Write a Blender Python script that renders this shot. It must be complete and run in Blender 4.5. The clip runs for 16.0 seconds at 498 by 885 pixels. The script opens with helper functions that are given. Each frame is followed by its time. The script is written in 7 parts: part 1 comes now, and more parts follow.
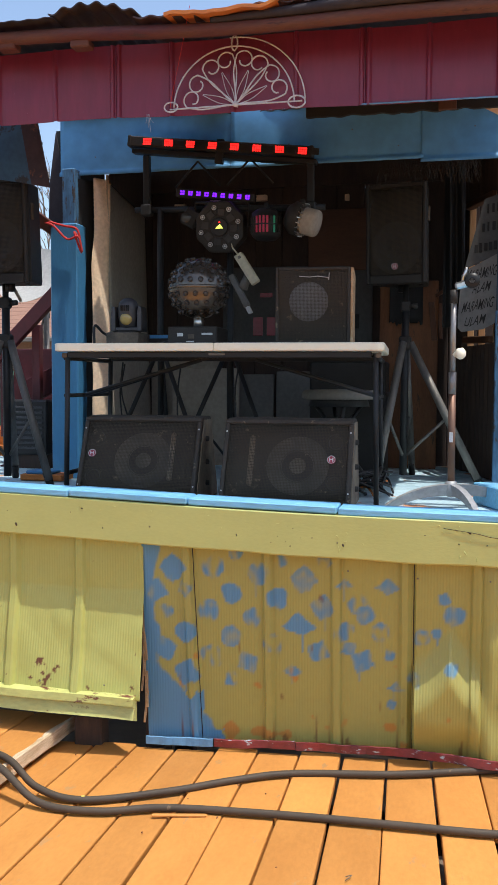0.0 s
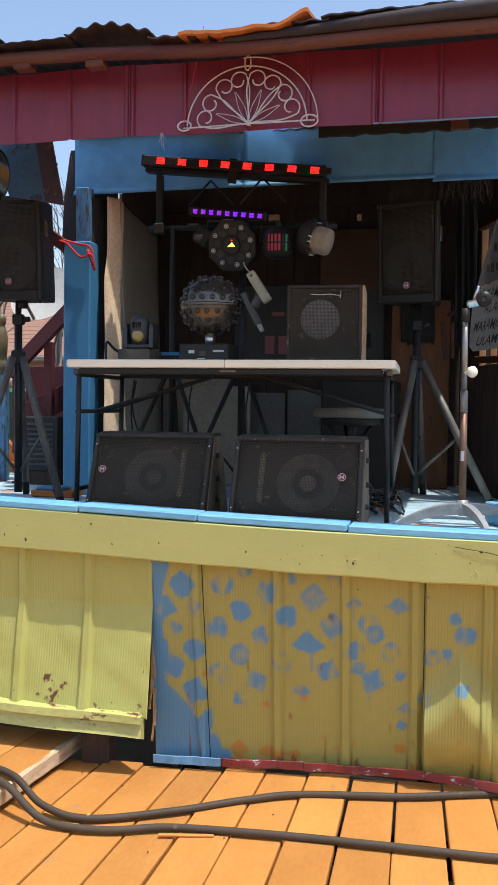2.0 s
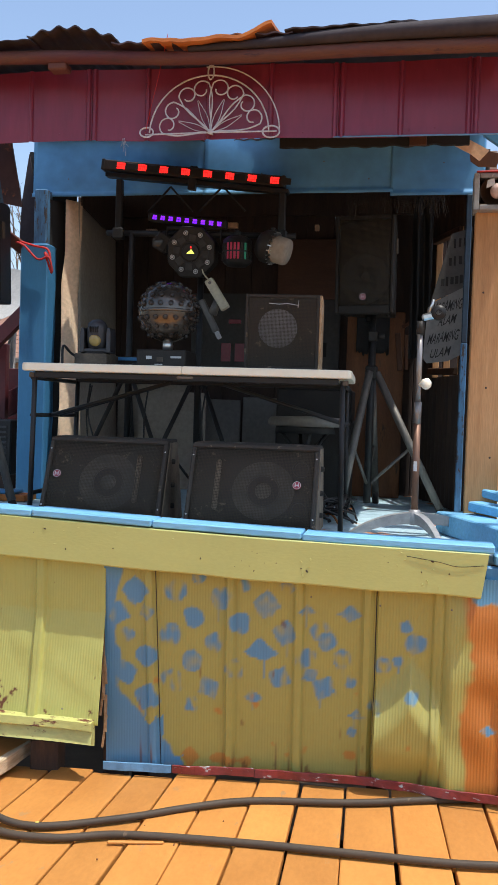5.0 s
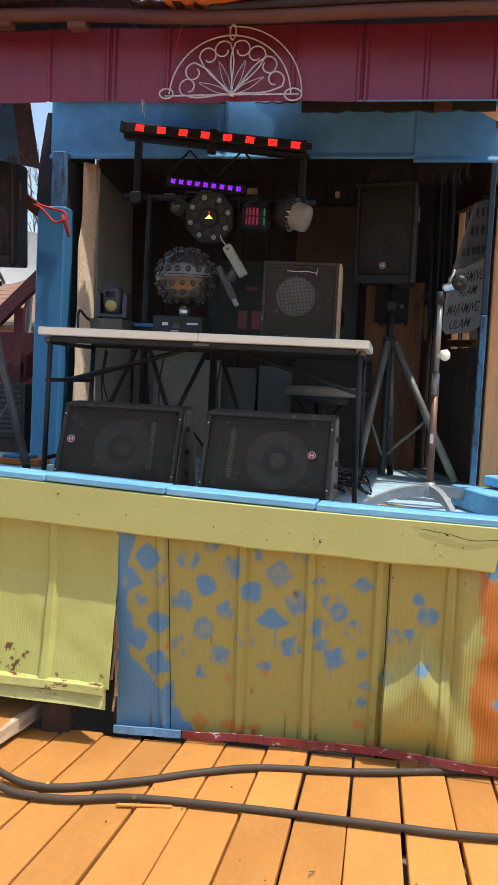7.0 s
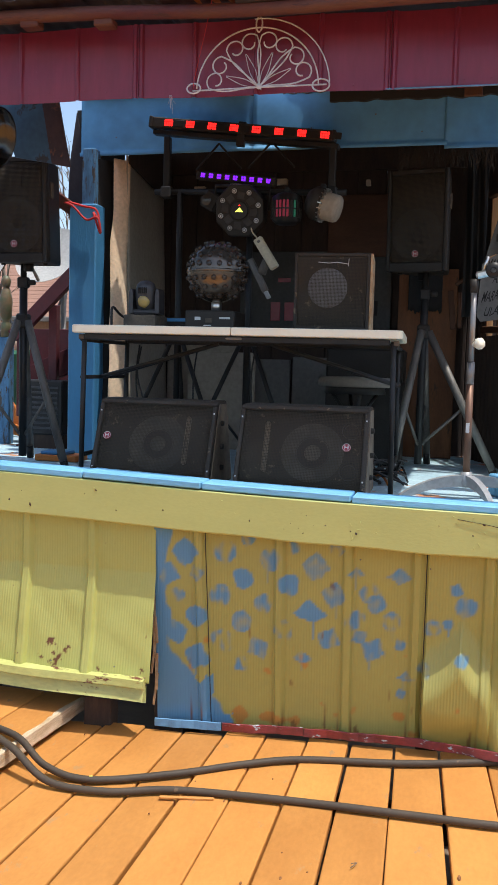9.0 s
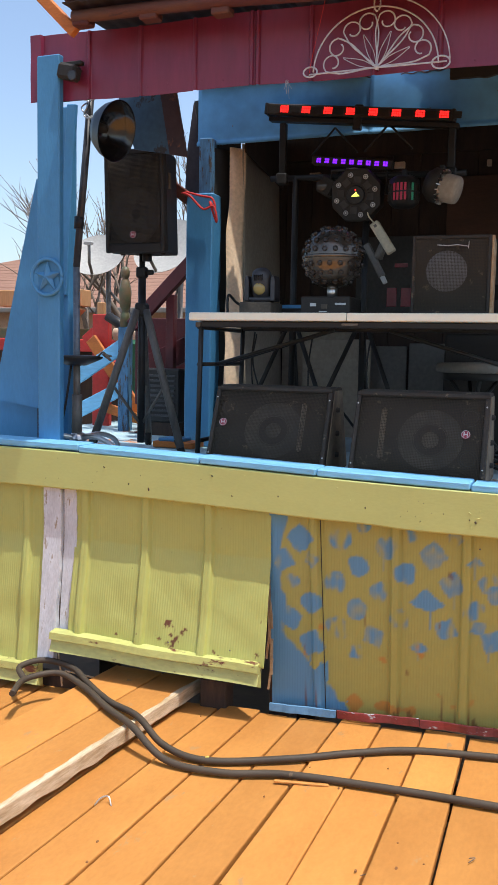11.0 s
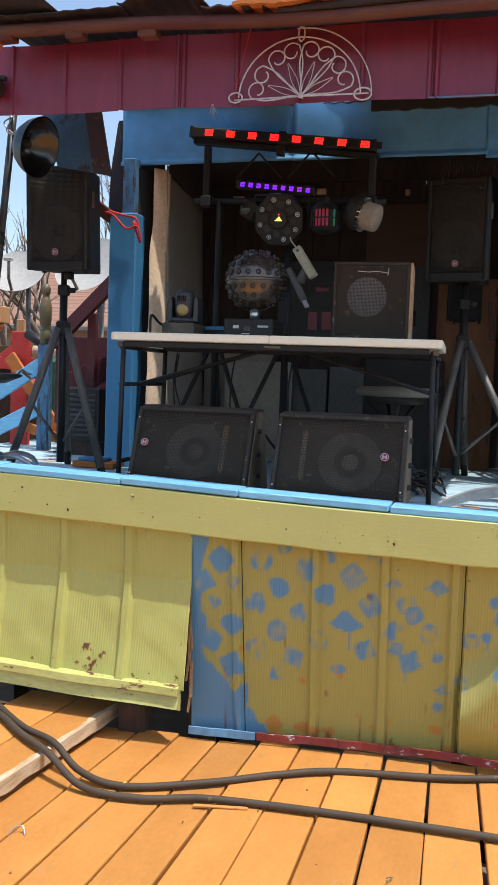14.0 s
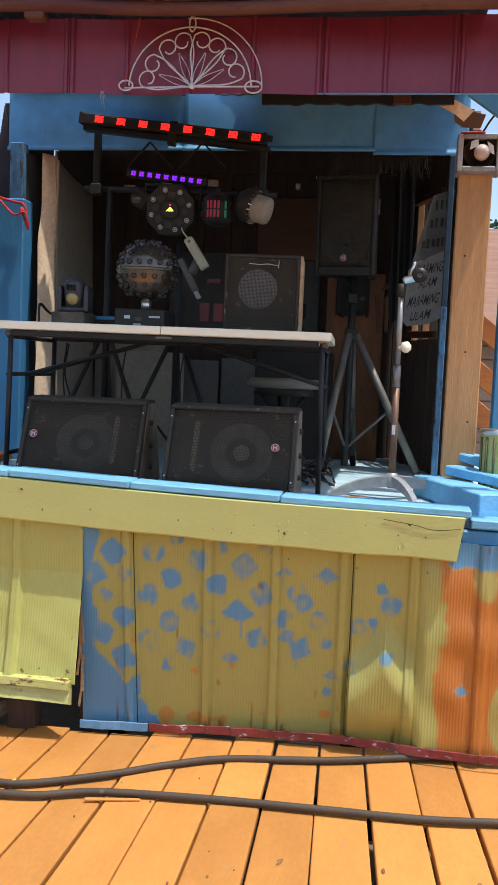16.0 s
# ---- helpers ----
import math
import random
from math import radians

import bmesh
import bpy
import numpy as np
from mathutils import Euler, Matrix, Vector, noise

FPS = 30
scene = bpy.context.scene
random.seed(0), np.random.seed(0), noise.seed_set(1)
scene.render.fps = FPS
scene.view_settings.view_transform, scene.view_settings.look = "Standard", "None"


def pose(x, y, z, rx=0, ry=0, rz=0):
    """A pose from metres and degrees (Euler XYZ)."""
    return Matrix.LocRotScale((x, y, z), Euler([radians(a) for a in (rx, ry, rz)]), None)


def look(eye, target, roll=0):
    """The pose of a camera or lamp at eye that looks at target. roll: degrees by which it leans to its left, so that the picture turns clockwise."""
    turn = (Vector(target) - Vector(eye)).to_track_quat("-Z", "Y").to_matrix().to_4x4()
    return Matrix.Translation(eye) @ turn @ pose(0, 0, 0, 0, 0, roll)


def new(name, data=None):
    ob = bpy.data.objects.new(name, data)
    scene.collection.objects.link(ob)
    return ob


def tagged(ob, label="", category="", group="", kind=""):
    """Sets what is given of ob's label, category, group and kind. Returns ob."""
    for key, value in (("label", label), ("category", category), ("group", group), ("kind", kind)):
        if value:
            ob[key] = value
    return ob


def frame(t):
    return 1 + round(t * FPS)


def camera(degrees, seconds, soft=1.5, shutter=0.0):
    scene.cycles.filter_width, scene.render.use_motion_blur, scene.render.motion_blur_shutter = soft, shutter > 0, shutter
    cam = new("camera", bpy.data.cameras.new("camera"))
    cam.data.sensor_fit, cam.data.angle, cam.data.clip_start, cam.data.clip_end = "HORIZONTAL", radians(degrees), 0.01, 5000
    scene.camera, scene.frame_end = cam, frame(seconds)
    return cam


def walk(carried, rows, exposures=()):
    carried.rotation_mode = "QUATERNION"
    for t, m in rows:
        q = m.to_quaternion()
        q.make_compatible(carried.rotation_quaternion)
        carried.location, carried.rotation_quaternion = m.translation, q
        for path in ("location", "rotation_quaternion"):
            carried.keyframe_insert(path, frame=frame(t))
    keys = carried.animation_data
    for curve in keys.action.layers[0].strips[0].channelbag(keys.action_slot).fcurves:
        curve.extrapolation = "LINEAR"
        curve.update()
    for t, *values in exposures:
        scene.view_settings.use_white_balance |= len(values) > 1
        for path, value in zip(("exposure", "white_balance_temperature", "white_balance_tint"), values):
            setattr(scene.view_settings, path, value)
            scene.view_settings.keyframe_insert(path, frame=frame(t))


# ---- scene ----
cam = camera(31.2, 16.0, soft=1.0)
PATH = [
    (0, (0.056, -3.619, 1.615), (-0.404, -1.678, 1.483), 0.3),
    (0.5, (0.053, -3.605, 1.601), (-0.434, -1.669, 1.483), 0.6),
    (1, (0.051, -3.611, 1.608), (-0.45, -1.679, 1.489), 1.0),
    (1.5, (0.046, -3.611, 1.596), (-0.447, -1.675, 1.492), 0.5),
    (2, (0.059, -3.611, 1.596), (-0.427, -1.673, 1.511), 0.7),
    (2.5, (0.044, -3.622, 1.604), (-0.414, -1.676, 1.535), 1.1),
    (3, (0.044, -3.615, 1.612), (-0.387, -1.663, 1.545), 1.4),
    (3.5, (0.04, -3.619, 1.6), (-0.358, -1.66, 1.545), 1.4),
    (4, (0.051, -3.633, 1.594), (-0.328, -1.67, 1.535), 1.1),
    (6.5, (0.033, -3.62, 1.616), (-0.366, -1.664, 1.504), 3.2),
    (7, (0.038, -3.608, 1.602), (-0.372, -1.656, 1.461), 2.9),
    (7.5, (0.04, -3.617, 1.608), (-0.375, -1.666, 1.465), 2.6),
    (8, (0.042, -3.62, 1.607), (-0.376, -1.669, 1.469), 2.8),
    (8.5, (0.044, -3.608, 1.619), (-0.381, -1.66, 1.459), 2.7),
    (9, (0.046, -3.61, 1.621), (-0.442, -1.678, 1.453), 1.6),
    (9.5, (0.043, -3.589, 1.614), (-0.586, -1.699, 1.436), 0.7),
    (10, (0.035, -3.599, 1.605), (-0.683, -1.743, 1.409), 0.8),
    (12.5, (0.035, -3.606, 1.609), (-0.696, -1.753, 1.427), 1.3),
    (13, (0.029, -3.606, 1.586), (-0.658, -1.734, 1.436), 1.3),
    (13.5, (0.033, -3.608, 1.607), (-0.597, -1.715, 1.46), 1.6),
    (14, (0.027, -3.609, 1.608), (-0.534, -1.695, 1.462), 2.1),
    (14.5, (0.027, -3.626, 1.603), (-0.466, -1.692, 1.471), 2.7),
    (15, (0.017, -3.622, 1.611), (-0.406, -1.672, 1.481), 2.8),
    (15.5, (0.02, -3.618, 1.608), (-0.34, -1.656, 1.458), 2.8),
    (16, (0.033, -3.619, 1.61), (-0.293, -1.652, 1.453), 2.5),
]
walk(cam, [(t, look(eye, target, roll)) for t, eye, target, roll in PATH], exposures=[(0.0, 0.64), (16.0, 0.64)])

# ---- world and light ----
SUN = Vector((0.28, -0.10, 1.0)).normalized()
world = bpy.data.worlds.new("world")
scene.world = world
world.use_nodes = True
wn = world.node_tree.nodes
sky = wn.new("ShaderNodeTexSky")
sky.sky_type = "NISHITA"
sky.sun_disc = False
sky.sun_elevation = math.asin(SUN.z)
sky.sun_rotation = math.atan2(SUN.x, SUN.y)
sky.dust_density = 2.0
sky.air_density = 1.0
wn["Background"].inputs[1].default_value = 0.15
world.node_tree.links.new(sky.outputs[0], wn["Background"].inputs[0])
sun = new("sun", bpy.data.lights.new("sun", "SUN"))
sun.data.energy = 2.85
sun.data.angle = radians(0.53)
sun.data.color = (1.0, 0.97, 0.92)
sun.matrix_world = look(SUN * 30, (0, 0, 0))


# ---- materials ----
def mat(name, c1, c2=None, scale=6.0, rough=0.6, metal=0.0, bump=0.25, bscale=45.0, wear=None, wear_at=0.62,
        wear_scale=9.0, stretch=(1, 1, 1), rand=0.0, stripes=0.0, spec=0.5, coat=0.0, grain=(0.88, 1.1), wave=0.9):
    m = bpy.data.materials.new(name)
    m.use_nodes = True
    nt = m.node_tree
    N, L = nt.nodes.new, nt.links.new
    b = nt.nodes["Principled BSDF"]
    b.inputs["Roughness"].default_value = rough
    b.inputs["Metallic"].default_value = metal
    b.inputs["Specular IOR Level"].default_value = spec
    b.inputs["Coat Weight"].default_value = coat
    c2 = c2 or tuple(v * 0.72 for v in c1)
    tc = N("ShaderNodeTexCoord")
    mp = N("ShaderNodeMapping")
    mp.inputs["Scale"].default_value = stretch
    L(tc.outputs["Object"], mp.inputs["Vector"])
    info = N("ShaderNodeObjectInfo")
    off = N("ShaderNodeVectorMath")
    off.operation = "SCALE"
    off.inputs[0].default_value = (7.0, 13.0, 5.0)
    L(info.outputs["Random"], off.inputs["Scale"])
    L(off.outputs[0], mp.inputs["Location"])
    n1 = N("ShaderNodeTexNoise")
    n1.inputs["Scale"].default_value = scale
    n1.inputs["Detail"].default_value = 6
    n1.inputs["Roughness"].default_value = 0.62
    L(mp.outputs[0], n1.inputs["Vector"])
    r1 = N("ShaderNodeMapRange")
    r1.inputs["From Min"].default_value, r1.inputs["From Max"].default_value = 0.36, 0.66
    L(n1.outputs[0], r1.inputs["Value"])
    mix = N("ShaderNodeMix")
    mix.data_type = "RGBA"
    mix.inputs[6].default_value, mix.inputs[7].default_value = (*c2, 1), (*c1, 1)
    L(r1.outputs[0], mix.inputs[0])
    col = mix.outputs[2]
    n2 = N("ShaderNodeTexNoise")
    n2.inputs["Scale"].default_value = bscale
    n2.inputs["Detail"].default_value = 4
    L(mp.outputs[0], n2.inputs["Vector"])
    hsv = N("ShaderNodeHueSaturation")
    r2 = N("ShaderNodeMapRange")
    r2.inputs["From Min"].default_value, r2.inputs["From Max"].default_value = 0.3, 0.7
    r2.inputs["To Min"].default_value, r2.inputs["To Max"].default_value = grain
    L(n2.outputs[0], r2.inputs["Value"])
    val = r2.outputs[0]
    if rand:
        rr = N("ShaderNodeMapRange")
        rr.inputs["To Min"].default_value, rr.inputs["To Max"].default_value = 1 - rand, 1 + rand
        L(info.outputs["Random"], rr.inputs["Value"])
        mu = N("ShaderNodeMath")
        mu.operation = "MULTIPLY"
        L(val, mu.inputs[0])
        L(rr.outputs[0], mu.inputs[1])
        val = mu.outputs[0]
    L(val, hsv.inputs["Value"])
    L(col, hsv.inputs["Color"])
    col = hsv.outputs[0]
    if wear:
        n3 = N("ShaderNodeTexNoise")
        n3.inputs["Scale"].default_value = wear_scale
        n3.inputs["Detail"].default_value = 8
        n3.inputs["Roughness"].default_value = 0.7
        L(mp.outputs[0], n3.inputs["Vector"])
        r3 = N("ShaderNodeMapRange")
        r3.inputs["From Min"].default_value, r3.inputs["From Max"].default_value = wear_at, wear_at + 0.04
        L(n3.outputs[0], r3.inputs["Value"])
        mw = N("ShaderNodeMix")
        mw.data_type = "RGBA"
        mw.inputs[7].default_value = (*wear, 1)
        L(r3.outputs[0], mw.inputs[0])
        L(col, mw.inputs[6])
        col = mw.outputs[2]
    L(col, b.inputs["Base Color"])
    height = n2.outputs[0]
    if stripes:
        wv = N("ShaderNodeTexWave")
        wv.inputs["Scale"].default_value = stripes
        wv.inputs["Distortion"].default_value = 0.3
        L(tc.outputs["Object"], wv.inputs["Vector"])
        ad = N("ShaderNodeMath")
        ad.operation = "MULTIPLY_ADD"
        ad.inputs[1].default_value = wave
        L(wv.outputs["Fac"], ad.inputs[0])
        L(height, ad.inputs[2])
        height = ad.outputs[0]
    bp = N("ShaderNodeBump")
    bp.inputs["Strength"].default_value = bump
    bp.inputs["Distance"].default_value = 0.004
    L(height, bp.inputs["Height"])
    L(bp.outputs[0], b.inputs["Normal"])
    return m


def glow(name, colour, strength):
    m = bpy.data.materials.new(name)
    m.use_nodes = True
    b = m.node_tree.nodes["Principled BSDF"]
    b.inputs["Base Color"].default_value = (*[c * 0.4 for c in colour], 1)
    b.inputs["Emission Color"].default_value = (*colour, 1)
    b.inputs["Emission Strength"].default_value = strength
    return m


def grille_mat(name, pitch):
    """Perforated black steel: round holes that let one see through."""
    m = bpy.data.materials.new(name)
    m.use_nodes = True
    nt = m.node_tree
    N, L = nt.nodes.new, nt.links.new
    b = nt.nodes["Principled BSDF"]
    b.inputs["Base Color"].default_value = (0.060, 0.049, 0.034, 1)
    b.inputs["Roughness"].default_value = 0.55
    b.inputs["Specular IOR Level"].default_value = 0.18
    tc = N("ShaderNodeTexCoord")
    vo = N("ShaderNodeTexVoronoi")
    vo.voronoi_dimensions = "2D"
    vo.inputs["Scale"].default_value = 1 / pitch
    vo.inputs["Randomness"].default_value = 0.0
    sx = N("ShaderNodeSeparateXYZ")
    cx = N("ShaderNodeCombineXYZ")
    L(tc.outputs["Object"], sx.inputs[0])
    L(sx.outputs[0], cx.inputs[0])
    L(sx.outputs[2], cx.inputs[1])
    L(cx.outputs[0], vo.inputs["Vector"])
    lt = N("ShaderNodeMath")
    lt.operation = "LESS_THAN"
    lt.inputs[1].default_value = 0.46
    L(vo.outputs["Distance"], lt.inputs[0])
    tr = N("ShaderNodeBsdfTransparent")
    ms = N("ShaderNodeMixShader")
    L(lt.outputs[0], ms.inputs[0])
    L(b.outputs[0], ms.inputs[1])
    L(tr.outputs[0], ms.inputs[2])
    L(ms.outputs[0], nt.nodes["Material Output"].inputs["Surface"])
    return m


def painted_panel_mat(name, c1=(0.375, 0.345, 0.092), c2=(0.345, 0.325, 0.095)):
    """Sheet steel with blue stamps, orange coat and rust, by the sheet's own paint layer."""
    m = mat(name, c1, c2, scale=2.2, rough=0.46, bump=0.2, bscale=30, stripes=26, grain=(0.975, 1.02), wave=1.0)
    nt = m.node_tree
    N, L = nt.nodes.new, nt.links.new
    b = nt.nodes["Principled BSDF"]
    src = b.inputs["Base Color"].links[0].from_socket
    at = N("ShaderNodeVertexColor")
    at.layer_name = "paint"
    sp = N("ShaderNodeSeparateColor")
    L(at.outputs[0], sp.inputs[0])
    for chan, c in ((0, (0.095, 0.26, 0.42)), (1, (0.47, 0.16, 0.025)), (2, (0.13, 0.045, 0.018))):
        mx = N("ShaderNodeMix")
        mx.data_type = "RGBA"
        mx.inputs[7].default_value = (*c, 1)
        L(sp.outputs[chan], mx.inputs[0])
        L(src, mx.inputs[6])
        src = mx.outputs[2]
    L(src, b.inputs["Base Color"])
    return m


M = {}
M["deck"] = mat("orange_deck_stain", (0.57, 0.25, 0.060), (0.49, 0.205, 0.047), scale=1.6, rough=0.6, bump=0.35, bscale=30, grain=(0.94, 1.05),
                wear=(0.42, 0.22, 0.085), wear_at=0.63, wear_scale=7, stretch=(2.2, 1.0, 5), rand=0.15, spec=0.35)
M["deck_edge"] = mat("worn_board_edge", (0.5, 0.36, 0.22), (0.35, 0.2, 0.09), scale=5, rough=0.85, stretch=(6, 1, 6))
M["dirt"] = mat("dirt", (0.22, 0.16, 0.11), (0.15, 0.11, 0.08), scale=1.5, rough=0.95, bump=0.8, bscale=9)
M["lip"] = mat("yellow_green_flashing", (0.53, 0.54, 0.18), (0.44, 0.43, 0.14), scale=5, rough=0.45, bump=0.3, wear=(0.13, 0.035, 0.022), wear_at=0.57, wear_scale=6, stretch=(0.6, 1, 1.6))
M["board"] = mat("yellow_green_board_paint", (0.50, 0.515, 0.178), (0.47, 0.485, 0.165), scale=3.5, rough=0.55, bump=0.10, bscale=60, grain=(0.97, 1.02),
                 wear=(0.17, 0.14, 0.06), wear_at=0.70, wear_scale=11, stretch=(0.8, 2, 2))
M["green"] = painted_panel_mat("yellow_green_sheet_paint", (0.435, 0.44, 0.125), (0.415, 0.42, 0.118))
M["patch"] = painted_panel_mat("stamped_panel_paint")
M["red_trim"] = mat("red_trim_paint", (0.26, 0.035, 0.035), (0.15, 0.03, 0.03), scale=9, rough=0.5, wear=(0.40, 0.48, 0.50), wear_at=0.60, wear_scale=16, stretch=(1, 1, 2.5))
M["blue_trim"] = mat("blue_trim_paint", (0.14, 0.33, 0.53), (0.11, 0.26, 0.43), scale=7, rough=0.55, wear=(0.25, 0.05, 0.04), wear_at=0.62, wear_scale=8)
M["cyan"] = mat("sky_blue_plank_paint", (0.20, 0.50, 0.74), (0.15, 0.41, 0.65), scale=4, rough=0.6, bump=0.5, bscale=24,
                wear=(0.12, 0.11, 0.1), wear_at=0.655, wear_scale=8, stretch=(0.6, 3, 3))
M["floor_blue"] = mat("worn_pale_blue_floor", (0.42, 0.58, 0.63), (0.34, 0.48, 0.54), scale=3, rough=0.8, wear=(0.5, 0.22, 0.10), wear_at=0.58, wear_scale=2.5)
M["blue"] = mat("blue_post_paint", (0.066, 0.25, 0.465), (0.055, 0.215, 0.41), scale=3, rough=0.45, bump=0.35, bscale=34, grain=(0.95, 1.04),
                wear=(0.05, 0.09, 0.13), wear_at=0.71, wear_scale=7, stretch=(3, 3, 0.8))
# Flaked blue, with the base also darkened for posts standing in shade.
M["blue_flaked"] = mat("flaked_blue_paint", (0.07, 0.20, 0.36), (0.04, 0.10, 0.18), scale=8, rough=0.7, wear=(0.05, 0.04, 0.035), wear_at=0.55, wear_scale=14, stretch=(3, 3, 0.7))
M["blue_sheet"] = mat("blue_sheet_metal", (0.115, 0.345, 0.60), (0.09, 0.285, 0.52), scale=2.5, rough=0.6, bump=0.2, bscale=12,
                      wear=(0.16, 0.2, 0.22), wear_at=0.72, wear_scale=6)
M["maroon"] = mat("maroon_sheet_metal", (0.215, 0.027, 0.062), (0.180, 0.024, 0.054), scale=2.2, rough=0.36, bump=0.15, bscale=14, grain=(0.95, 1.05),
                  wear=(0.36, 0.17, 0.20), wear_at=0.685, wear_scale=8, stretch=(5, 5, 0.9))
M["purlin"] = mat("red_stained_pole", (0.085, 0.014, 0.018), (0.13, 0.050, 0.026), scale=1.4, rough=0.7, stretch=(0.8, 4, 4), wear=(0.06, 0.02, 0.02), wear_at=0.6, wear_scale=4)
M["tin"] = mat("rusted_roof_tin", (0.085, 0.050, 0.050), (0.05, 0.034, 0.040), scale=4, rough=0.65, metal=0.3, wear=(0.22, 0.09, 0.05), wear_at=0.6, wear_scale=5)
M["tin_dark"] = mat("dark_roof_tin", (0.058, 0.048, 0.052), (0.034, 0.029, 0.034), scale=3, rough=0.7, spec=0.2, wear=(0.10, 0.06, 0.05), wear_at=0.62, wear_scale=7)
M["orange_wood"] = mat("orange_stained_wood", (0.62, 0.20, 0.035), (0.42, 0.12, 0.03), scale=3, rough=0.7, stretch=(1, 4, 4))
M["raw_wood"] = mat("bare_pine", (0.52, 0.28, 0.12), (0.44, 0.22, 0.085), scale=3.5, rough=0.7, bump=0.35, bscale=22, stretch=(7, 7, 0.7), wear=(0.22, 0.1, 0.045), wear_at=0.72, wear_scale=4)
M["dark_wood"] = mat("dark_old_wood", (0.075, 0.042, 0.025), (0.04, 0.024, 0.017), scale=4, rough=0.8, stretch=(4, 4, 0.8))
M["corner_wood"] = mat("brown_stained_board", (0.12, 0.045, 0.018), (0.08, 0.032, 0.014), scale=3, rough=0.7, stretch=(4, 4, 0.8))
M["back_wood"] = mat("near_black_brown_wood", (0.070, 0.043, 0.032), (0.042, 0.028, 0.022), scale=4, rough=0.85, stretch=(4, 4, 0.8))
M["black"] = mat("black_plastic", (0.038, 0.034, 0.029), (0.027, 0.024, 0.0205), scale=9, rough=0.55, bump=0.3, bscale=160, spec=0.25)
M["black_tex"] = mat("black_carpet_box", (0.042, 0.034, 0.025), (0.027, 0.022, 0.0165), scale=5, rough=0.8, bump=0.6, bscale=140, wear=(0.15, 0.115, 0.075), wear_at=0.605, wear_scale=16)
M["scuffed"] = mat("scuffed_box_edge", (0.16, 0.12, 0.08), (0.04, 0.034, 0.028), scale=9, rough=0.8, bump=0.5, bscale=90)
M["black_steel"] = mat("black_tube", (0.028, 0.027, 0.026), (0.018, 0.018, 0.0175), scale=7, rough=0.45, bump=0.1, spec=0.3)
M["worn_steel"] = mat("worn_dark_tube", (0.20, 0.18, 0.152), (0.11, 0.102, 0.09), scale=5, rough=0.5, metal=0.2, stretch=(3, 3, 1))
M["grille"] = grille_mat("perforated_grille", 0.0065)
M["cone"] = mat("paper_cone", (0.105, 0.083, 0.055), (0.042, 0.034, 0.024), scale=7, rough=0.4)
M["cone_dark"] = mat("dark_cone", (0.06, 0.055, 0.05), (0.04, 0.036, 0.034), scale=6, rough=0.8)
M["cone_pale"] = mat("pale_grey_cone", (0.20, 0.20, 0.20), (0.14, 0.14, 0.14), scale=9, rough=0.6)
M["badge"] = mat("red_badge", (0.32, 0.025, 0.05), (0.25, 0.02, 0.04), rough=0.3)
M["chrome"] = mat("chrome", (0.75, 0.74, 0.72), (0.6, 0.59, 0.57), rough=0.28, metal=1.0, bump=0.05)
M["dull_steel"] = mat("dull_steel_tube", (0.36, 0.34, 0.32), (0.24, 0.22, 0.20), scale=9, rough=0.42, metal=0.7, stretch=(1, 1, 0.4))
M["grey_steel"] = mat("grey_cast_base", (0.36, 0.36, 0.35), (0.27, 0.27, 0.27), scale=7, rough=0.45, metal=0.2, wear=(0.5, 0.47, 0.42), wear_at=0.62)
M["rust_tube"] = mat("rusted_tube", (0.24, 0.13, 0.08), (0.15, 0.085, 0.06), scale=14, rough=0.5, metal=0.5, stretch=(1, 1, 0.3))
M["white"] = mat("white_plastic_top", (0.92, 0.87, 0.68), (0.90, 0.85, 0.66), scale=1, rough=0.35, grain=(0.98, 1.01), bump=0.05)
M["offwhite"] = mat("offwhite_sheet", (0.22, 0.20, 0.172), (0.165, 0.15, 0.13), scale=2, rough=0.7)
M["cream"] = mat("cream_plastic", (0.62, 0.55, 0.38), (0.52, 0.46, 0.32), rough=0.5)
# Tan cloth, base colour raised to stand in for sun on the canvas edge.
M["tan"] = mat("sun_bright_tan_canvas", (0.80, 0.60, 0.41), (0.74, 0.53, 0.35), scale=5, rough=0.9, bump=0.5, bscale=50)
# The same cloth greyed and darkened: indoor shade put into the colour.
M["canvas_shaded"] = mat("shade_toned_canvas", (0.42, 0.36, 0.28), (0.36, 0.30, 0.235), scale=2.0, rough=0.9, bump=0.4, bscale=40)
M["ball"] = mat("gunmetal_shell", (0.17, 0.147, 0.12), (0.11, 0.096, 0.08), scale=5, rough=0.22, metal=0.7, bump=0.06, grain=(0.95, 1.05))
M["ball_tube"] = mat("dark_lens_tube", (0.06, 0.052, 0.043), (0.035, 0.031, 0.027), scale=9, rough=0.2, metal=0.3, bump=0.05)
M["lens"] = mat("clear_lens", (0.06, 0.055, 0.05), (0.04, 0.038, 0.036), rough=0.12)
M["amber"] = mat("amber_lens", (0.42, 0.32, 0.10), (0.3, 0.22, 0.07), rough=0.12, spec=0.8)
M["pale"] = mat("pale_mark", (0.62, 0.62, 0.6), (0.5, 0.5, 0.5), rough=0.5)
M["red_rope"] = mat("red_rope", (0.62, 0.035, 0.03), (0.45, 0.02, 0.02), rough=0.7, bscale=200)
M["cable"] = mat("black_rubber_cable", (0.080, 0.060, 0.042), (0.062, 0.047, 0.034), scale=4, rough=0.6, wear=(0.15, 0.105, 0.065), wear_at=0.66, wear_scale=16, spec=0.25, grain=(0.95, 1.05))
M["yellow"] = mat("yellow_tape", (0.7, 0.55, 0.12), rough=0.6)
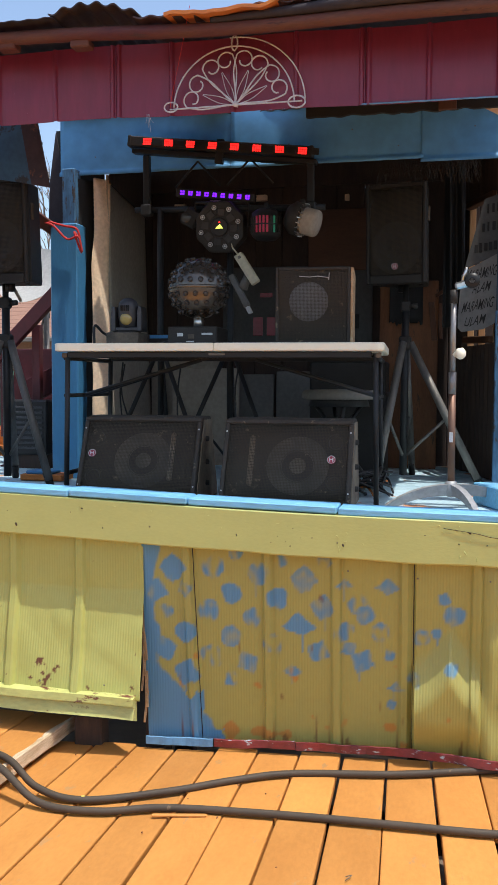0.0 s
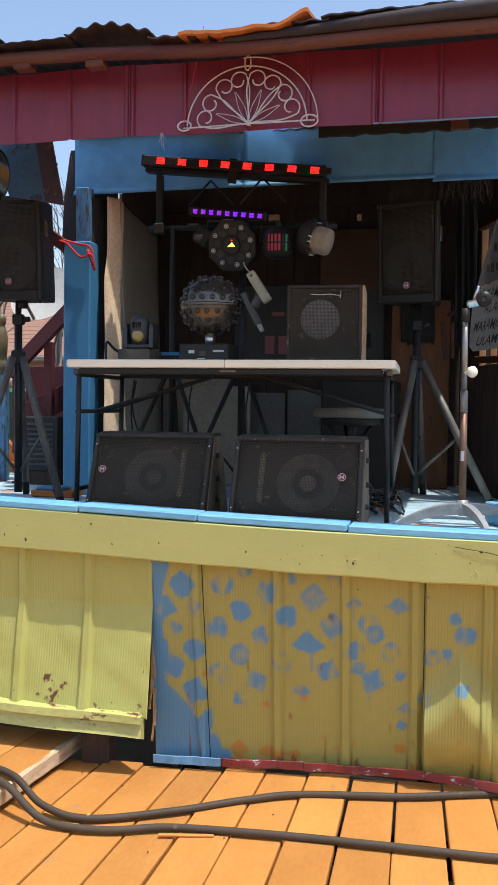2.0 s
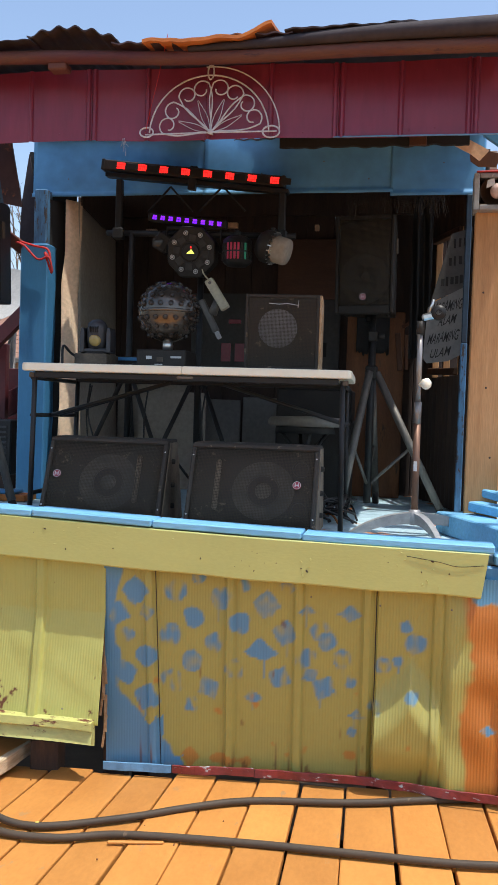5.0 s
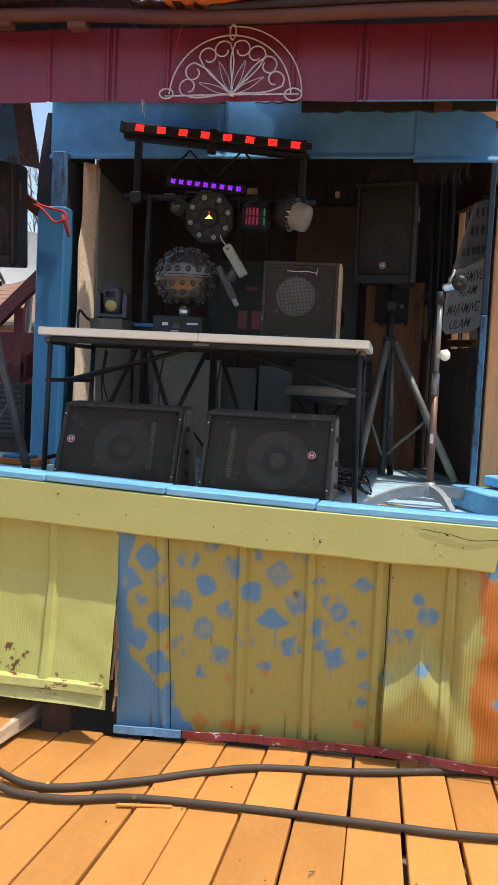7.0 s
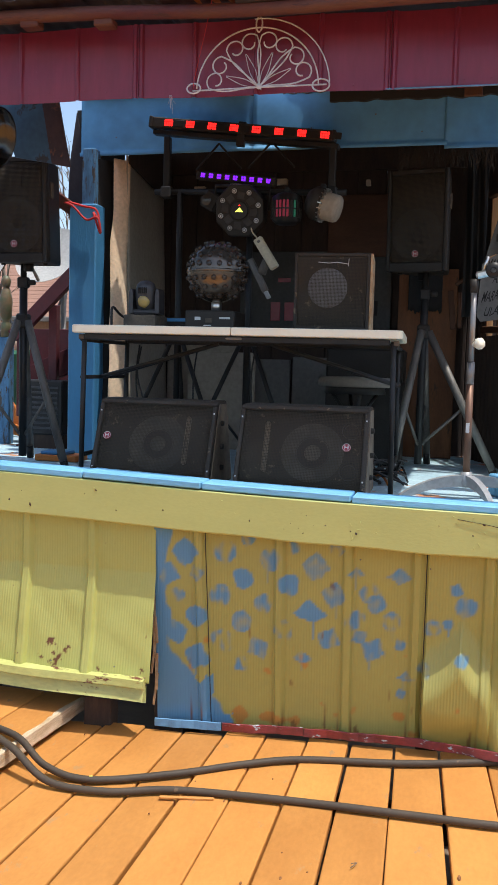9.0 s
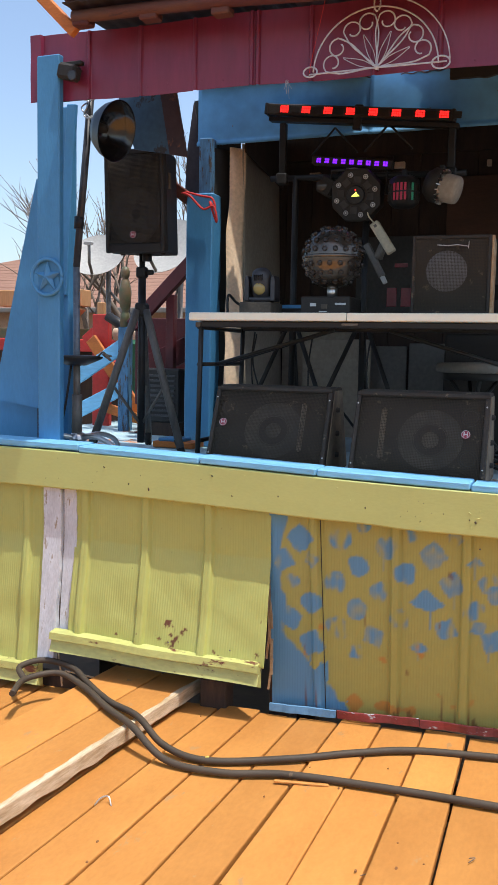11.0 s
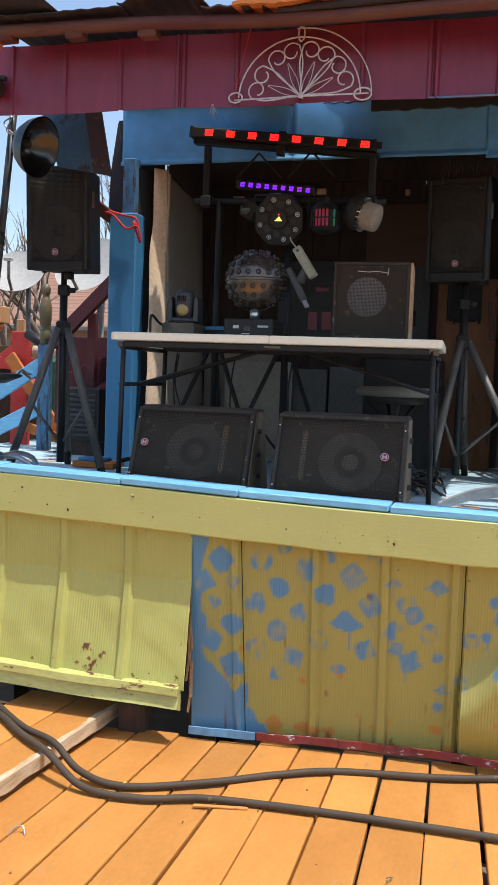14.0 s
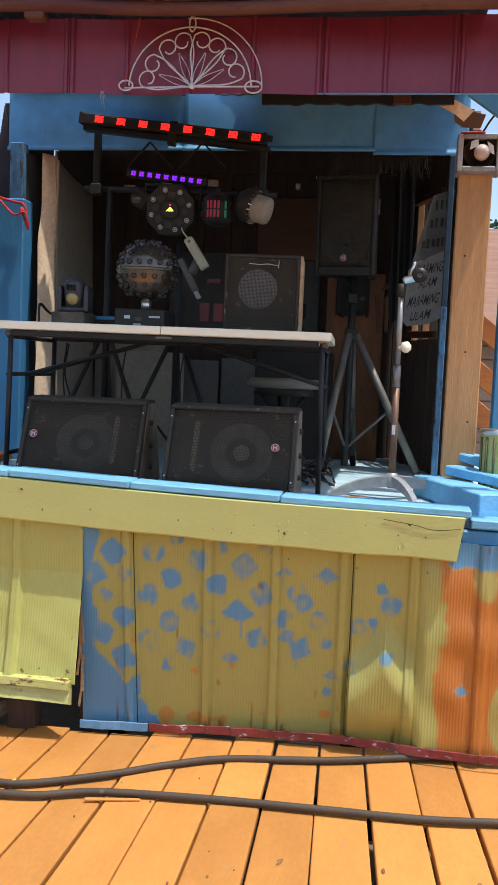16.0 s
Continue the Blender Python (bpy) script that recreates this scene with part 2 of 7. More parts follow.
M["white_iron"] = mat("white_painted_iron", (0.66, 0.68, 0.72), (0.50, 0.51, 0.54), scale=30, rough=0.5, wear=(0.16, 0.1, 0.09), wear_at=0.64, wear_scale=30)
M["horn_out"] = mat("dark_spun_metal", (0.03, 0.035, 0.04), (0.02, 0.024, 0.03), rough=0.35, metal=0.3)
M["horn_in"] = mat("grey_reflector_inside", (0.10, 0.10, 0.10), (0.07, 0.07, 0.07), rough=0.2, metal=0.9, bump=0.05)
M["shingle"] = mat("brown_roof_shingle", (0.30, 0.165, 0.11), (0.235, 0.125, 0.085), scale=2.5, rough=0.9, bump=0.6, bscale=8, stretch=(0.5, 2, 6))
M["stucco"] = mat("tan_house_wall", (0.42, 0.29, 0.2), (0.36, 0.24, 0.165), scale=1.5, rough=0.9)
M["dish"] = mat("pale_grey_dish", (0.40, 0.395, 0.365), (0.35, 0.34, 0.315), scale=3, rough=0.55, wear=(0.35, 0.3, 0.25), wear_at=0.7)
M["dark_red"] = mat("dark_red_timber", (0.10, 0.012, 0.016), (0.07, 0.01, 0.013), scale=4, rough=0.55)
M["red"] = mat("bright_red_paint", (0.55, 0.035, 0.025), (0.42, 0.025, 0.02), scale=4, rough=0.5)
M["leaf_green"] = mat("green_plastic", (0.03, 0.16, 0.08), (0.02, 0.11, 0.055), rough=0.5)
M["olive_wood"] = mat("turned_wood", (0.17, 0.10, 0.05), (0.08, 0.10, 0.045), scale=14, rough=0.5)
M["twig"] = mat("dry_twig", (0.2, 0.15, 0.11), (0.13, 0.1, 0.075), rough=0.9)
M["leaf"] = mat("leaf", (0.07, 0.10, 0.035), (0.045, 0.07, 0.025), rough=0.7)
M["straw"] = mat("straw", (0.055, 0.045, 0.035), (0.03, 0.025, 0.02), rough=0.95)
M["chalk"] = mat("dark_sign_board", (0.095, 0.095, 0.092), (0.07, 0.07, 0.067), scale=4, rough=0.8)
M["sign_pale"] = mat("grey_sign_plate", (0.19, 0.187, 0.178), (0.15, 0.147, 0.14), scale=5, rough=0.7)
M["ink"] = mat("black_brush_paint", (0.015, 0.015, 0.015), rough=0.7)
# Brown for the black monitor sides: sunlight put into the base colour.
M["side_brown"] = mat("sunlit_tone_brown_side", (0.27, 0.21, 0.145), (0.12, 0.095, 0.07), scale=6, rough=0.85, bump=0.4, bscale=60)
M["blue_grey_tube"] = mat("blue_grey_painted_tube", (0.20, 0.25, 0.31), (0.12, 0.14, 0.17), scale=8, rough=0.45, metal=0.2, wear=(0.35, 0.34, 0.33), wear_at=0.6, wear_scale=12)
M["worn_dark"] = mat("scuffed_black_tube", (0.06, 0.062, 0.068), (0.025, 0.025, 0.027), scale=9, rough=0.45, bump=0.1)
M["worn_pale"] = mat("splintered_pale_wood", (0.66, 0.54, 0.38), (0.42, 0.30, 0.17), scale=7, rough=0.9, bump=0.6, bscale=40, stretch=(6, 0.8, 6))
M["knot"] = mat("dark_deck_knot", (0.30, 0.12, 0.035), (0.16, 0.065, 0.022), scale=40, rough=0.8)
M["brick"] = mat("red_brick", (0.36, 0.085, 0.05), (0.28, 0.06, 0.04), scale=8, rough=0.85, rand=0.2)
M["wire"] = mat("black_wire", (0.012, 0.012, 0.012), rough=0.5)
M["led_red"] = glow("lit_red_diode", (1.0, 0.012, 0.01), 2.6)
M["led_violet"] = glow("lit_violet_diode", (0.17, 0.012, 1.0), 1.6)
M["led_yellow"] = glow("lit_yellow_window", (0.75, 0.85, 0.12), 1.2)
M["window_red"] = glow("lit_red_window", (0.75, 0.05, 0.12), 0.06)
M["window_green"] = glow("lit_green_window", (0.05, 0.45, 0.25), 0.06)
M["lamp_glass"] = mat("pink_lamp_glass", (0.72, 0.55, 0.5), (0.6, 0.45, 0.42), rough=0.15, spec=0.8)


# ---- mesh helpers ----
def bx(bm, x0, x1, y0, y1, z0, z1, bev=0.0, m=None, seg=1):
    r = bmesh.ops.create_cube(bm, size=1, matrix=Matrix.LocRotScale(((x0 + x1) / 2, (y0 + y1) / 2, (z0 + z1) / 2), None, (x1 - x0, y1 - y0, z1 - z0)))
    vs = r["verts"]
    if bev:
        es = list({e for v in vs for e in v.link_edges})
        fs = bmesh.ops.bevel(bm, geom=es, offset=bev, segments=seg, affect="EDGES", profile=0.5)
        vs = list({v for v in vs if v.is_valid} | set(fs["verts"]))
    if m is not None:
        bmesh.ops.transform(bm, matrix=m, verts=vs)
    return bm


def box(x0, x1, y0, y1, z0, z1, bev=0.0, m=None, seg=1):
    return bx(bmesh.new(), x0, x1, y0, y1, z0, z1, bev, m, seg)


def tube(bm, pts, r, n=8, r_end=None):
    pts = [Vector(p) for p in pts]
    rings, side = [], None
    for i, p in enumerate(pts):
        d = (pts[min(i + 1, len(pts) - 1)] - pts[max(i - 1, 0)]).normalized()
        if side is None:
            side = d.orthogonal().normalized()
        side = (side - d * side.dot(d)).normalized()
        up = d.cross(side)
        f = i / max(1, len(pts) - 1)
        rad = r if r_end is None else r + (r_end - r) * f
        rings.append([bm.verts.new(p + (side * math.cos(a) + up * math.sin(a)) * rad) for a in (2 * math.pi * k / n for k in range(n))])
    for a, b in zip(rings, rings[1:]):
        for k in range(n):
            f = bm.faces.new((a[k], a[(k + 1) % n], b[(k + 1) % n], b[k]))
            f.smooth = True
    bm.faces.new(list(reversed(rings[0])))
    bm.faces.new(rings[-1])
    return bm


def smooth_path(pts, steps=6):
    """A Catmull-Rom run through the points."""
    P = [Vector(p) for p in pts]
    P = [P[0] * 2 - P[1]] + P + [P[-1] * 2 - P[-2]]
    out = []
    for i in range(1, len(P) - 2):
        a, b, c, d = P[i - 1:i + 3]
        for k in range(steps):
            t = k / steps
            out.append(0.5 * ((2 * b) + (c - a) * t + (2 * a - 5 * b + 4 * c - d) * t * t + (3 * b - a - 3 * c + d) * t ** 3))
    return out + [P[-2]]


def lathe(bm, prof, n=24, m=None, smooth=True):
    m = m or Matrix()
    rings = []
    for r, z in prof:
        if r < 1e-6:
            rings.append([bm.verts.new(m @ Vector((0, 0, z)))])
        else:
            rings.append([bm.verts.new(m @ Vector((r * math.cos(2 * math.pi * k / n), r * math.sin(2 * math.pi * k / n), z))) for k in range(n)])
    for a, b in zip(rings, rings[1:]):
        for k in range(n):
            q = [a[k % len(a)], a[(k + 1) % len(a)], b[(k + 1) % len(b)], b[k % len(b)]]
            q = list(dict.fromkeys(q))
            if len(q) > 2:
                f = bm.faces.new(q)
                f.smooth = smooth
    return bm


def sheet(fn, nu, nv, thick=(0, 0.002, 0), smooth=False):
    """A grid surface with a back side, fn(u, v) -> point, u and v in 0..1."""
    bm = bmesh.new()
    t = Vector(thick)
    g = [[[bm.verts.new(Vector(fn(i / nu, j / nv)) + (t if s else Vector())) for j in range(nv + 1)] for i in range(nu + 1)] for s in (0, 1)]
    for s in (0, 1):
        for i in range(nu):
            for j in range(nv):
                q = (g[s][i][j], g[s][i + 1][j], g[s][i + 1][j + 1], g[s][i][j + 1])
                f = bm.faces.new(q if s == 0 else q[::-1])
                f.smooth = smooth
    edge = [(i, 0) for i in range(nu)] + [(nu, j) for j in range(nv)] + [(i, nv) for i in range(nu, 0, -1)] + [(0, j) for j in range(nv, 0, -1)]
    for a, b in zip(edge, edge[1:] + edge[:1]):
        bm.faces.new((g[0][a[0]][a[1]], g[1][a[0]][a[1]], g[1][b[0]][b[1]], g[0][b[0]][b[1]]))
    return bm


def prism(bm, poly, depth, m=None):
    """A polygon in x, z pushed back along y by depth."""
    m = m or Matrix()
    f = [bm.verts.new(m @ Vector((x, 0, z))) for x, z in poly]
    b = [bm.verts.new(m @ Vector((x, depth, z))) for x, z in poly]
    bm.faces.new(f)
    bm.faces.new(b[::-1])
    for i in range(len(poly)):
        j = (i + 1) % len(poly)
        bm.faces.new((f[j], f[i], b[i], b[j]))
    return bm


def mesh_of(name, bm, material):
    bmesh.ops.recalc_face_normals(bm, faces=bm.faces)
    me = bpy.data.meshes.new(name)
    bm.to_mesh(me)
    bm.free()
    me.materials.append(material)
    return me


def part(name, bm, material, parent, label=""):
    ob = new(name, mesh_of(name, bm, material))
    ob.parent = parent
    return tagged(ob, label)


def thing(name, label, category, m=None, group="", kind=""):
    ob = new(name)
    ob.empty_display_size = 0.1
    if m is not None:
        ob.matrix_basis = m
    return tagged(ob, label, category, group, kind)


def solid(name, bm, material, label, category="", group="", kind=""):
    return tagged(new(name, mesh_of(name, bm, material)), label, category, group, kind)


def beam(bm, a, b, w, t, bev=0.004):
    """A plank from a to b: w wide across the picture's plane, t thick along y."""
    a, b = Vector(a), Vector(b)
    d = b - a
    zax = d.normalized()
    yax = Vector((0, 1, 0))
    yax = (yax - zax * yax.dot(zax))
    yax = yax.normalized() if yax.length > 1e-3 else Vector((1, 0, 0))
    xax = yax.cross(zax)
    m = Matrix((xax, yax, zax)).transposed().to_4x4()
    m.translation = a
    return bx(bm, -w / 2, w / 2, -t / 2, t / 2, 0, d.length, bev, m)


def rod(a, b, r, n=10):
    return tube(bmesh.new(), [a, b], r, n)


rnd = random.Random(7)


def clamp(v, a=0.0, b=1.0):
    return max(a, min(b, v))


def step(v, a, b):
    t = clamp((v - a) / (b - a))
    return t * t * (3 - 2 * t)


def rib(x, centres, w=0.05, h=0.018):
    d = min(abs(x - c) for c in centres)
    return h * clamp((w / 2 - d) / (w * 0.22))


# ---- ground and deck ----
DECK = (0.01, 0.035)


def deck_z(x):
    return DECK[0] + DECK[1] * (x + 1.26)


bm = bmesh.new()
bmesh.ops.create_grid(bm, x_segments=40, y_segments=40, size=220, matrix=Matrix.Translation((0, 60, -0.42)))
solid("ground", bm, M["dirt"], "bare brown dirt round the stage", "ground", kind="structure")

deck = thing("floor", "orange-stained timber deck boards with open gaps", "deck", kind="structure")


def plank(x0, x1, y0, y1, z, fan, thick=0.04, tilt=None):
    b = bmesh.new()
    t = DECK[1] if tilt is None else tilt
    j0, j1 = rnd.uniform(-0.003, 0.003), rnd.uniform(-0.003, 0.003)
    bx(b, x0, x1, y0, y1, -thick, 0, 0.006, seg=2)
    for v in b.verts:
        f = (v.co.y - y0) / (y1 - y0)
        v.co.x += j0 * (1 - f) + j1 * f - v.co.y * (fan(v.co.x) if callable(fan) else fan)
        v.co.z += z + t * (v.co.x - (x0 + x1) / 2)
    return part("plank", b, M["deck"], deck)


x = -0.945 - 16 * 0.184
while x < 3.2:
    w = 0.174 + rnd.uniform(-0.003, 0.004)
    z = deck_z(x + w / 2) + rnd.uniform(-0.004, 0.004)
    end = 0.055 + 0.03 * clamp((x + 1.3) / 1.5) + rnd.uniform(-0.015, 0.012)
    fan = lambda q: clamp(0.095 * (q + 0.82), -0.06, 0.085)
    if x < -0.98:
        plank(x, x + w, -2.6, end - 0.02, z, fan)
    else:
        cut = -0.50 + rnd.uniform(-0.012, 0.012)
        plank(x, x + w, cut + 0.006, end, z + 0.003, fan)
        plank(x + rnd.uniform(-0.006, 0.006), x + w, -2.6, cut - 0.006, z, fan)
    plank(x + 2.6 * fan(x), x + w + 2.6 * fan(x + w), -6.0, -2.61, z, 0)
    x += 0.184
# two raised boards along the deck
for x0, x1 in ((-2.108, -1.856), (-1.852, -1.652)):
    plank(x0, x1, -6.0, 0.12 + rnd.uniform(-0.01, 0.01), 0.080, -0.085, thick=0.048, tilt=0.0)
part("bearer", box(-2.7, -1.70, -0.02, 0.05, -0.03, 0.030, 0.004), M["dark_wood"], deck)
for y in (-5.5, -4.0, -2.5, -1.0, -0.12):
    part("joist", box(-3.85, 3.15, y - 0.02, y + 0.02, -0.24, -0.10, 0.004), M["dark_wood"], deck)
edge_bm = box(-1.674, -1.646, -5.9, 0.10, 0.020, 0.0835, 0.004)
bmesh.ops.subdivide_edges(edge_bm, edges=[e for e in edge_bm.edges if abs(e.verts[0].co.y - e.verts[1].co.y) > 1], cuts=220)
for v in edge_bm.verts:
    if v.co.x < -1.66 and v.co.z > 0.06:
        v.co.x += 0.016 * noise.noise((0.0, v.co.y * 6, 3.0)) + 0.008 * noise.noise((0.0, v.co.y * 30, 1.0))
    elif v.co.z < 0.05:
        v.co.z += 0.012 * noise.noise((4.0, v.co.y * 9, 3.0))
    v.co.x += 0.085 * v.co.y
part("worn_edge", edge_bm, M["worn_pale"], deck, "bare splintered wood edge")

# ---- stage floor ----
stage = thing("floor_stage", "raised stage floor of worn pale blue boards", "stage floor", kind="structure")
y = 0.105
while y < 2.7:
    w = 0.185
    part("plank", box(-3.6, 0.95, y, y + w - 0.006, 1.01, 1.05 + rnd.uniform(-0.003, 0.003), 0.005), M["floor_blue"], stage)
    y += w
for x in (-3.4, -2.3, -1.2, -0.1, 0.9):
    part("leg", box(x - 0.045, x + 0.045, 0.35, 0.44, -0.42, 1.01, 0.006), M["dark_wood"], stage)
# Unseen wall added under the stage to keep light from leaking in.
part("skirt", box(-3.6, 0.95, 2.66, 2.70, -0.42, 1.01), M["dark_wood"], stage)

# ---- stage front ----
front = thing("wall_front", "stage front of painted ribbed sheet metal under a board", "stage front", kind="structure")

# blue stamps: place, size, strength, kind (diamond, circle, spade)
SPOTS = []
for row in ("-1.14 0.82 0.056 1.00 d; -0.96 0.83 0.050 0.62 c; -0.86 0.90 0.034 0.70 c; -0.88 0.72 0.046 1.00 c",
            "-0.76 0.81 0.050 0.62 c; -0.68 0.71 0.046 1.00 c; -0.57 0.80 0.054 0.85 d; -0.66 0.88 0.032 0.45 c",
            "-0.49 0.68 0.050 0.80 d; -0.48 0.88 0.030 0.35 c; -1.17 0.63 0.034 0.45 c; -1.09 0.73 0.032 0.80 d",
            "-1.22 0.72 0.050 1.00 d; -1.25 0.55 0.050 1.00 c; -1.08 0.54 0.050 1.00 d; -1.18 0.46 0.050 1.00 d",
            "-1.08 0.36 0.056 1.00 d; -0.98 0.64 0.050 0.42 c; -0.89 0.53 0.048 0.85 c; -0.79 0.62 0.042 0.70 c",
            "-0.59 0.59 0.058 1.00 s; -0.70 0.51 0.040 0.42 c; -0.51 0.49 0.044 0.80 d; -0.40 0.58 0.044 0.50 c",
            "-0.32 0.46 0.046 0.72 d; -0.81 0.42 0.044 0.85 d; -0.97 0.44 0.050 0.35 c; -0.89 0.34 0.034 0.25 c",
            "-0.62 0.39 0.034 0.70 s; -0.31 0.66 0.040 0.80 c; -0.22 0.78 0.042 0.85 s; -0.34 0.70 0.044 0.50 c",
            "-0.25 0.59 0.042 0.42 c; -0.38 0.51 0.032 0.80 d; -0.31 0.45 0.034 0.75 s; -0.21 0.49 0.024 0.60 d",
            "-0.18 0.35 0.026 0.80 s; -0.20 0.28 0.022 0.80 d; 0.01 0.75 0.028 0.90 d; 0.05 0.68 0.044 0.80 c",
            "-0.02 0.60 0.020 0.90 d; -0.08 0.58 0.036 0.75 c; -0.11 0.41 0.030 0.40 c; 0.04 0.47 0.030 0.80 d",
            "-0.40 0.78 0.030 0.50 s; 0.34 0.37 0.030 0.70 s"):
    for word in row.split("; "):
        a, b, c, d, k = word.split()
        SPOTS.append((float(a), float(b), float(c), float(d), k))
RIBS = (-1.08, -0.722, -0.432, -0.148, 0.135, 0.41, 0.70, 0.97)


def patch_y(x, z):
    d = 0.93 - z
    free = step(x, 0.12, 0.20)
    y = d * ((0.055 + 0.045 * clamp((x + 1.26) / 1.5)) * (1 - free) - 0.055 * free) + 0.004 * noise.noise((x * 3, z * 3, 2.0))
    y -= rib(x, RIBS)
    tent = 0.645 - 0.16 * math.tanh(9 * abs(x - 0.035))
    below = max(0.0, tent - z)
    y -= 0.084 * step(below, 0.0, 0.24) * (0.35 + 0.65 * step(z, 0.08, 0.26)) * step(x, -0.118, -0.108) * (1 - free)
    y += 0.016 * noise.noise((x * 8, z * 6, 4.0)) * step(x, 0.0, 0.2)
    y += 0.010 if -1.048 < x < -0.112 else 0.0
    return y


def patch_fn(u, v):
    x = -1.28 + 2.4 * u
    z0 = deck_z(x) + 0.040
    z = z0 + (0.965 - z0) * v
    lean = (1 - v) * (0.012 + 0.032 * math.exp(-((x + 1.05) / 0.16) ** 2)) * clamp(1 - (x + 1.28) / 1.2)
    return (x + lean, patch_y(x, z), z)


bm = sheet(patch_fn, 300, 100, (0, 0.0015, 0))
layer = bm.verts.layers.float_color.new("paint")
for v in bm.verts:
    x, z = v.co.x, v.co.z
    wob = 0.020 * noise.noise((x * 22, z * 22, 1.0)) + 0.010 * noise.noise((x * 60, z * 25, 5.0))
    blue = 0.0
    for k, (sx, sz, sr, keep, kind) in enumerate(SPOTS):
        dx, dz = abs(x - sx), z - sz
        if dx > 0.1 or abs(dz) > 0.18:
            continue
        turn = 0.5 * math.sin(k * 3.1)
        ex = abs((x - sx) * math.cos(turn) + dz * math.sin(turn))
        ez = abs(dz * math.cos(turn) - (x - sx) * math.sin(turn))
        if kind == "d":
            d = 0.80 * (ex + ez) * 0.72 + 0.28 * math.hypot(ex, ez)
        elif kind == "c":
            d = math.hypot(dx, dz)
        else:
            d = dx * 0.75 + (1.15 * dz if dz > 0 else -1.9 * dz) * 0.8
        s = step(sr - d + 0.55 * wob, -0.003, 0.006) * clamp(1.25 + 0.9 * noise.noise((x * 30, z * 12, k * 1.7)))
        if keep < 0.9:
            hollow = 0.45 * step(0.5 * sr - d, -0.01, 0.012) if k % 5 == 1 else 0.0
            s *= clamp(keep - 0.08 + 2.4 * (noise.noise((x * 34, z * 18, k * 1.0)) + 0.08) * (1.15 - keep) - hollow)
        if 0 > dz > -sr - 0.015 - 0.04 * abs(math.sin(k * 3.7)) and k % 4 == 0:
            s = max(s, 0.8 * keep * step(0.005 - abs(x - sx - 0.3 * sr * math.sin(k)), 0, 0.004))
        blue = max(blue, s)
    left = x + 1.28
    blue = max(blue, step(0.062 + 0.045 * noise.noise((1.0, z * 5, 3.0)) - left + wob, -0.005, 0.01))
    low = 0.40 - 1.05 * left + 1.5 * wob
    if left < 0.36 and z < 0.52:
        blue = max(blue, step(low + 0.15 * (left < 0.27) * (z < 0.26 + 2 * wob) + 0.22 * (left < 0.36 + 2 * wob) * (z < 0.11 + wob) - (z - 0.06), -0.01, 0.02))
    top = step(0.06 * (x > 0.26) + 1.6 * wob + 0.03 - (0.945 - z), 0.0, 0.02) * step(x, 0.24, 0.28)
    blue = max(blue, top)
    orange = step(x - 0.235 + 0.04 * noise.noise((2.0, z * 4, 1.0)) + 0.8 * wob, 0, 0.03) * (1 - 0.85 * step(noise.noise((x * 7, z * 3, 9.0)), 0.28, 0.4))
    orange = max(orange, 0.7 * step(noise.noise((x * 14, z * 14, 4.0)) + 0.25 * (z < 0.2), 0.56, 0.66) * (z < 0.45))
    rust = 0.7 * step(noise.noise((x * 30, z * 9, 8.0)) + 0.32 * step(0.16 - z, 0, 0.08), 0.62, 0.75)
    edge = min(abs(abs(x - c) - 0.026) for c in RIBS)
    rust = max(rust, step(0.006 - edge, 0, 0.006) * (0.12 + 0.8 * step(0.2 - z, 0, 0.12)))
    v[layer] = (clamp(blue), clamp(orange) * (1 - clamp(blue)), clamp(rust), 1)
part("stamped_panel", bm, M["patch"], front, "mustard ribbed sheet with blue stamps and orange coat")
for x in (-1.050, -0.113):
    pts = [patch_fn((x + 1.28) / 2.4, k / 12) for k in range(13)]
    part("seam", tube(bmesh.new(), [(p[0], p[1] - 0.0005, p[2]) for p in pts], 0.0022, 5), M["ink"], front)

TRIM = [(-1.262, -0.96, "blue_trim"), (-0.955, -0.60, "red_trim"), (-0.598, -0.10, "red_trim"), (-0.10, 0.42, "red_trim"), (0.422, 1.1, "red_trim")]
for i, (x0, x1, k) in enumerate(TRIM):
    bm = bmesh.new()
    b = bx(bm, x0, x1, -0.004, 0.004, 0, 0.036, 0.0015)
    bmesh.ops.subdivide_edges(bm, edges=[e for e in bm.edges if abs(e.verts[0].co.x - e.verts[1].co.x) > 0.1], cuts=14)
    for v in bm.verts:
        xx = v.co.x
        v.co.z += deck_z(xx) + 0.018 + 0.016 * clamp((xx + 1.28) / 1.5) + 0.002 * math.sin(xx * 9 + i) + 0.004 * noise.noise((xx * 9, v.co.z * 30, i))
        v.co.y += sum(patch_y(xx + q, 0.10) for q in (-0.25, -0.17, -0.09, -0.03, 0.03, 0.09, 0.17, 0.25)) / 8 - 0.040 + 0.006 * noise.noise((xx * 8, v.co.z * 20, 3.0))
    part("trim_strip", bm, M[k], front, "chipped painted metal trim strip")


def green_fn(x0, x1, z0a, z0b, ztop, ribs, flare, seed):
    def fn(u, v):
        x = x0 + (x1 - x0) * u
        z0 = z0a + (z0b - z0a) * u
        z = z0 + (ztop - z0) * v
        d = 0.93 - z
        y = -flare * max(0.0, d - 0.215) - 0.010 * max(0.0, noise.noise((x * 7.0, z * 5.0, seed + 2))) * (1 - v) + 0.014 * noise.noise((x * 3.2, z * 2.6, seed)) * (1 - v) + 0.004 * noise.noise((x * 11, z * 8, seed))
        return (x + 0.012 * (1 - v) * u, y - rib(x, ribs, 0.055, 0.02), z)
    return fn


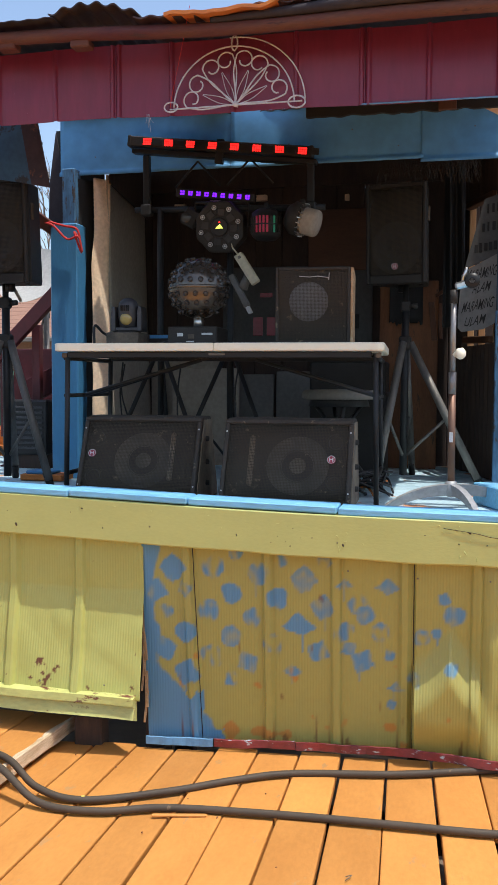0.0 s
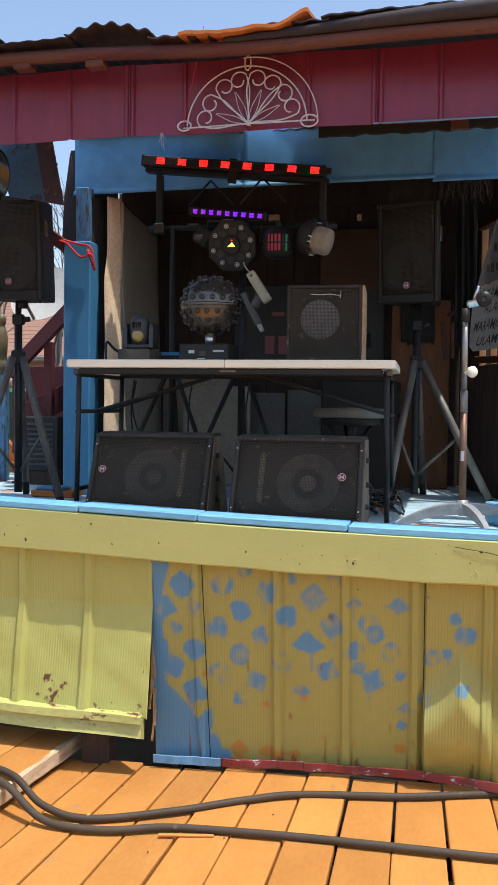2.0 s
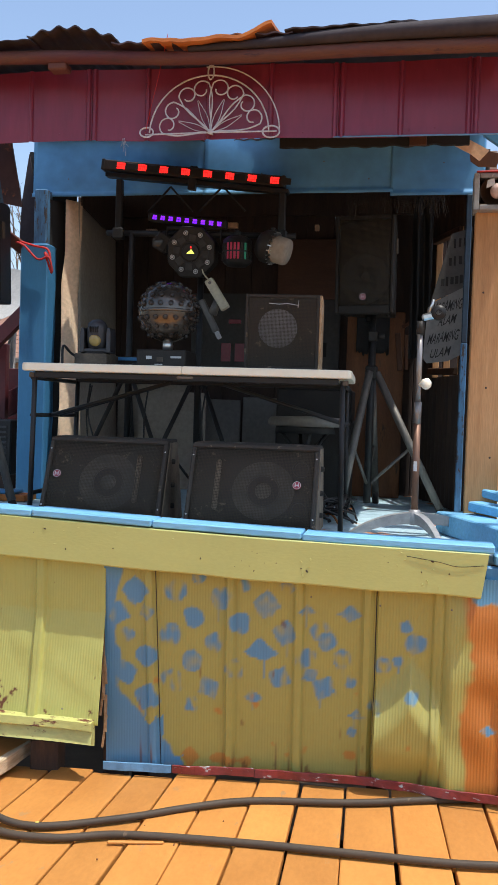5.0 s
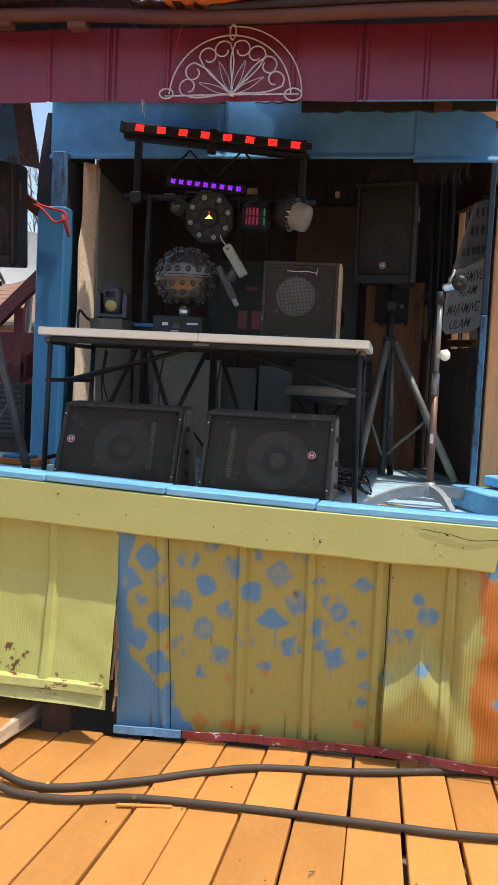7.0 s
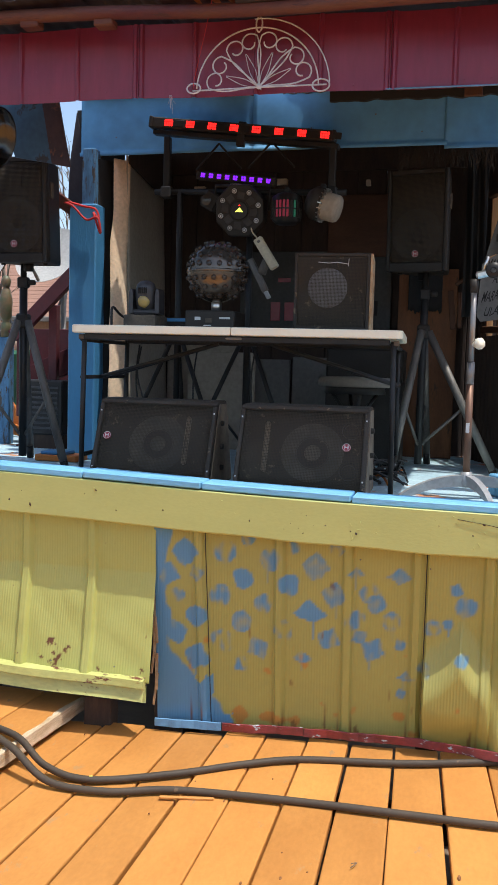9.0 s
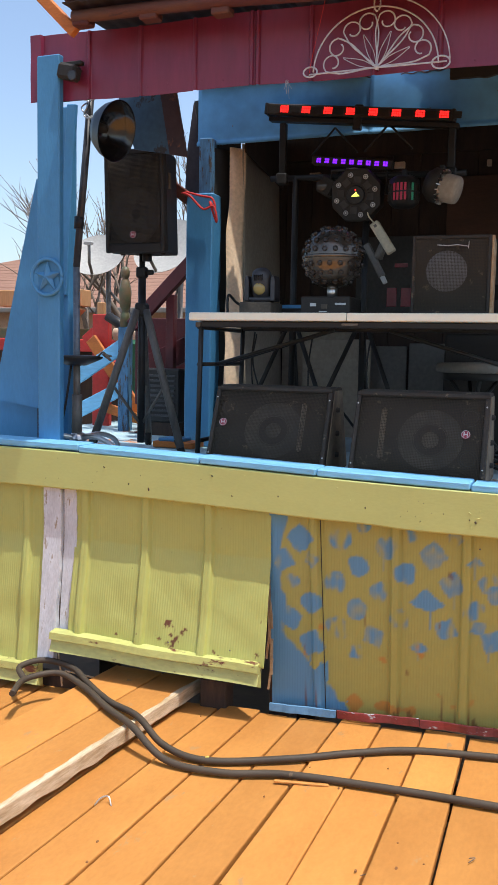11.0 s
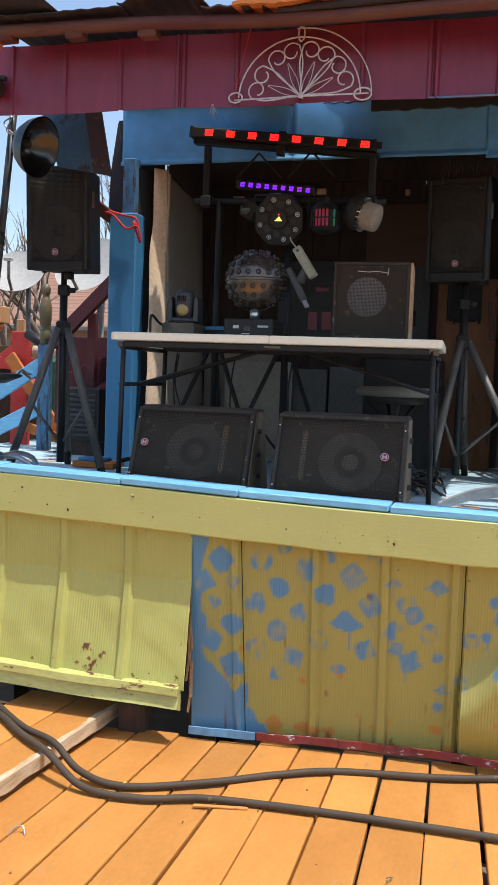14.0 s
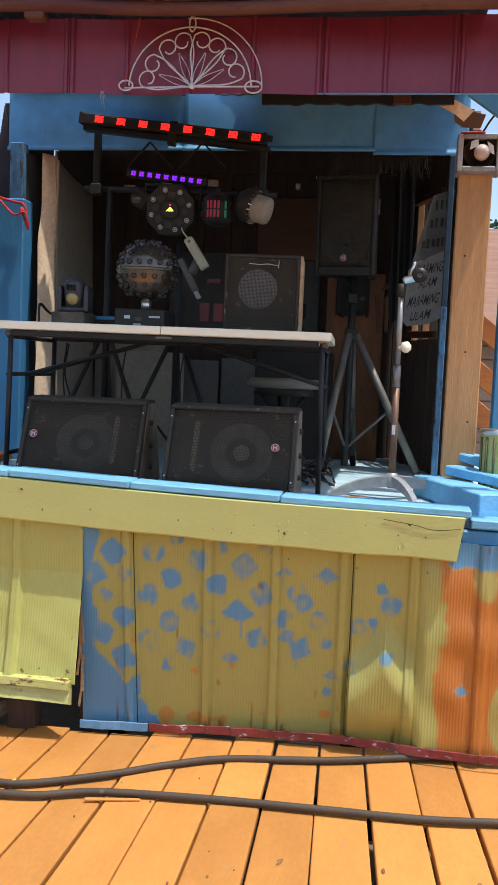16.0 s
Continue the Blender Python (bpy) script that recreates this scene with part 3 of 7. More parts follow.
CHIPS = [(-1.74, 0.38, 0.05), (-1.70, 0.32, 0.06), (-1.66, 0.36, 0.035), (-1.72, 0.28, 0.05), (-1.78, 0.31, 0.03), (-2.31, 0.36, 0.04), (-2.29, 0.29, 0.05), (-1.29, 0.45, 0.02), (-1.30, 0.30, 0.035), (-1.5, 0.29, 0.02), (-2.0, 0.30, 0.02)]


def chip_paint(bm, z_low):
    lay = bm.verts.layers.float_color.new("paint")
    for v in bm.verts:
        x, z = v.co.x, v.co.z
        n = noise.noise((x * 45, z * 45, 3.0)) + 0.6 * noise.noise((x * 110, z * 110, 6.0))
        c = 0.0
        for cx, cz, r in CHIPS:
            c = max(c, step(0.55 * n + 0.75 - math.hypot(x - cx, z - cz) / r, 0.35, 0.6))
        c = max(c, 0.9 * step(n + 0.55 * step(z_low + 0.05 - z, 0, 0.05), 0.92, 1.05))
        v[lay] = (0, 0, clamp(c), 1)
    return bm


part("green_panel", chip_paint(sheet(green_fn(-2.262, -1.272, 0.26, 0.25, 0.985, (-2.20, -1.88, -1.565), 0.17, 1.0), 260, 120, (0, 0.0015, 0), True), 0.26), M["green"], front,
     "yellow-green ribbed sheet, dented and flared out")
part("green_panel", chip_paint(sheet(green_fn(-3.7, -2.43, 0.10, 0.10, 1.0, (-3.5, -3.15, -2.84, -2.53), 0.13, 4.0), 200, 100, (0, 0.0015, 0), True), 0.03), M["green"], front,
     "yellow-green ribbed sheet hanging low")
M["peeling"] = mat("peeling_white_paint", (0.62, 0.63, 0.66), (0.52, 0.52, 0.54), scale=6, rough=0.8, wear=(0.33, 0.27, 0.2), wear_at=0.60, wear_scale=6, stretch=(4, 4, 1))
for x0, x1, y0, zb, lab in ((-2.425, -2.332, -0.024, 0.12, "peeling white wooden batten"), (-2.322, -2.256, -0.004, 0.27, "narrow grey-white painted strip")):
    bm = bx(bmesh.new(), x0, x1, y0, y0 + 0.03, zb, 0.99, 0.0)
    bmesh.ops.subdivide_edges(bm, edges=[e for e in bm.edges if abs(e.verts[0].co.z - e.verts[1].co.z) > 0.3], cuts=40)
    for v in bm.verts:
        v.co.y -= 0.10 * max(0.0, 0.72 - v.co.z)
        if v.co.x > (x0 + x1) / 2:
            v.co.x += 0.010 * noise.noise((x0, 0, v.co.z * 9)) + 0.004 * noise.noise((x0, 0, v.co.z * 40))
    part("batten", bm, M["peeling"], front, lab)
part("corner_strip", box(-2.345, -2.30, 0.03, 0.036, 0.15, 0.99), M["ink"], front)
for x0, z0, x1, z1 in ((-2.335, 0.22, -2.30, 0.02), (-2.29, 0.075, -2.12, 0.07), (-2.32, 0.13, -2.30, 0.0)):
    part("splinter", beam(bmesh.new(), (x0, -0.05, z0), (x1, -0.06, z1), 0.008, 0.006, 0.001), M["worn_pale"], front, "bare splintered lath")


def lip_bm(x0, x1, za, zb, y):
    prof = [(0.02, 0.10), (-0.03, 0.092), (-0.034, 0.06), (-0.012, 0.05), (-0.03, 0.0), (0.02, -0.02)]
    bm = bmesh.new()
    n = 14
    rings = []
    for i in range(n + 1):
        f = i / n
        xx = x0 + (x1 - x0) * f
        zz = za + (zb - za) * f + 0.002 * math.sin(f * 9)
        rings.append([bm.verts.new((xx, y + py + 0.003 * math.sin(f * 7 + pz * 20), zz + pz)) for py, pz in prof])
    for a, b in zip(rings, rings[1:]):
        for k in range(len(prof)):
            bm.faces.new((a[k], a[(k + 1) % len(prof)], b[(k + 1) % len(prof)], b[k]))
    bm.faces.new(rings[0])
    bm.faces.new(rings[-1][::-1])
    return bm


part("flashing", lip_bm(-2.335, -1.278, 0.185, 0.175, -0.085), M["lip"], front, "folded yellow-green flashing with chipped red undercoat")
part("flashing", lip_bm(-3.7, -2.40, 0.006, 0.010, -0.095), M["lip"], front, "folded yellow-green flashing with chipped red undercoat")
part("prop_block", box(-1.60, -1.47, 0.0, 0.09, -0.42, 0.13, 0.006), M["dark_wood"], front)
for k in range(5):
    part("splinter", beam(bmesh.new(), (-1.285 + 0.006 * k, 0.03, 0.62 - 0.09 * k), (-1.262 - 0.012 * (k % 3), 0.02, 0.40 - 0.07 * k), 0.010 + 0.004 * (k % 2), 0.006, 0.001), M["deck_edge"], front, "torn brown lath")
part("prop_block", box(-1.30, -1.20, 0.10, 0.19, -0.42, 0.9, 0.006), M["dark_wood"], front)

TOP = lambda x: 1.138 - 0.022 * (x + 2.67) + 0.006 * math.sin(x * 2.2)
bm = bmesh.new()
n = 40
rings = []
for i in range(n + 1):
    x = -3.7 + 4.0 * i / n
    t = TOP(x)
    xe = 0.018 * (i == n)
    w = 0.003 * noise.noise((x * 4, 0, 0))
    rings.append([bm.verts.new(c) for c in ((x + xe, -0.05 + w, t - 0.004), (x + xe, -0.046 + w, t), (x + xe, -0.008, t), (x - 0.4 * xe, -0.008, t - 0.178 + 2 * w), (x - 0.4 * xe, -0.045 + w, t - 0.178 + 2 * w), (x - 0.4 * xe, -0.05 + w, t - 0.172 + 2 * w))])
for a, b in zip(rings, rings[1:]):
    for k in range(6):
        bm.faces.new((a[k], a[(k + 1) % 6], b[(k + 1) % 6], b[k]))
bm.faces.new(rings[0])
bm.faces.new(rings[-1][::-1])
edge_board = solid("trim_board", bm, M["board"], "thick yellow-green painted board with knots and gouges", "edge board", kind="structure")
for i in range(34):
    x = rnd.uniform(-3.1, 0.26)
    z = TOP(x) - rnd.uniform(0.03, 0.14)
    r = rnd.uniform(0.0015, 0.0060) * rnd.uniform(0.5, 1.0)
    bm = bmesh.new()
    m = Matrix.Translation((x, -0.0515, z)) @ Matrix.Rotation(radians(90), 4, "X") @ Matrix.Rotation(rnd.uniform(0, 3), 4, "Z") @ Matrix.Diagonal((1.0 + rnd.random(), 1, 1, 1))
    lathe(bm, [(0, 0.0005), (r * 0.7, 0.001), (r, -0.002)], 10, m)
    part("knot", bm, M["dark_wood"], edge_board, "dark knot")
for i in range(30):
    x = rnd.choice((rnd.uniform(-3.0, 0.25), rnd.gauss(-0.40, 0.05), rnd.gauss(0.05, 0.08), rnd.gauss(-1.45, 0.12)))
    if x > 0.25:
        continue
    z = TOP(x) - rnd.uniform(0.02, 0.16)
    ln, tall = rnd.uniform(0.003, 0.011), rnd.uniform(0.001, 0.0025)
    m = Matrix.Translation((x, -0.0505, z)) @ Matrix.Rotation(radians(90), 4, "X") @ Matrix.Rotation(rnd.choice((rnd.gauss(0, 0.3), rnd.gauss(1.57, 0.3))), 4, "Z") @ Matrix.Diagonal((ln, tall, 1, 1))
    part("gouge", lathe(bmesh.new(), [(0, 0.0008), (0.6, 0.0012), (1.0, -0.002)], 8, m), M["board"], edge_board)
bm = tube(bmesh.new(), smooth_path([(0.0, -0.052, TOP(0) - 0.03), (0.12, -0.052, TOP(0) - 0.045), (0.2, -0.052, TOP(0) - 0.06), (0.30, -0.052, TOP(0) - 0.05)]), 0.0013, 5)
part("crack", bm, M["dark_wood"], edge_board, "long dark split in the board")

for x0, x1, dz in ((-3.7, -2.22, 0.006), (-2.216, -1.60, 0.0), (-1.596, -1.06, 0.004), (-1.056, -0.425, 0.002), (-0.42, 0.34, -0.002)):
    bm = bmesh.new()
    bx(bm, x0, x1, -0.045 + rnd.uniform(-0.006, 0.004), 0.10, -0.03, 0, 0.005)
    for v in bm.verts:
        v.co.z += TOP(v.co.x) + 0.032 + dz
    solid("trim_plank", bm, M["cyan"], "sky-blue painted plank along the stage edge", "edge plank", kind="structure")
solid("trim_plank", box(0.345, 1.1, 0.03, 0.15, 1.02, 1.06, 0.006), M["cyan"], "sky-blue plank with a charred end", "edge plank", kind="structure")
solid("trim_plank", box(0.31, 1.1, 0.035, 0.075, 0.955, 1.012, 0.006), M["blue"], "blue painted plank below the stage edge", "edge plank", kind="structure")

# ---- fascia and roof ----
FR = [-2.275 + 0.2725 * i for i in range(12)]
FR2 = sorted(FR + [FR[k] + 0.030 for k in (3, 7, 9)])
fascia = thing("trim_fascia", "maroon ribbed sheet-metal fascia over the stage", "fascia", kind="structure")


def fascia_fn(x0, x1):
    def fn(u, v):
        x = x0 + (x1 - x0) * u
        zb = 2.785 - 0.011 * (x + 2.58) + 0.004 * math.sin(x * 7)
        return (x, 0.14 + 0.006 * noise.noise((x * 2, v * 2, 0)) - rib(x, FR2, 0.022, 0.011) - (0.02 if x < -2.53 else 0), zb + 0.31 * v)
    return fn


for x0, x1 in ((-2.59, -1.443), (-1.441, -0.353), (-0.351, 0.95)):
    part("fascia_sheet", sheet(fascia_fn(x0, x1), 300, 8, (0, 0.002, 0)), M["maroon"], fascia)
bm = tube(bmesh.new(), [(-0.37, 0.13, 2.761), (0.0, 0.128, 2.757), (0.5, 0.128, 2.752), (0.95, 0.128, 2.748)], 0.0035, 6)
part("drip_edge", bm, M["blue_trim"], fascia, "thin pale blue drip edge")
# Soffit in ink black: the shade behind the fascia is put into its colour.
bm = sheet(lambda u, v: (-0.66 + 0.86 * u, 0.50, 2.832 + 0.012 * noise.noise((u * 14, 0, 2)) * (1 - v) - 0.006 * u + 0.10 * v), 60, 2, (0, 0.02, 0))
solid("trim_soffit", bm, M["ink"], "ragged soffit board blackened for the shade behind the fascia", "soffit", kind="structure")
# Pine block toned dark brown to look as shaded as the soffit.
solid("trim_block", box(-0.066, 0.012, 0.48, 0.496, 2.822, 2.88, 0.003), M["corner_wood"], "short pine block under the soffit", "block", kind="structure")
solid("trim_header_rail", box(-2.5, 0.9, 0.16, 0.20, 2.80, 2.90, 0.004), M["dark_wood"], "dark timber rail behind the fascia", "rail", kind="structure")

roof = thing("roof", "patched rusty tin roof over the stage", "roof", kind="structure")


def roof_fn(x0, x1, z0, corr, droop, seed):
    def fn(u, v):
        x = x0 + (x1 - x0) * u
        y = -0.115 + 0.02 * noise.noise((x * 3, seed, 0)) + 3.1 * v
        w = corr * math.sin(x * 2 * math.pi / 0.076)
        return (x, y, z0 + w + droop * (noise.noise((x * 2.5, seed, 1)) + 0.5 * noise.noise((x * 7, seed, 2))) * (1 - v) + 0.10 * v)
    return fn


def arched_roof(u, v):
    """Corrugated sheet whose eave bows up between two low ends."""
    x, y, z = roof_fn(-1.64, -1.24, 3.100, 0.008, 0.006, 2)(u, v)
    return (x, y, z + (0.058 * math.sin(math.pi * clamp(0.12 + 0.86 * u)) + 0.008 * (1 - u)) * (1 - v) ** 2)


# Gaps between these sheets are sized to let sun reach the canvas edge.
part("roof_sheet", sheet(lambda u, v: roof_fn(-2.26, -1.62, 3.120, 0.002, 0.01, 1)(u, 0.36 * v), 60, 4, (0, 0, 0.004)), M["tin_dark"], roof)
part("roof_sheet", sheet(lambda u, v: roof_fn(-2.26, -1.62, 3.120, 0.002, 0.01, 1)(u, 0.452 + 0.548 * v), 60, 4, (0, 0, 0.004)), M["tin_dark"], roof)
part("roof_sheet", sheet(lambda u, v: arched_roof(u, 0.36 * v), 110, 5, (0, 0, 0.006)), M["tin_dark"], roof, "dark corrugated tin sheet, arched up at the eave")
# Unseen filler that closes the gap where sun should not pass.
part("roof_sheet", sheet(lambda u, v: arched_roof(0.35 + 0.65 * u, 0.361 + 0.09 * v), 70, 2, (0, 0, 0.006)), M["tin_dark"], roof)
part("roof_sheet", sheet(lambda u, v: arched_roof(u, 0.452 + 0.548 * v), 110, 4, (0, 0, 0.006)), M["tin_dark"], roof)
def cut_fn(fn, v0, v1):
    return lambda u, v: fn(u, v0 + (v1 - v0) * v)


part("roof_sheet", sheet(cut_fn(roof_fn(-1.27, -0.52, 3.088, 0.004, 0.018, 3), 0.0, 0.432), 90, 4, (0, 0, 0.006)), M["tin"], roof, "crumpled rusty tin sheet")
part("roof_sheet", sheet(cut_fn(roof_fn(-1.27, -0.52, 3.088, 0.004, 0.018, 3), 0.4715, 1.0), 90, 4, (0, 0, 0.006)), M["tin"], roof, "crumpled rusty tin sheet")
# Unseen piece added over the slit to bound the header's sun patch.
part("roof_scrap", sheet(lambda u, v: (-0.86 + 0.36 * u - 0.06 * v, 1.22 + 0.16 * v, 3.155), 6, 3, (0, 0, 0.004)), M["tin"], roof)
part("curled_sheet", sheet(lambda u, v: (-2.27 + 0.36 * u - 0.06 * v, 0.0 - 0.32 * v, 3.12 + 0.20 * v * (1 - 0.75 * u)), 8, 8, (0, 0, 0.004), True), M["tin_dark"], roof, "curled-up dark tin corner")
part("roof_sheet", sheet(roof_fn(-0.55, 0.30, 3.11, 0.002, 0.022, 4), 90, 6, (0, 0, 0.006)), M["tin_dark"], roof)
part("eave_strip", sheet(lambda u, v: (0.29 + 0.6 * u, -0.075 + 0.20 * v, 3.115 + 0.01 * math.sin(u * 6)), 20, 3, (0, 0, 0.005)), M["tin_dark"], roof)
bm = tube(bmesh.new(), smooth_path([(-2.24, -0.05, 3.085), (-1.6, -0.055, 3.070), (-0.9, -0.06, 3.036), (-0.2, -0.075, 3.034), (0.4, -0.08, 3.026), (0.95, -0.08, 3.02)]), 0.028, 10)
part("purlin", bm, M["purlin"], roof, "red-stained round timber purlin")
bm = tube(bmesh.new(), smooth_path([(-0.95, -0.08, 3.066), (-0.6, -0.09, 3.072), (-0.3, -0.095, 3.084), (0.2, -0.10, 3.092), (0.9, -0.10, 3.10)]), 0.012, 10, 0.044)
part("rolled_edge", bm, M["tin_dark"], roof, "dark rolled tin edge")
for x, z in ((-2.20, 3.03), (-1.863, 3.018), (-1.525, 3.000)):
    part("rafter_end", box(x - 0.042, x + 0.042, -0.065, 0.0, z + 0.014, z + 0.046, 0.006), M["purlin"], roof)
part("roof_patch", sheet(lambda u, v: (-1.13 + 0.53 * u + 0.02 * v, -0.135 + 0.25 * v, 3.076 + 0.020 * v + 0.005 * math.sin(u * 13) + 0.006 * noise.noise((u * 9, v, 0)) + 0.050 * step(u, 0.72, 1.0)), 40, 4, (0, 0, 0.014)), M["orange_wood"], roof, "bent orange scrap of roofing")
part("stray_rafter", beam(bmesh.new(), (-2.25, -0.02, 3.03), (-2.62, -0.05, 3.40), 0.05, 0.04), M["orange_wood"], roof, "orange stained rafter end")
for y in (0.6, 1.9):
    part("rafter", box(-2.26, 0.30, y - 0.03, y + 0.03, 3.02, 3.11), M["dark_wood"], roof)

# ---- inner walls ----
head = thing("wall_header", "blue sheet-metal header above the stage opening", "header", kind="structure")


def head_fn(x0, x1, z0, y0):
    def fn(u, v):
        x = x0 + (x1 - x0) * u
        z = z0 + 0.36 * v
        fold = -0.018 * step(0.10 - v, 0.0, 0.03) + 0.012 * (0.05 < v < 0.08)
        return (x, y0 + fold + 0.008 * noise.noise((x * 2.5, z * 3, 7)), z)
    return fn


for i, (x0, x1, z0, y0) in enumerate(((-2.28, -1.22, 2.83, 1.36), (-1.235, -0.165, 2.825, 1.35), (-0.18, 0.32, 2.805, 1.345))):
    part("header_sheet", sheet(head_fn(x0, x1, z0, y0), 40, 40, (0, 0.002, 0), True), M["blue_sheet"], head)
post = thing("post", "blue painted timber post with worn dark edges", "post")
# Upper piece takes the darker flaked blue to stand in for shade on it.
part("upper_post", box(-2.235, -2.155, 1.28, 1.37, 2.50, 2.86, 0.006), M["blue_flaked"], post)
part("lower_post", box(-2.30, -2.13, 1.25, 1.39, 1.05, 2.54, 0.008), M["blue"], post)
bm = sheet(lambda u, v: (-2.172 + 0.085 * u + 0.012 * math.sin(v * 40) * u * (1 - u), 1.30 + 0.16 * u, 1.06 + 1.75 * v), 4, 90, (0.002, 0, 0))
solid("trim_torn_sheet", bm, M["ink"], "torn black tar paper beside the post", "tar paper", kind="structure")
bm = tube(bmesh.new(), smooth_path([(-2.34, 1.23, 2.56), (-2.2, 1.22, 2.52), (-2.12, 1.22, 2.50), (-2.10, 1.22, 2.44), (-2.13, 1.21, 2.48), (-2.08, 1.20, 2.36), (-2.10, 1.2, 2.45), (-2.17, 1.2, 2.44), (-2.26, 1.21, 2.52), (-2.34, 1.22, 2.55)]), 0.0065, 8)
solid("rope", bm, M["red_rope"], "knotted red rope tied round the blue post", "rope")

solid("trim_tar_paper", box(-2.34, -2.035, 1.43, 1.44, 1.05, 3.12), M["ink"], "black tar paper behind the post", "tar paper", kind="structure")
canvas = thing("wall_left", "tan canvas side wall darkened for shade, with a sun-brightened edge", "canvas wall", kind="structure")
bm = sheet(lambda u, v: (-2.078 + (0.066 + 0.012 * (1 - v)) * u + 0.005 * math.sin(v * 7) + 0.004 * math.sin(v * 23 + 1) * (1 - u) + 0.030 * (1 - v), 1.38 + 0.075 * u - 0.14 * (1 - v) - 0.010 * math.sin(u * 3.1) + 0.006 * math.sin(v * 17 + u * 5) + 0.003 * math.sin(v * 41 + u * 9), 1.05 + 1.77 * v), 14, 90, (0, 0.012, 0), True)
part("canvas_edge", bm, M["tan"], canvas, "folded canvas edge in sun-brightened tan")
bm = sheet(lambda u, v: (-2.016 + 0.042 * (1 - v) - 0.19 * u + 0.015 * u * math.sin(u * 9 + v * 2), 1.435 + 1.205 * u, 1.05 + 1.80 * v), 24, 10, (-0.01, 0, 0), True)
part("canvas_side", bm, M["canvas_shaded"], canvas)
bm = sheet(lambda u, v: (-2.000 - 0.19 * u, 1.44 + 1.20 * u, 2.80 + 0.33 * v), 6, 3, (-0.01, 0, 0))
part("upper_boarding", bm, M["back_wood"], canvas, "dark brown sheet above the canvas")
back = thing("wall_back", "dark timber back wall of the stage", "back wall", kind="structure")
x = -2.35
while x < 0.4:
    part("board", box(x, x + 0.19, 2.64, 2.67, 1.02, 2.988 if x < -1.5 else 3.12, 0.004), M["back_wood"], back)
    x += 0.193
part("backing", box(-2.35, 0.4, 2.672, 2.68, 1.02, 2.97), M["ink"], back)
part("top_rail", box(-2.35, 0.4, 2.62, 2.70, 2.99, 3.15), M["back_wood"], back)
sign = thing("banner", "dark grey sheet with faded red and black markings", "banner")
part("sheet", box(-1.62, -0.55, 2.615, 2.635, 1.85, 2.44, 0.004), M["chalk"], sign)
for x, z, w, h, k in ((-1.36, 2.02, 0.07, 0.13, "badge"), (-1.26, 2.02, 0.07, 0.13, "badge"), (-1.16, 2.03, 0.05, 0.03, "badge"), (-1.06, 2.02, 0.06, 0.13, "badge"),
                      (-1.05, 2.3, 0.07, 0.14, "ink"), (-0.93, 2.3, 0.07, 0.14, "ink"), (-1.3, 2.24, 0.09, 0.03, "badge"), (-0.7, 2.05, 0.12, 0.1, "ink")):
    part("marking", box(x - w / 2, x + w / 2, 2.608, 2.614, z - h / 2, z + h / 2, 0.002), M[k], sign)
for x0, x1, z0 in ((-1.98, -1.90, 2.86), (-1.62, -1.30, 2.90), (-0.75, -0.72, 2.88), (-0.5, -0.47, 2.89)):
    part("pale_batten", box(x0, x1, 2.60, 2.638, z0, z0 + 0.04, 0.003), M["tan"], back, "pale tan batten end")
part("brown_panel", box(-1.0, -0.35, 2.60, 2.636, 2.40, 2.82, 0.004), mat("brown_panel_wood", (0.14, 0.06, 0.03), (0.09, 0.04, 0.022), scale=3, rough=0.6, stretch=(1, 4, 4)), back, "reddish brown panel")
solid("canvas_sheet", box(-2.15, -1.62, 2.58, 2.60, 1.05, 1.95, 0.005), M["canvas_shaded"], "grey-brown canvas sheet leaning on the back wall", "canvas")
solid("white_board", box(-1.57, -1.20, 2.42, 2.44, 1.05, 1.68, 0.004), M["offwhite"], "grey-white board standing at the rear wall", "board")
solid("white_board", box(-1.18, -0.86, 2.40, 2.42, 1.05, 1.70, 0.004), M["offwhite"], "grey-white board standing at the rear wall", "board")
solid("white_board", box(-1.90, -1.42, 2.30, 2.32, 1.05, 1.72, 0.004), M["canvas_shaded"], "grey-brown tall board standing on the stage", "board")

right = thing("wall_right", "dark corrugated side wall with a rough framed window", "side wall", kind="structure")
A, B = Vector((0.34, 1.52)), Vector((0.0, 2.62))


def wall_pt(s, off=0.0):
    p = A + (B - A) * s
    nrm = Vector((-(B - A).y, (B - A).x)).normalized()
    return p + nrm * off


def right_fn(s0, s1, z0, z1):
    def fn(u, v):
        s = s0 + (s1 - s0) * u
        p = wall_pt(s, 0.012 * math.sin(s * 95))
        return (p.x, p.y, z0 + (z1 - z0) * v)
    return fn


part("lower_sheet", sheet(right_fn(0, 1, 1.03, 1.86), 120, 2, (0.012, 0, 0)), M["dark_wood"], right, "dark rusty corrugated sheet")
part("near_sheet", sheet(right_fn(0, 0.28, 1.86, 3.1), 40, 2, (0.012, 0, 0)), M["dark_wood"], right)
part("far_sheet", sheet(right_fn(0.72, 1, 1.86, 3.1), 40, 2, (0.012, 0, 0)), M["dark_wood"], right)
part("upper_sheet", sheet(right_fn(0.28, 0.72, 2.72, 3.1), 40, 2, (0.012, 0, 0)), M["dark_wood"], right)
for s, z0, z1 in ((0.29, 1.86, 2.74), (0.52, 1.86, 2.6), (0.71, 1.86, 2.74)):
    p = wall_pt(s, -0.01)
    part("stud", box(p.x - 0.02, p.x + 0.02, p.y - 0.02, p.y + 0.02, z0, z1, 0.003), M["raw_wood"], right, "bare pine stud")
pa, pb = wall_pt(0.28, 0.02), wall_pt(0.72, 0.02)
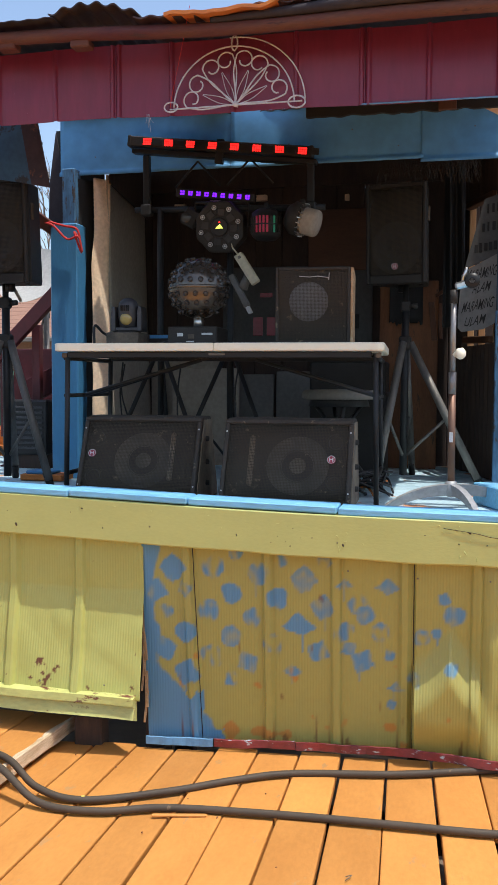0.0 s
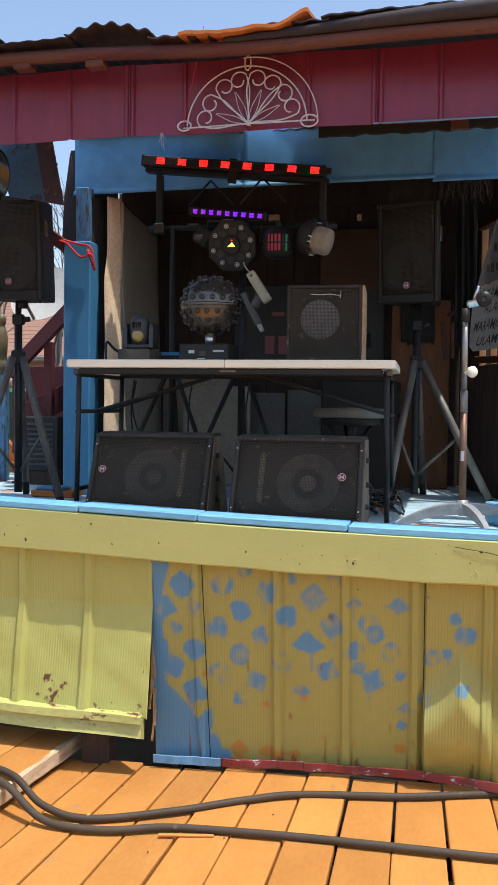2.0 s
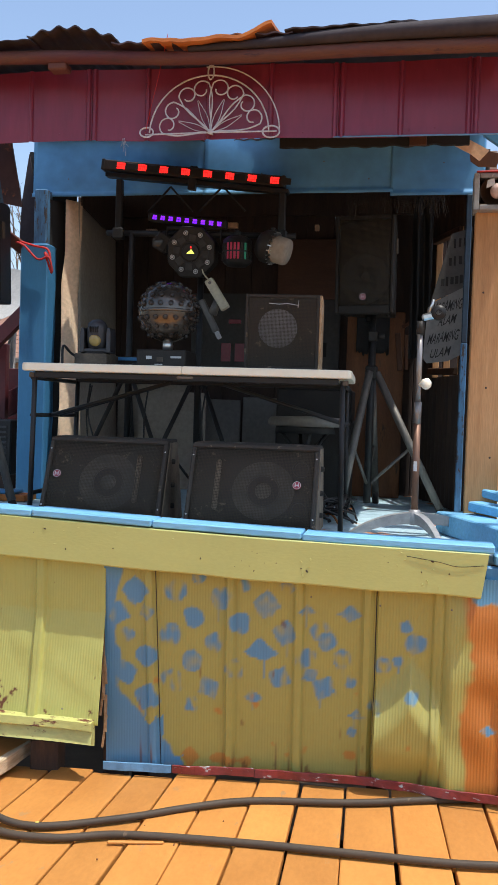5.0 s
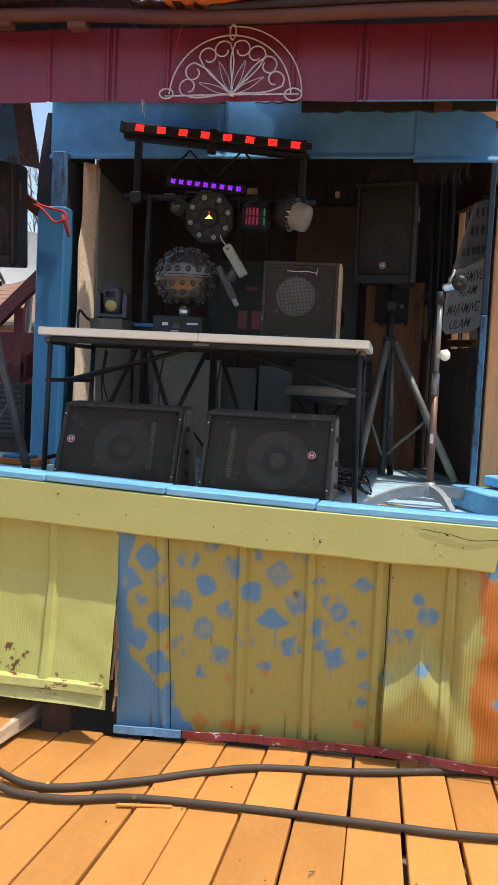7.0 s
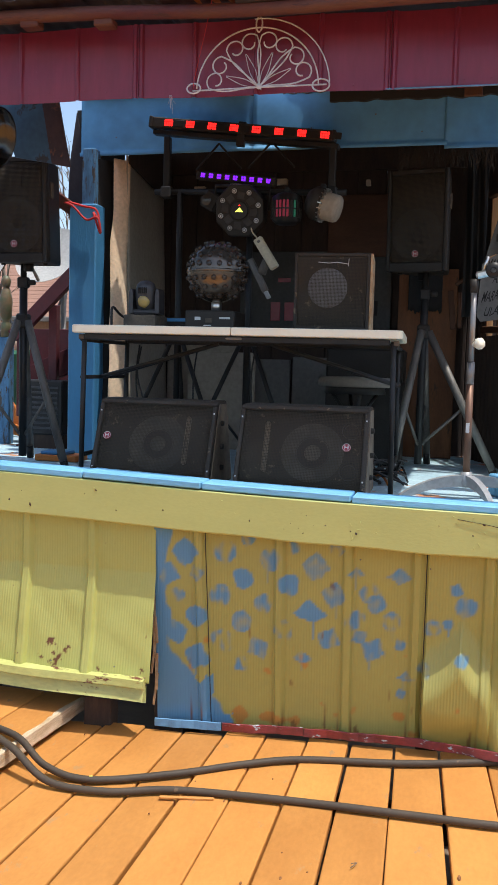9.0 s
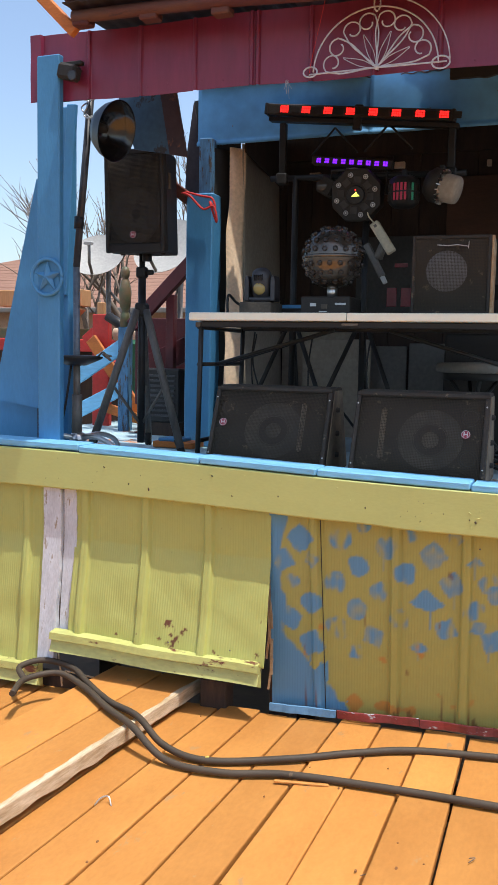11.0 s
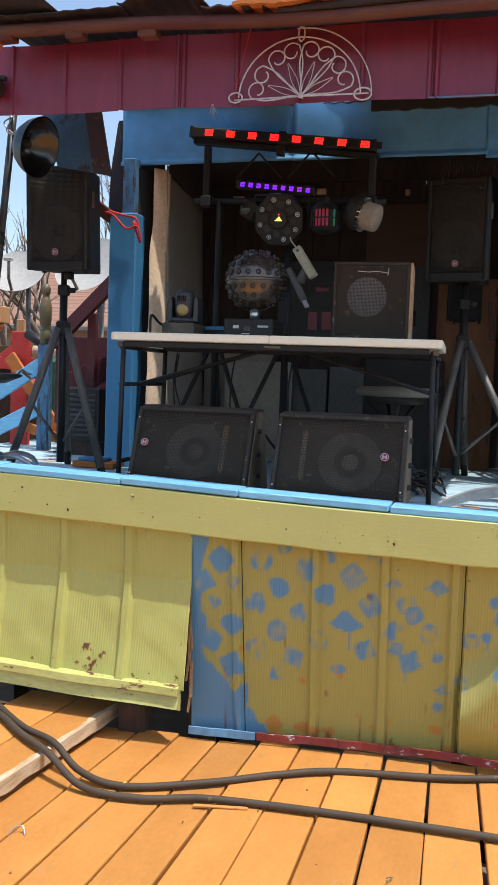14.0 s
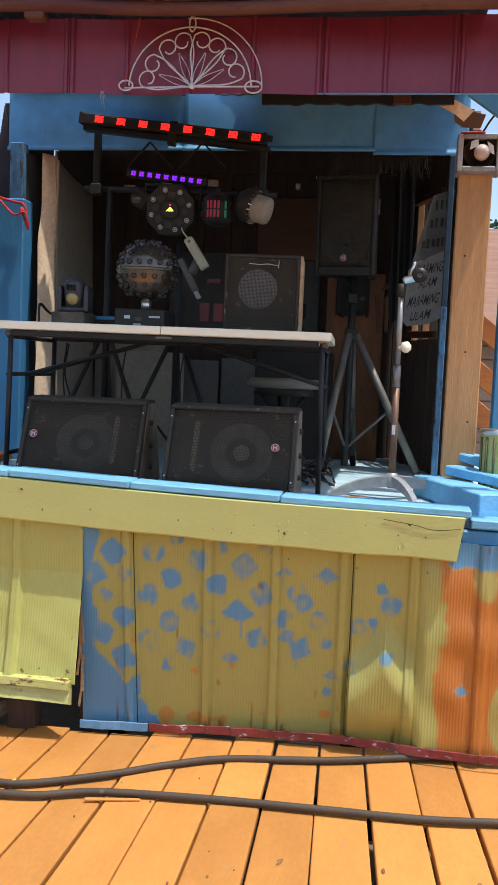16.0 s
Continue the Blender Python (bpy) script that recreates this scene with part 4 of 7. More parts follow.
for z in (1.88, 2.12, 2.72):
    part("rail", beam(bmesh.new(), (pa.x, pa.y, z), (pb.x, pb.y, z + 0.02), 0.04, 0.04), M["corner_wood"], right)
for a, b, w in (((-0.115, 2.20, 1.895), (-0.139, 2.20, 2.137), 0.035), ((-0.111, 2.20, 2.174), (-0.044, 2.20, 2.216), 0.022), ((-0.075, 2.20, 1.903), (-0.083, 2.20, 2.127), 0.022)):
    part("window_lath", beam(bmesh.new(), a, b, w, 0.03, 0.003), M["corner_wood"], right, "pale lath of the rough window frame")
# Flaking is the paint's own; the darker upper half is shade in the colour.
sp = thing("post", "slim blue post with flaking paint, upper half darkened for shade", "post")
part("lower_post", box(0.232, 0.268, 1.47, 1.51, 1.05, 2.02, 0.005), M["blue_flaked"], sp)
part("upper_post", box(0.234, 0.266, 1.472, 1.508, 2.02, 2.84, 0.004), mat("shade_dark_navy", (0.02, 0.05, 0.085), (0.014, 0.03, 0.05), scale=8, rough=0.6), sp, "upper half in a shade-dark navy")

# brick chimney stack seen through the window
chim = thing("brick_wall", "red brick wall outside the window", "brick wall")
part("mortar", box(-0.45, 0.58, 4.33, 4.5, -0.42, 3.9), M["stucco"], chim)
for r in range(34):
    for c in range(4):
        x0 = -0.45 + c * 0.235 + (0.117 if r % 2 else 0)
        part("brick", box(x0, x0 + 0.222, 4.30, 4.36, 1.3 + r * 0.072, 1.3 + r * 0.072 + 0.062, 0.004), M["brick"], chim)

board = thing("hand_lettered_sign", "dark hand-lettered board over a pale rounded plate", "sign")
SG = Matrix.Translation((0.0, 1.66, 0.0)) @ Matrix.Rotation(radians(0), 4, "Z")
part("upper_board", prism(bmesh.new(), [(0.165, 2.66), (0.285, 2.70), (0.262, 2.36), (0.06, 2.27)], 0.012, SG), M["chalk"], board)
part("lower_plate", prism(bmesh.new(), [(0.045, 2.235), (0.075, 2.265), (0.245, 2.355), (0.262, 2.33), (0.255, 2.02), (0.235, 1.965), (0.17, 1.93), (0.05, 1.915), (0.03, 1.94), (0.03, 2.0)], 0.012, SG @ Matrix.Translation((0, -0.015, 0))), M["sign_pale"], board)


def lettering(text, x0, x1, z, h, m, material, parent):
    """Brush capitals between x0 and x1, rising a little to the right."""
    cu = bpy.data.curves.new("lettering", "FONT")
    cu.body, cu.size, cu.offset, cu.extrude = text, 1.0, 0.004, 0.01
    tmp = bpy.data.objects.new("lettering", cu)
    scene.collection.objects.link(tmp)
    me = bpy.data.meshes.new_from_object(tmp.evaluated_get(bpy.context.evaluated_depsgraph_get()))
    bpy.data.objects.remove(tmp)
    bpy.data.curves.remove(cu)
    me.materials.clear()
    xs, ys = [v.co.x for v in me.vertices], [v.co.y for v in me.vertices]
    for v in me.vertices:
        u = (v.co.x - min(xs)) / (max(xs) - min(xs))
        w = (v.co.y - min(ys)) / (max(ys) - min(ys)) - 0.5
        x = x0 + (x1 - x0) * u + 0.25 * w * h
        v.co = m @ Vector((x, -0.05 * v.co.z, z + w * h + 0.22 * (x - 0.15) + 0.004 * math.sin(u * 17)))
    me.materials.append(material)
    ob = new("lettering", me)
    ob.parent = parent
    return tagged(ob, "black brush capitals")


for text, x0, x1, z, h in (("MARAMING", 0.075, 0.24, 2.245, 0.058), ("ALAM", 0.11, 0.205, 2.165, 0.052), ("MARAMING", 0.055, 0.225, 2.07, 0.058), ("ULAM", 0.07, 0.18, 1.985, 0.052)):
    lettering(text, x0, x1, z, h, SG @ Matrix.Translation((0, -0.0160, 0)), M["ink"], board)
for x0, x1, z, k, h in ((0.18, 0.26, 2.60, "ink", 0.055), (0.155, 0.265, 2.50, "ink", 0.055), (0.115, 0.245, 2.39, "ink", 0.055)):
    n = max(3, int((x1 - x0) / 0.026))
    for i in range(n):
        xa = x0 + (x1 - x0) * i / n
        hh = h * rnd.uniform(0.75, 1.0)
        part("lettering_bar", box(xa, xa + (x1 - x0) / n * rnd.uniform(0.35, 0.75), -0.003, 0.0, z - hh / 2 + 0.18 * (xa - 0.15), z + hh / 2 + 0.18 * (xa - 0.15), 0.001, SG @ Matrix.Translation((0, -0.0165 if z < 2.3 else -0.002, 0))), M[k], board)

straw = bmesh.new()
for i in range(200):
    x = rnd.uniform(-0.42, 0.12)
    y = rnd.uniform(1.40, 1.52)
    tube(straw, [(x, y, 2.86), (x + rnd.uniform(-0.05, 0.05), y + rnd.uniform(-0.03, 0.03), 2.86 - rnd.uniform(0.05, 0.16))], 0.0014, 3)
solid("straw_fringe", straw, M["straw"], "dry straw fringe hanging under the header", "straw", kind="stuff")


# ---- loudspeakers ----
def disc(r, t=0.006, n=24):
    """A disc facing -y."""
    bm = bmesh.new()
    lathe(bm, [(0, t), (r * 0.9, t), (r, t * 0.5), (r, 0)], n, Matrix.Rotation(radians(90), 4, "X"), False)
    return bm


def badge(parent, m):
    b = part("badge", disc(0.019), M["badge"], parent, "round red badge with a pale mark")
    b.matrix_basis = m
    bm = bmesh.new()
    bx(bm, -0.009, -0.005, -0.0075, -0.006, -0.009, 0.009)
    bx(bm, 0.005, 0.009, -0.0075, -0.006, -0.009, 0.009)
    bx(bm, -0.006, 0.006, -0.0075, -0.006, -0.002, 0.002)
    part("mark", bm, M["pale"], b, "pale mark")
    ring = bmesh.new()
    tube(ring, [(0.017 * math.cos(a), -0.006, 0.017 * math.sin(a)) for a in [k * math.pi / 12 for k in range(25)]], 0.0012, 5)
    part("ring", ring, M["pale"], b, "pale ring")


def pa_speaker(m, w, h, d, group, label):
    """Upright cabinet; its front face stands at y = 0, its foot at z = 0."""
    s = thing("loudspeaker", label, "loudspeaker", m, group)
    bm = bx(bmesh.new(), -w / 2, w / 2, 0.012, d, 0, h, 0.018, seg=2)
    for v in bm.verts:
        v.co.x *= 1 - 0.50 * clamp((v.co.y - 0.06) / d)
        if v.co.z < 0.08:
            v.co.y += (0.08 - v.co.z) * 0.25
    part("cabinet", bm, M["black"], s)
    part("front_rim", bx(bx(bx(bx(bmesh.new(), -w / 2, -w / 2 + 0.022, -0.004, 0.03, 0.0, h, 0.006), w / 2 - 0.022, w / 2, -0.004, 0.03, 0.0, h, 0.006),
                            -w / 2 + 0.022, w / 2 - 0.022, -0.004, 0.03, 0, 0.05, 0.006), -w / 2 + 0.022, w / 2 - 0.022, -0.004, 0.03, h - 0.03, h, 0.006), M["black"], s)
    bm = bmesh.new()
    lathe(bm, [(0.0, 0.035), (0.035, 0.028), (0.036, 0.02), (w * 0.36, 0.0), (w * 0.39, 0.006), (w * 0.42, 0.0)], 28, Matrix.Translation((0, 0.010, h * 0.36)) @ Matrix.Rotation(radians(90), 4, "X") @ Matrix.Diagonal((1, 1, -0.4, 1)))
    part("woofer", bm, M["cone_dark"], s)
    part("tweeter_horn", lathe(bmesh.new(), [(0.02, 0.03), (0.05, 0.01), (w * 0.30, 0.0)], 4, Matrix.Translation((0, 0.010, h * 0.78)) @ Matrix.Rotation(radians(90), 4, "X") @ Matrix.Rotation(radians(45), 4, "Z") @ Matrix.Diagonal((1, 1, -0.3, 1)), False), M["black"], s)
    part("grille", sheet(lambda u, v: (-w / 2 + 0.022 + (w - 0.044) * u, -0.006 - 0.006 * math.sin(math.pi * u), 0.05 + (h - 0.08) * v), 16, 4, (0, 0.002, 0), True), M["grille"], s, "perforated steel grille")
    badge(s, Matrix.Translation((0.0, -0.015, 0.095)))
    part("side_handle", box(w / 2 - 0.030, w / 2 - 0.006, 0.085, 0.115, h * 0.62, h * 0.78, 0.004), M["scuffed"], s, "recessed handle")
    part("pole_socket", rod((0, d * 0.45, -0.04), (0, d * 0.45, 0.01), 0.028, 14), M["black_steel"], s)
    for x in (-w * 0.35, w * 0.35):
        part("foot", lathe(bmesh.new(), [(0, -0.008), (0.012, -0.008), (0.014, 0.004)], 10, Matrix.Translation((x, d * 0.3, 0))), M["black"], s)
    return s


def tripod(m, top, reach, feet, group, label, hub=0.80):
    """Speaker stand: pole to height top; legs fall from a hub to feet at the given headings."""
    s = thing("speaker_stand", label, "speaker stand", m, group)
    part("pole", rod((0, 0, 0.10), (0, 0, top), 0.017, 14), M["black_steel"], s)
    part("lower_tube", rod((0, 0, 0.04), (0, 0, hub + 0.2), 0.022, 14), M["black_steel"], s)
    part("collar", bx(bmesh.new(), -0.035, 0.035, -0.03, 0.03, hub - 0.04, hub + 0.04, 0.01), M["black"], s)
    part("clamp", bx(bmesh.new(), -0.028, 0.028, -0.028, 0.028, hub + 0.18, hub + 0.24, 0.008), M["black"], s)
    part("knob", lathe(bmesh.new(), [(0, 0.03), (0.014, 0.028), (0.016, 0), (0.006, -0.01)], 10, Matrix.Translation((0.04, 0, hub + 0.21)) @ Matrix.Rotation(radians(90), 4, "Y")), M["black"], s)
    for a in feet:
        d = Vector((math.cos(radians(a)), math.sin(radians(a)), 0))
        leg = part("leg", rod(d * 0.03 + Vector((0, 0, hub)), d * reach + Vector((0, 0, 0.03)), 0.0225, 12), M["worn_steel"], s, "scuffed dark tube leg")
        part("rubber_foot", rod(d * (reach - 0.025) + Vector((0, 0, 0.075)), d * (reach + 0.01) + Vector((0, 0, 0.004)), 0.021, 12), M["black"], leg)
        part("brace", rod(Vector((0, 0, 0.14)), d * reach * 0.55 + Vector((0, 0, hub * 0.45)), 0.009, 8), M["worn_steel"], s)
    return s


FLOOR = 1.052
pa_speaker(pose(-2.365, 0.75, 2.145, 3, 0, 2), 0.355, 0.545, 0.33, "public address speakers", "black plastic loudspeaker with grille on a tripod stand")
tripod(pose(-2.40, 0.90, FLOOR, 0, 0, 0), 1.10, 0.30, (232, 345, 110), "speaker stands", "dark steel tripod stand with scuffed legs", hub=0.79)
pa_speaker(pose(-0.315, 1.50, 2.18, 2, 0, -12), 0.345, 0.555, 0.34, "public address speakers", "black loudspeaker in deep shade on a tripod stand")
tripod(pose(-0.262, 1.60, FLOOR, 0, 0, 0), 1.14, 0.42, (253, 352, 86), "speaker stands", "dark steel tripod stand with one sunlit leg", hub=0.80)


def wedge(m, w, badge_x, label):
    """Floor monitor: sloping grille, foot at z = 0."""
    s = thing("floor_monitor", label, "stage monitor", m, "stage monitors")
    prof = [(0.0, 0.0), (0.0, 0.03), (0.17, 0.395), (0.20, 0.405), (0.34, 0.405), (0.50, 0.0)]
    bm = bmesh.new()
    a = [bm.verts.new((-w / 2, y, z)) for y, z in prof]
    b = [bm.verts.new((w / 2, y, z)) for y, z in prof]
    bm.faces.new(a)
    bm.faces.new(b[::-1])
    for i in range(len(prof)):
        j = (i + 1) % len(prof)
        bm.faces.new((a[j], a[i], b[i], b[j]))
    bmesh.ops.bevel(bm, geom=bm.edges[:], offset=0.008, segments=2, affect="EDGES", profile=0.5)
    part("cabinet", bm, M["black_tex"], s)
    # Side face toned lighter than the cabinet, as if sun fell on it.
    part("side_panel", prism(bmesh.new(), [(0.02, 0.012), (0.035, 0.04), (0.185, 0.39), (0.33, 0.39), (0.475, 0.012)], 0.004, Matrix.Translation((w / 2 + 0.0035, 0, 0)) @ Matrix.Rotation(radians(90), 4, "Z")), M["side_brown"], s, "black side toned brown as if sunlit")
    slope = math.atan2(0.17, 0.365)
    F = Matrix.Translation((0, 0.0, 0.03)) @ Matrix.Rotation(-slope, 4, "X")
    L = math.hypot(0.17, 0.365)
    t = 0.02
    for nm, q in (("top_rim", (-w / 2, w / 2, -0.016, 0.004, L - t, L)), ("bottom_rim", (-w / 2, w / 2, -0.016, 0.004, -0.005, t)),
                  ("side_rim", (-w / 2, -w / 2 + t, -0.016, 0.004, t, L - t)), ("side_rim", (w / 2 - t, w / 2, -0.016, 0.004, t, L - t))):
        part(nm, box(*q, 0.004, F), M["black_tex"], s)
    side = -1 if badge_x < 0 else 1
    cx = 0.02 if badge_x < 0 else 0.05
    bm = bmesh.new()
    CM = F @ Matrix.Translation((cx, -0.004, L * 0.47)) @ Matrix.Rotation(radians(90), 4, "X") @ Matrix.Diagonal((0.84, 0.84, -0.18, 1))
    lathe(bm, [(0.0, 0.02), (0.045, 0.032)] + [(0.048 + 0.006 * k, 0.034 - 0.0022 * k + 0.0045 * (k % 2)) for k in range(15)] + [(0.140, 0.001), (0.150, -0.008), (0.165, 0.0)], 36, CM)
    part("woofer", bm, M["cone"], s, "grey-brown paper cone behind the grille")
    part("dust_cap", lathe(bmesh.new(), [(0, -0.01), (0.03, 0.0), (0.046, 0.024)], 20, CM), M["cone"], s)
    for zz in (0.11, 0.30):
        part("port", lathe(bmesh.new(), [(0.028, 0.0), (0.036, -0.006), (0.042, 0.0)], 20, F @ Matrix.Translation((side * (w / 2 - 0.075), -0.003, zz)) @ Matrix.Rotation(radians(90), 4, "X")), M["cone_dark"], s)
    part("horn_flare", box(-side * (w / 2 - 0.13) - 0.012, -side * (w / 2 - 0.13) + 0.012, -0.005, 0.002, 0.09, 0.33, 0.01, F), M["side_brown"], s)
    part("grille", sheet(lambda u, v: F @ Vector((-w / 2 + t + (w - 2 * t) * u, -0.013 - 0.003 * math.sin(math.pi * u), t + (L - 2 * t) * v)), 10, 4, F.to_3x3() @ Vector((0, 0.002, 0)), True), M["grille"], s, "perforated steel grille")
    badge(s, F @ Matrix.Translation((badge_x, -0.020, L * 0.53)))
    for z in (0.09, 0.19, 0.30):
        part("jack", lathe(bmesh.new(), [(0, 0.018), (0.011, 0.018), (0.014, 0)], 10, Matrix.Translation((w / 2, 0.22, z)) @ Matrix.Rotation(radians(90), 4, "Y")), M["black"], s)
    for x in (-w / 2 + 0.01, w / 2 - 0.01):
        for z in (0.06, L - 0.06):
            part("screw", lathe(bmesh.new(), [(0, 0.002), (0.004, 0.001)], 8, F @ Matrix.Translation((x, -0.017, z)) @ Matrix.Rotation(radians(90), 4, "X")), M["pale"], s)
    return s


wedge(pose(-1.398, 0.225, FLOOR, 0, 0, 3), 0.572, -0.225, "black stage monitor with dusty grille and scuffed edges")
wedge(pose(-0.685, 0.155, FLOOR, 0, 0, 2), 0.578, 0.20, "black stage monitor with worn side panel of knobs")

# ---- folding table ----
table = thing("folding_table", "white plastic folding table on black steel legs", "folding table", pose(-1.07, 0.40, FLOOR, 0, 0, 3))
TW, TH = 0.79, 0.752
for nm, x0, x1 in (("tabletop", -TW, -0.0015), ("tabletop", 0.0015, TW)):
    bm = bx(bmesh.new(), x0, x1, 0.0, 0.72, TH - 0.039, TH, 0.0)
    vert = [e for e in bm.edges if abs((e.verts[0].co - e.verts[1].co).z) > 0.03 and abs(abs(e.verts[0].co.x) - TW) < 0.01]
    bmesh.ops.bevel(bm, geom=vert, offset=0.03, segments=4, affect="EDGES", profile=0.5)
    bmesh.ops.bevel(bm, geom=[e for e in bm.edges if abs(e.verts[0].co.z - e.verts[1].co.z) < 1e-5], offset=0.007, segments=2, affect="EDGES", profile=0.5)
    part(nm, bm, M["white"], table, "white plastic half top")
part("side_rail", box(-TW + 0.06, TW - 0.06, 0.03, 0.06, TH - 0.070, TH - 0.041, 0.004), M["black_steel"], table)
part("side_rail", box(-TW + 0.06, TW - 0.06, 0.66, 0.69, TH - 0.070, TH - 0.041, 0.004), M["black_steel"], table)
part("hinge_latch", box(-0.03, 0.05, 0.02, 0.05, TH - 0.058, TH - 0.046, 0.005), M["offwhite"], table)
for sx in (-1, 1):
    x = sx * (TW - 0.045) if sx < 0 else TW - 0.03
    for y in (0.045, 0.675):
        part("leg", rod((x, y, 0.0), (x - sx * 0.012, y, TH - 0.05), 0.0125, 12), M["black_steel"], table)
    part("crossbar", rod((x, 0.045, 0.12), (x, 0.675, 0.12), 0.011, 10), M["black_steel"], table)
    part("crossbar", rod((x, 0.045, TH - 0.07), (x, 0.675, TH - 0.07), 0.011, 10), M["black_steel"], table)
    part("corner_cap", box(x - 0.014, x + 0.014, 0.03, 0.05, TH - 0.07, TH - 0.046, 0.004), M["scuffed"], table)
    for y in (0.30, 0.42):
        part("brace", rod((x, y, 0.50), (sx * 0.14, 0.36, TH - 0.07), 0.010, 8), M["black_steel"], table)
    part("brace_bar", rod((x, 0.045, 0.50), (x, 0.675, 0.50), 0.010, 8), M["black_steel"], table)

TOPZ = FLOOR + TH + 0.001
# effect ball
ball = thing("effect_light_ball", "gunmetal ball light studded with small round lenses", "disco light", pose(-1.235, 0.72, TOPZ))
part("base_box", box(-0.125, 0.125, -0.12, 0.10, 0.0, 0.088, 0.006), M["black"], ball)
part("neck", rod((0, 0, 0.08), (0, 0, 0.15), 0.026, 16), M["chrome"], ball)
for x0, x1, z0, z1, k in ((-0.075, -0.045, 0.040, 0.056, "pale"), (-0.02, 0.012, 0.028, 0.05, "scuffed"), (0.05, 0.105, 0.046, 0.056, "pale"), (-0.03, 0.01, 0.012, 0.017, "pale")):
    part("lettering_bar", box(x0, x1, -0.1225, -0.1195, z0, z1, 0.001), M[k], ball)
BC, BR = Vector((0, 0, 0.283)), 0.150
bm = bmesh.new()
bmesh.ops.create_uvsphere(bm, u_segments=48, v_segments=28, radius=BR, matrix=Matrix.Translation(BC))
for f in bm.faces:
    f.smooth = True
part("shell", bm, M["ball"], ball)
bm = bmesh.new()
lathe(bm, [(BR, -0.008), (BR + 0.004, -0.006), (BR + 0.004, 0.006), (BR, 0.008)], 48, Matrix.Translation(BC))
part("seam_band", bm, M["ball"], ball)
lens_mesh = mesh_of("lens_tube", lathe(lathe(bmesh.new(), [(0.0126, -0.006), (0.0134, 0.007), (0.0128, 0.0092), (0.0106, 0.0088), (0.0100, 0.004), (0.0, 0.003)], 14), [(0, 0.006)], 12), M["ball_tube"])
glass_mesh = mesh_of("lens_glass", lathe(bmesh.new(), [(0, 0.0072), (0.005, 0.0066), (0.0100, 0.0045)], 10), M["lens"])
for ring, (lat, cnt) in enumerate(((68, 7), (48, 12), (29, 16), (12, 18), (-14, 18), (-32, 16), (-52, 11))):
    for k in range(cnt):
        lon = 360.0 * (k + 0.5 * (ring % 2)) / cnt
        d = Vector((math.cos(radians(lat)) * math.cos(radians(lon)), math.cos(radians(lat)) * math.sin(radians(lon)), math.sin(radians(lat))))
        lt = new("lens_tube", lens_mesh)
        lt.parent = ball
        lt.matrix_basis = Matrix.Translation(BC + d * BR) @ d.to_track_quat("Z", "Y").to_matrix().to_4x4()
        gl = new("glass", glass_mesh)
        gl.parent = lt

# moving head
mh = thing("moving_head_light", "small dark moving-head light with an amber glass lens", "stage light", pose(-1.585, 0.66, TOPZ) @ Matrix.Diagonal((1.10, 1.10, 1.10, 1)))
part("base", box(-0.086, 0.070, -0.07, 0.09, 0.0, 0.056, 0.007, seg=2), M["scuffed"], mh)
part("turntable", lathe(bmesh.new(), [(0, 0.066), (0.052, 0.066), (0.058, 0.056), (0, 0.056)], 24), M["black"], mh)
for x in (-0.074, 0.052):
    arm = prism(bmesh.new(), [(x, 0.062)] + [(x + 0.022, 0.062), (x + 0.022, 0.15), (x + 0.018, 0.172), (x + 0.011, 0.178), (x + 0.004, 0.172), (x, 0.15)], 0.076, Matrix.Translation((0, -0.038, 0)))
    bmesh.ops.bevel(arm, geom=arm.edges[:], offset=0.004, segments=2, affect="EDGES", profile=0.5)
    part("yoke_arm", arm, M["worn_dark"], mh)
part("yoke_bridge", box(-0.074, 0.074, -0.034, 0.034, 0.062, 0.082, 0.006), M["worn_dark"], mh)
hd = part("head", lathe(bmesh.new(), [(0, 0.082), (0.022, 0.078), (0.040, 0.064), (0.048, 0.040), (0.050, 0.0), (0.048, -0.040), (0.043, -0.052), (0, -0.054)], 28), M["worn_dark"], mh)
hd.matrix_basis = Matrix.Translation((0.0, 0.0, 0.135)) @ Matrix.Rotation(radians(14), 4, "X")
for k in range(5):
    part("vent_slot", box(-0.018 + k * 0.009 - 0.0022, -0.018 + k * 0.009 + 0.0022, -0.052, -0.036, 0.030, 0.056, 0.001), M["ink"], hd)
part("lens", lathe(bmesh.new(), [(0, 0.012), (0.016, 0.010), (0.027, 0.004), (0.029, -0.006)], 22, Matrix.Translation((0, -0.044, -0.008)) @ Matrix.Rotation(radians(90), 4, "X")), M["amber"], hd, "amber glass lens")
part("power_lead", tube(bmesh.new(), smooth_path([(-0.09, 0.05, 0.03), (-0.14, 0.03, 0.06), (-0.16, -0.02, 0.09), (-0.155, -0.04, 0.0)]), 0.006, 8), M["wire"], mh)

mixer = thing("light_controller", "low black and blue lighting controller", "controller", pose(-1.46, 0.86, TOPZ))
part("case", box(-0.16, 0.13, -0.08, 0.10, 0, 0.06, 0.006), M["black"], mixer)
part("blue_panel", box(-0.14, 0.11, -0.082, -0.079, 0.04, 0.057, 0.001), M["blue"], mixer, "blue front strip")
part("cable", tube(bmesh.new(), smooth_path([(0.1, -0.1, 0.01), (0.14, -0.12, 0.02), (0.06, -0.14, 0.02), (0.0, -0.1, 0.01)]), 0.006, 8), M["wire"], mixer)

subw = thing("speaker_cabinet", "square black speaker with torn grille and bare wood side", "loudspeaker", pose(-0.632, 0.60, TOPZ, 0, 0, 5))
part("cabinet", box(-0.18, 0.172, 0.012, 0.34, 0, 0.36, 0.006), M["black_tex"], subw)
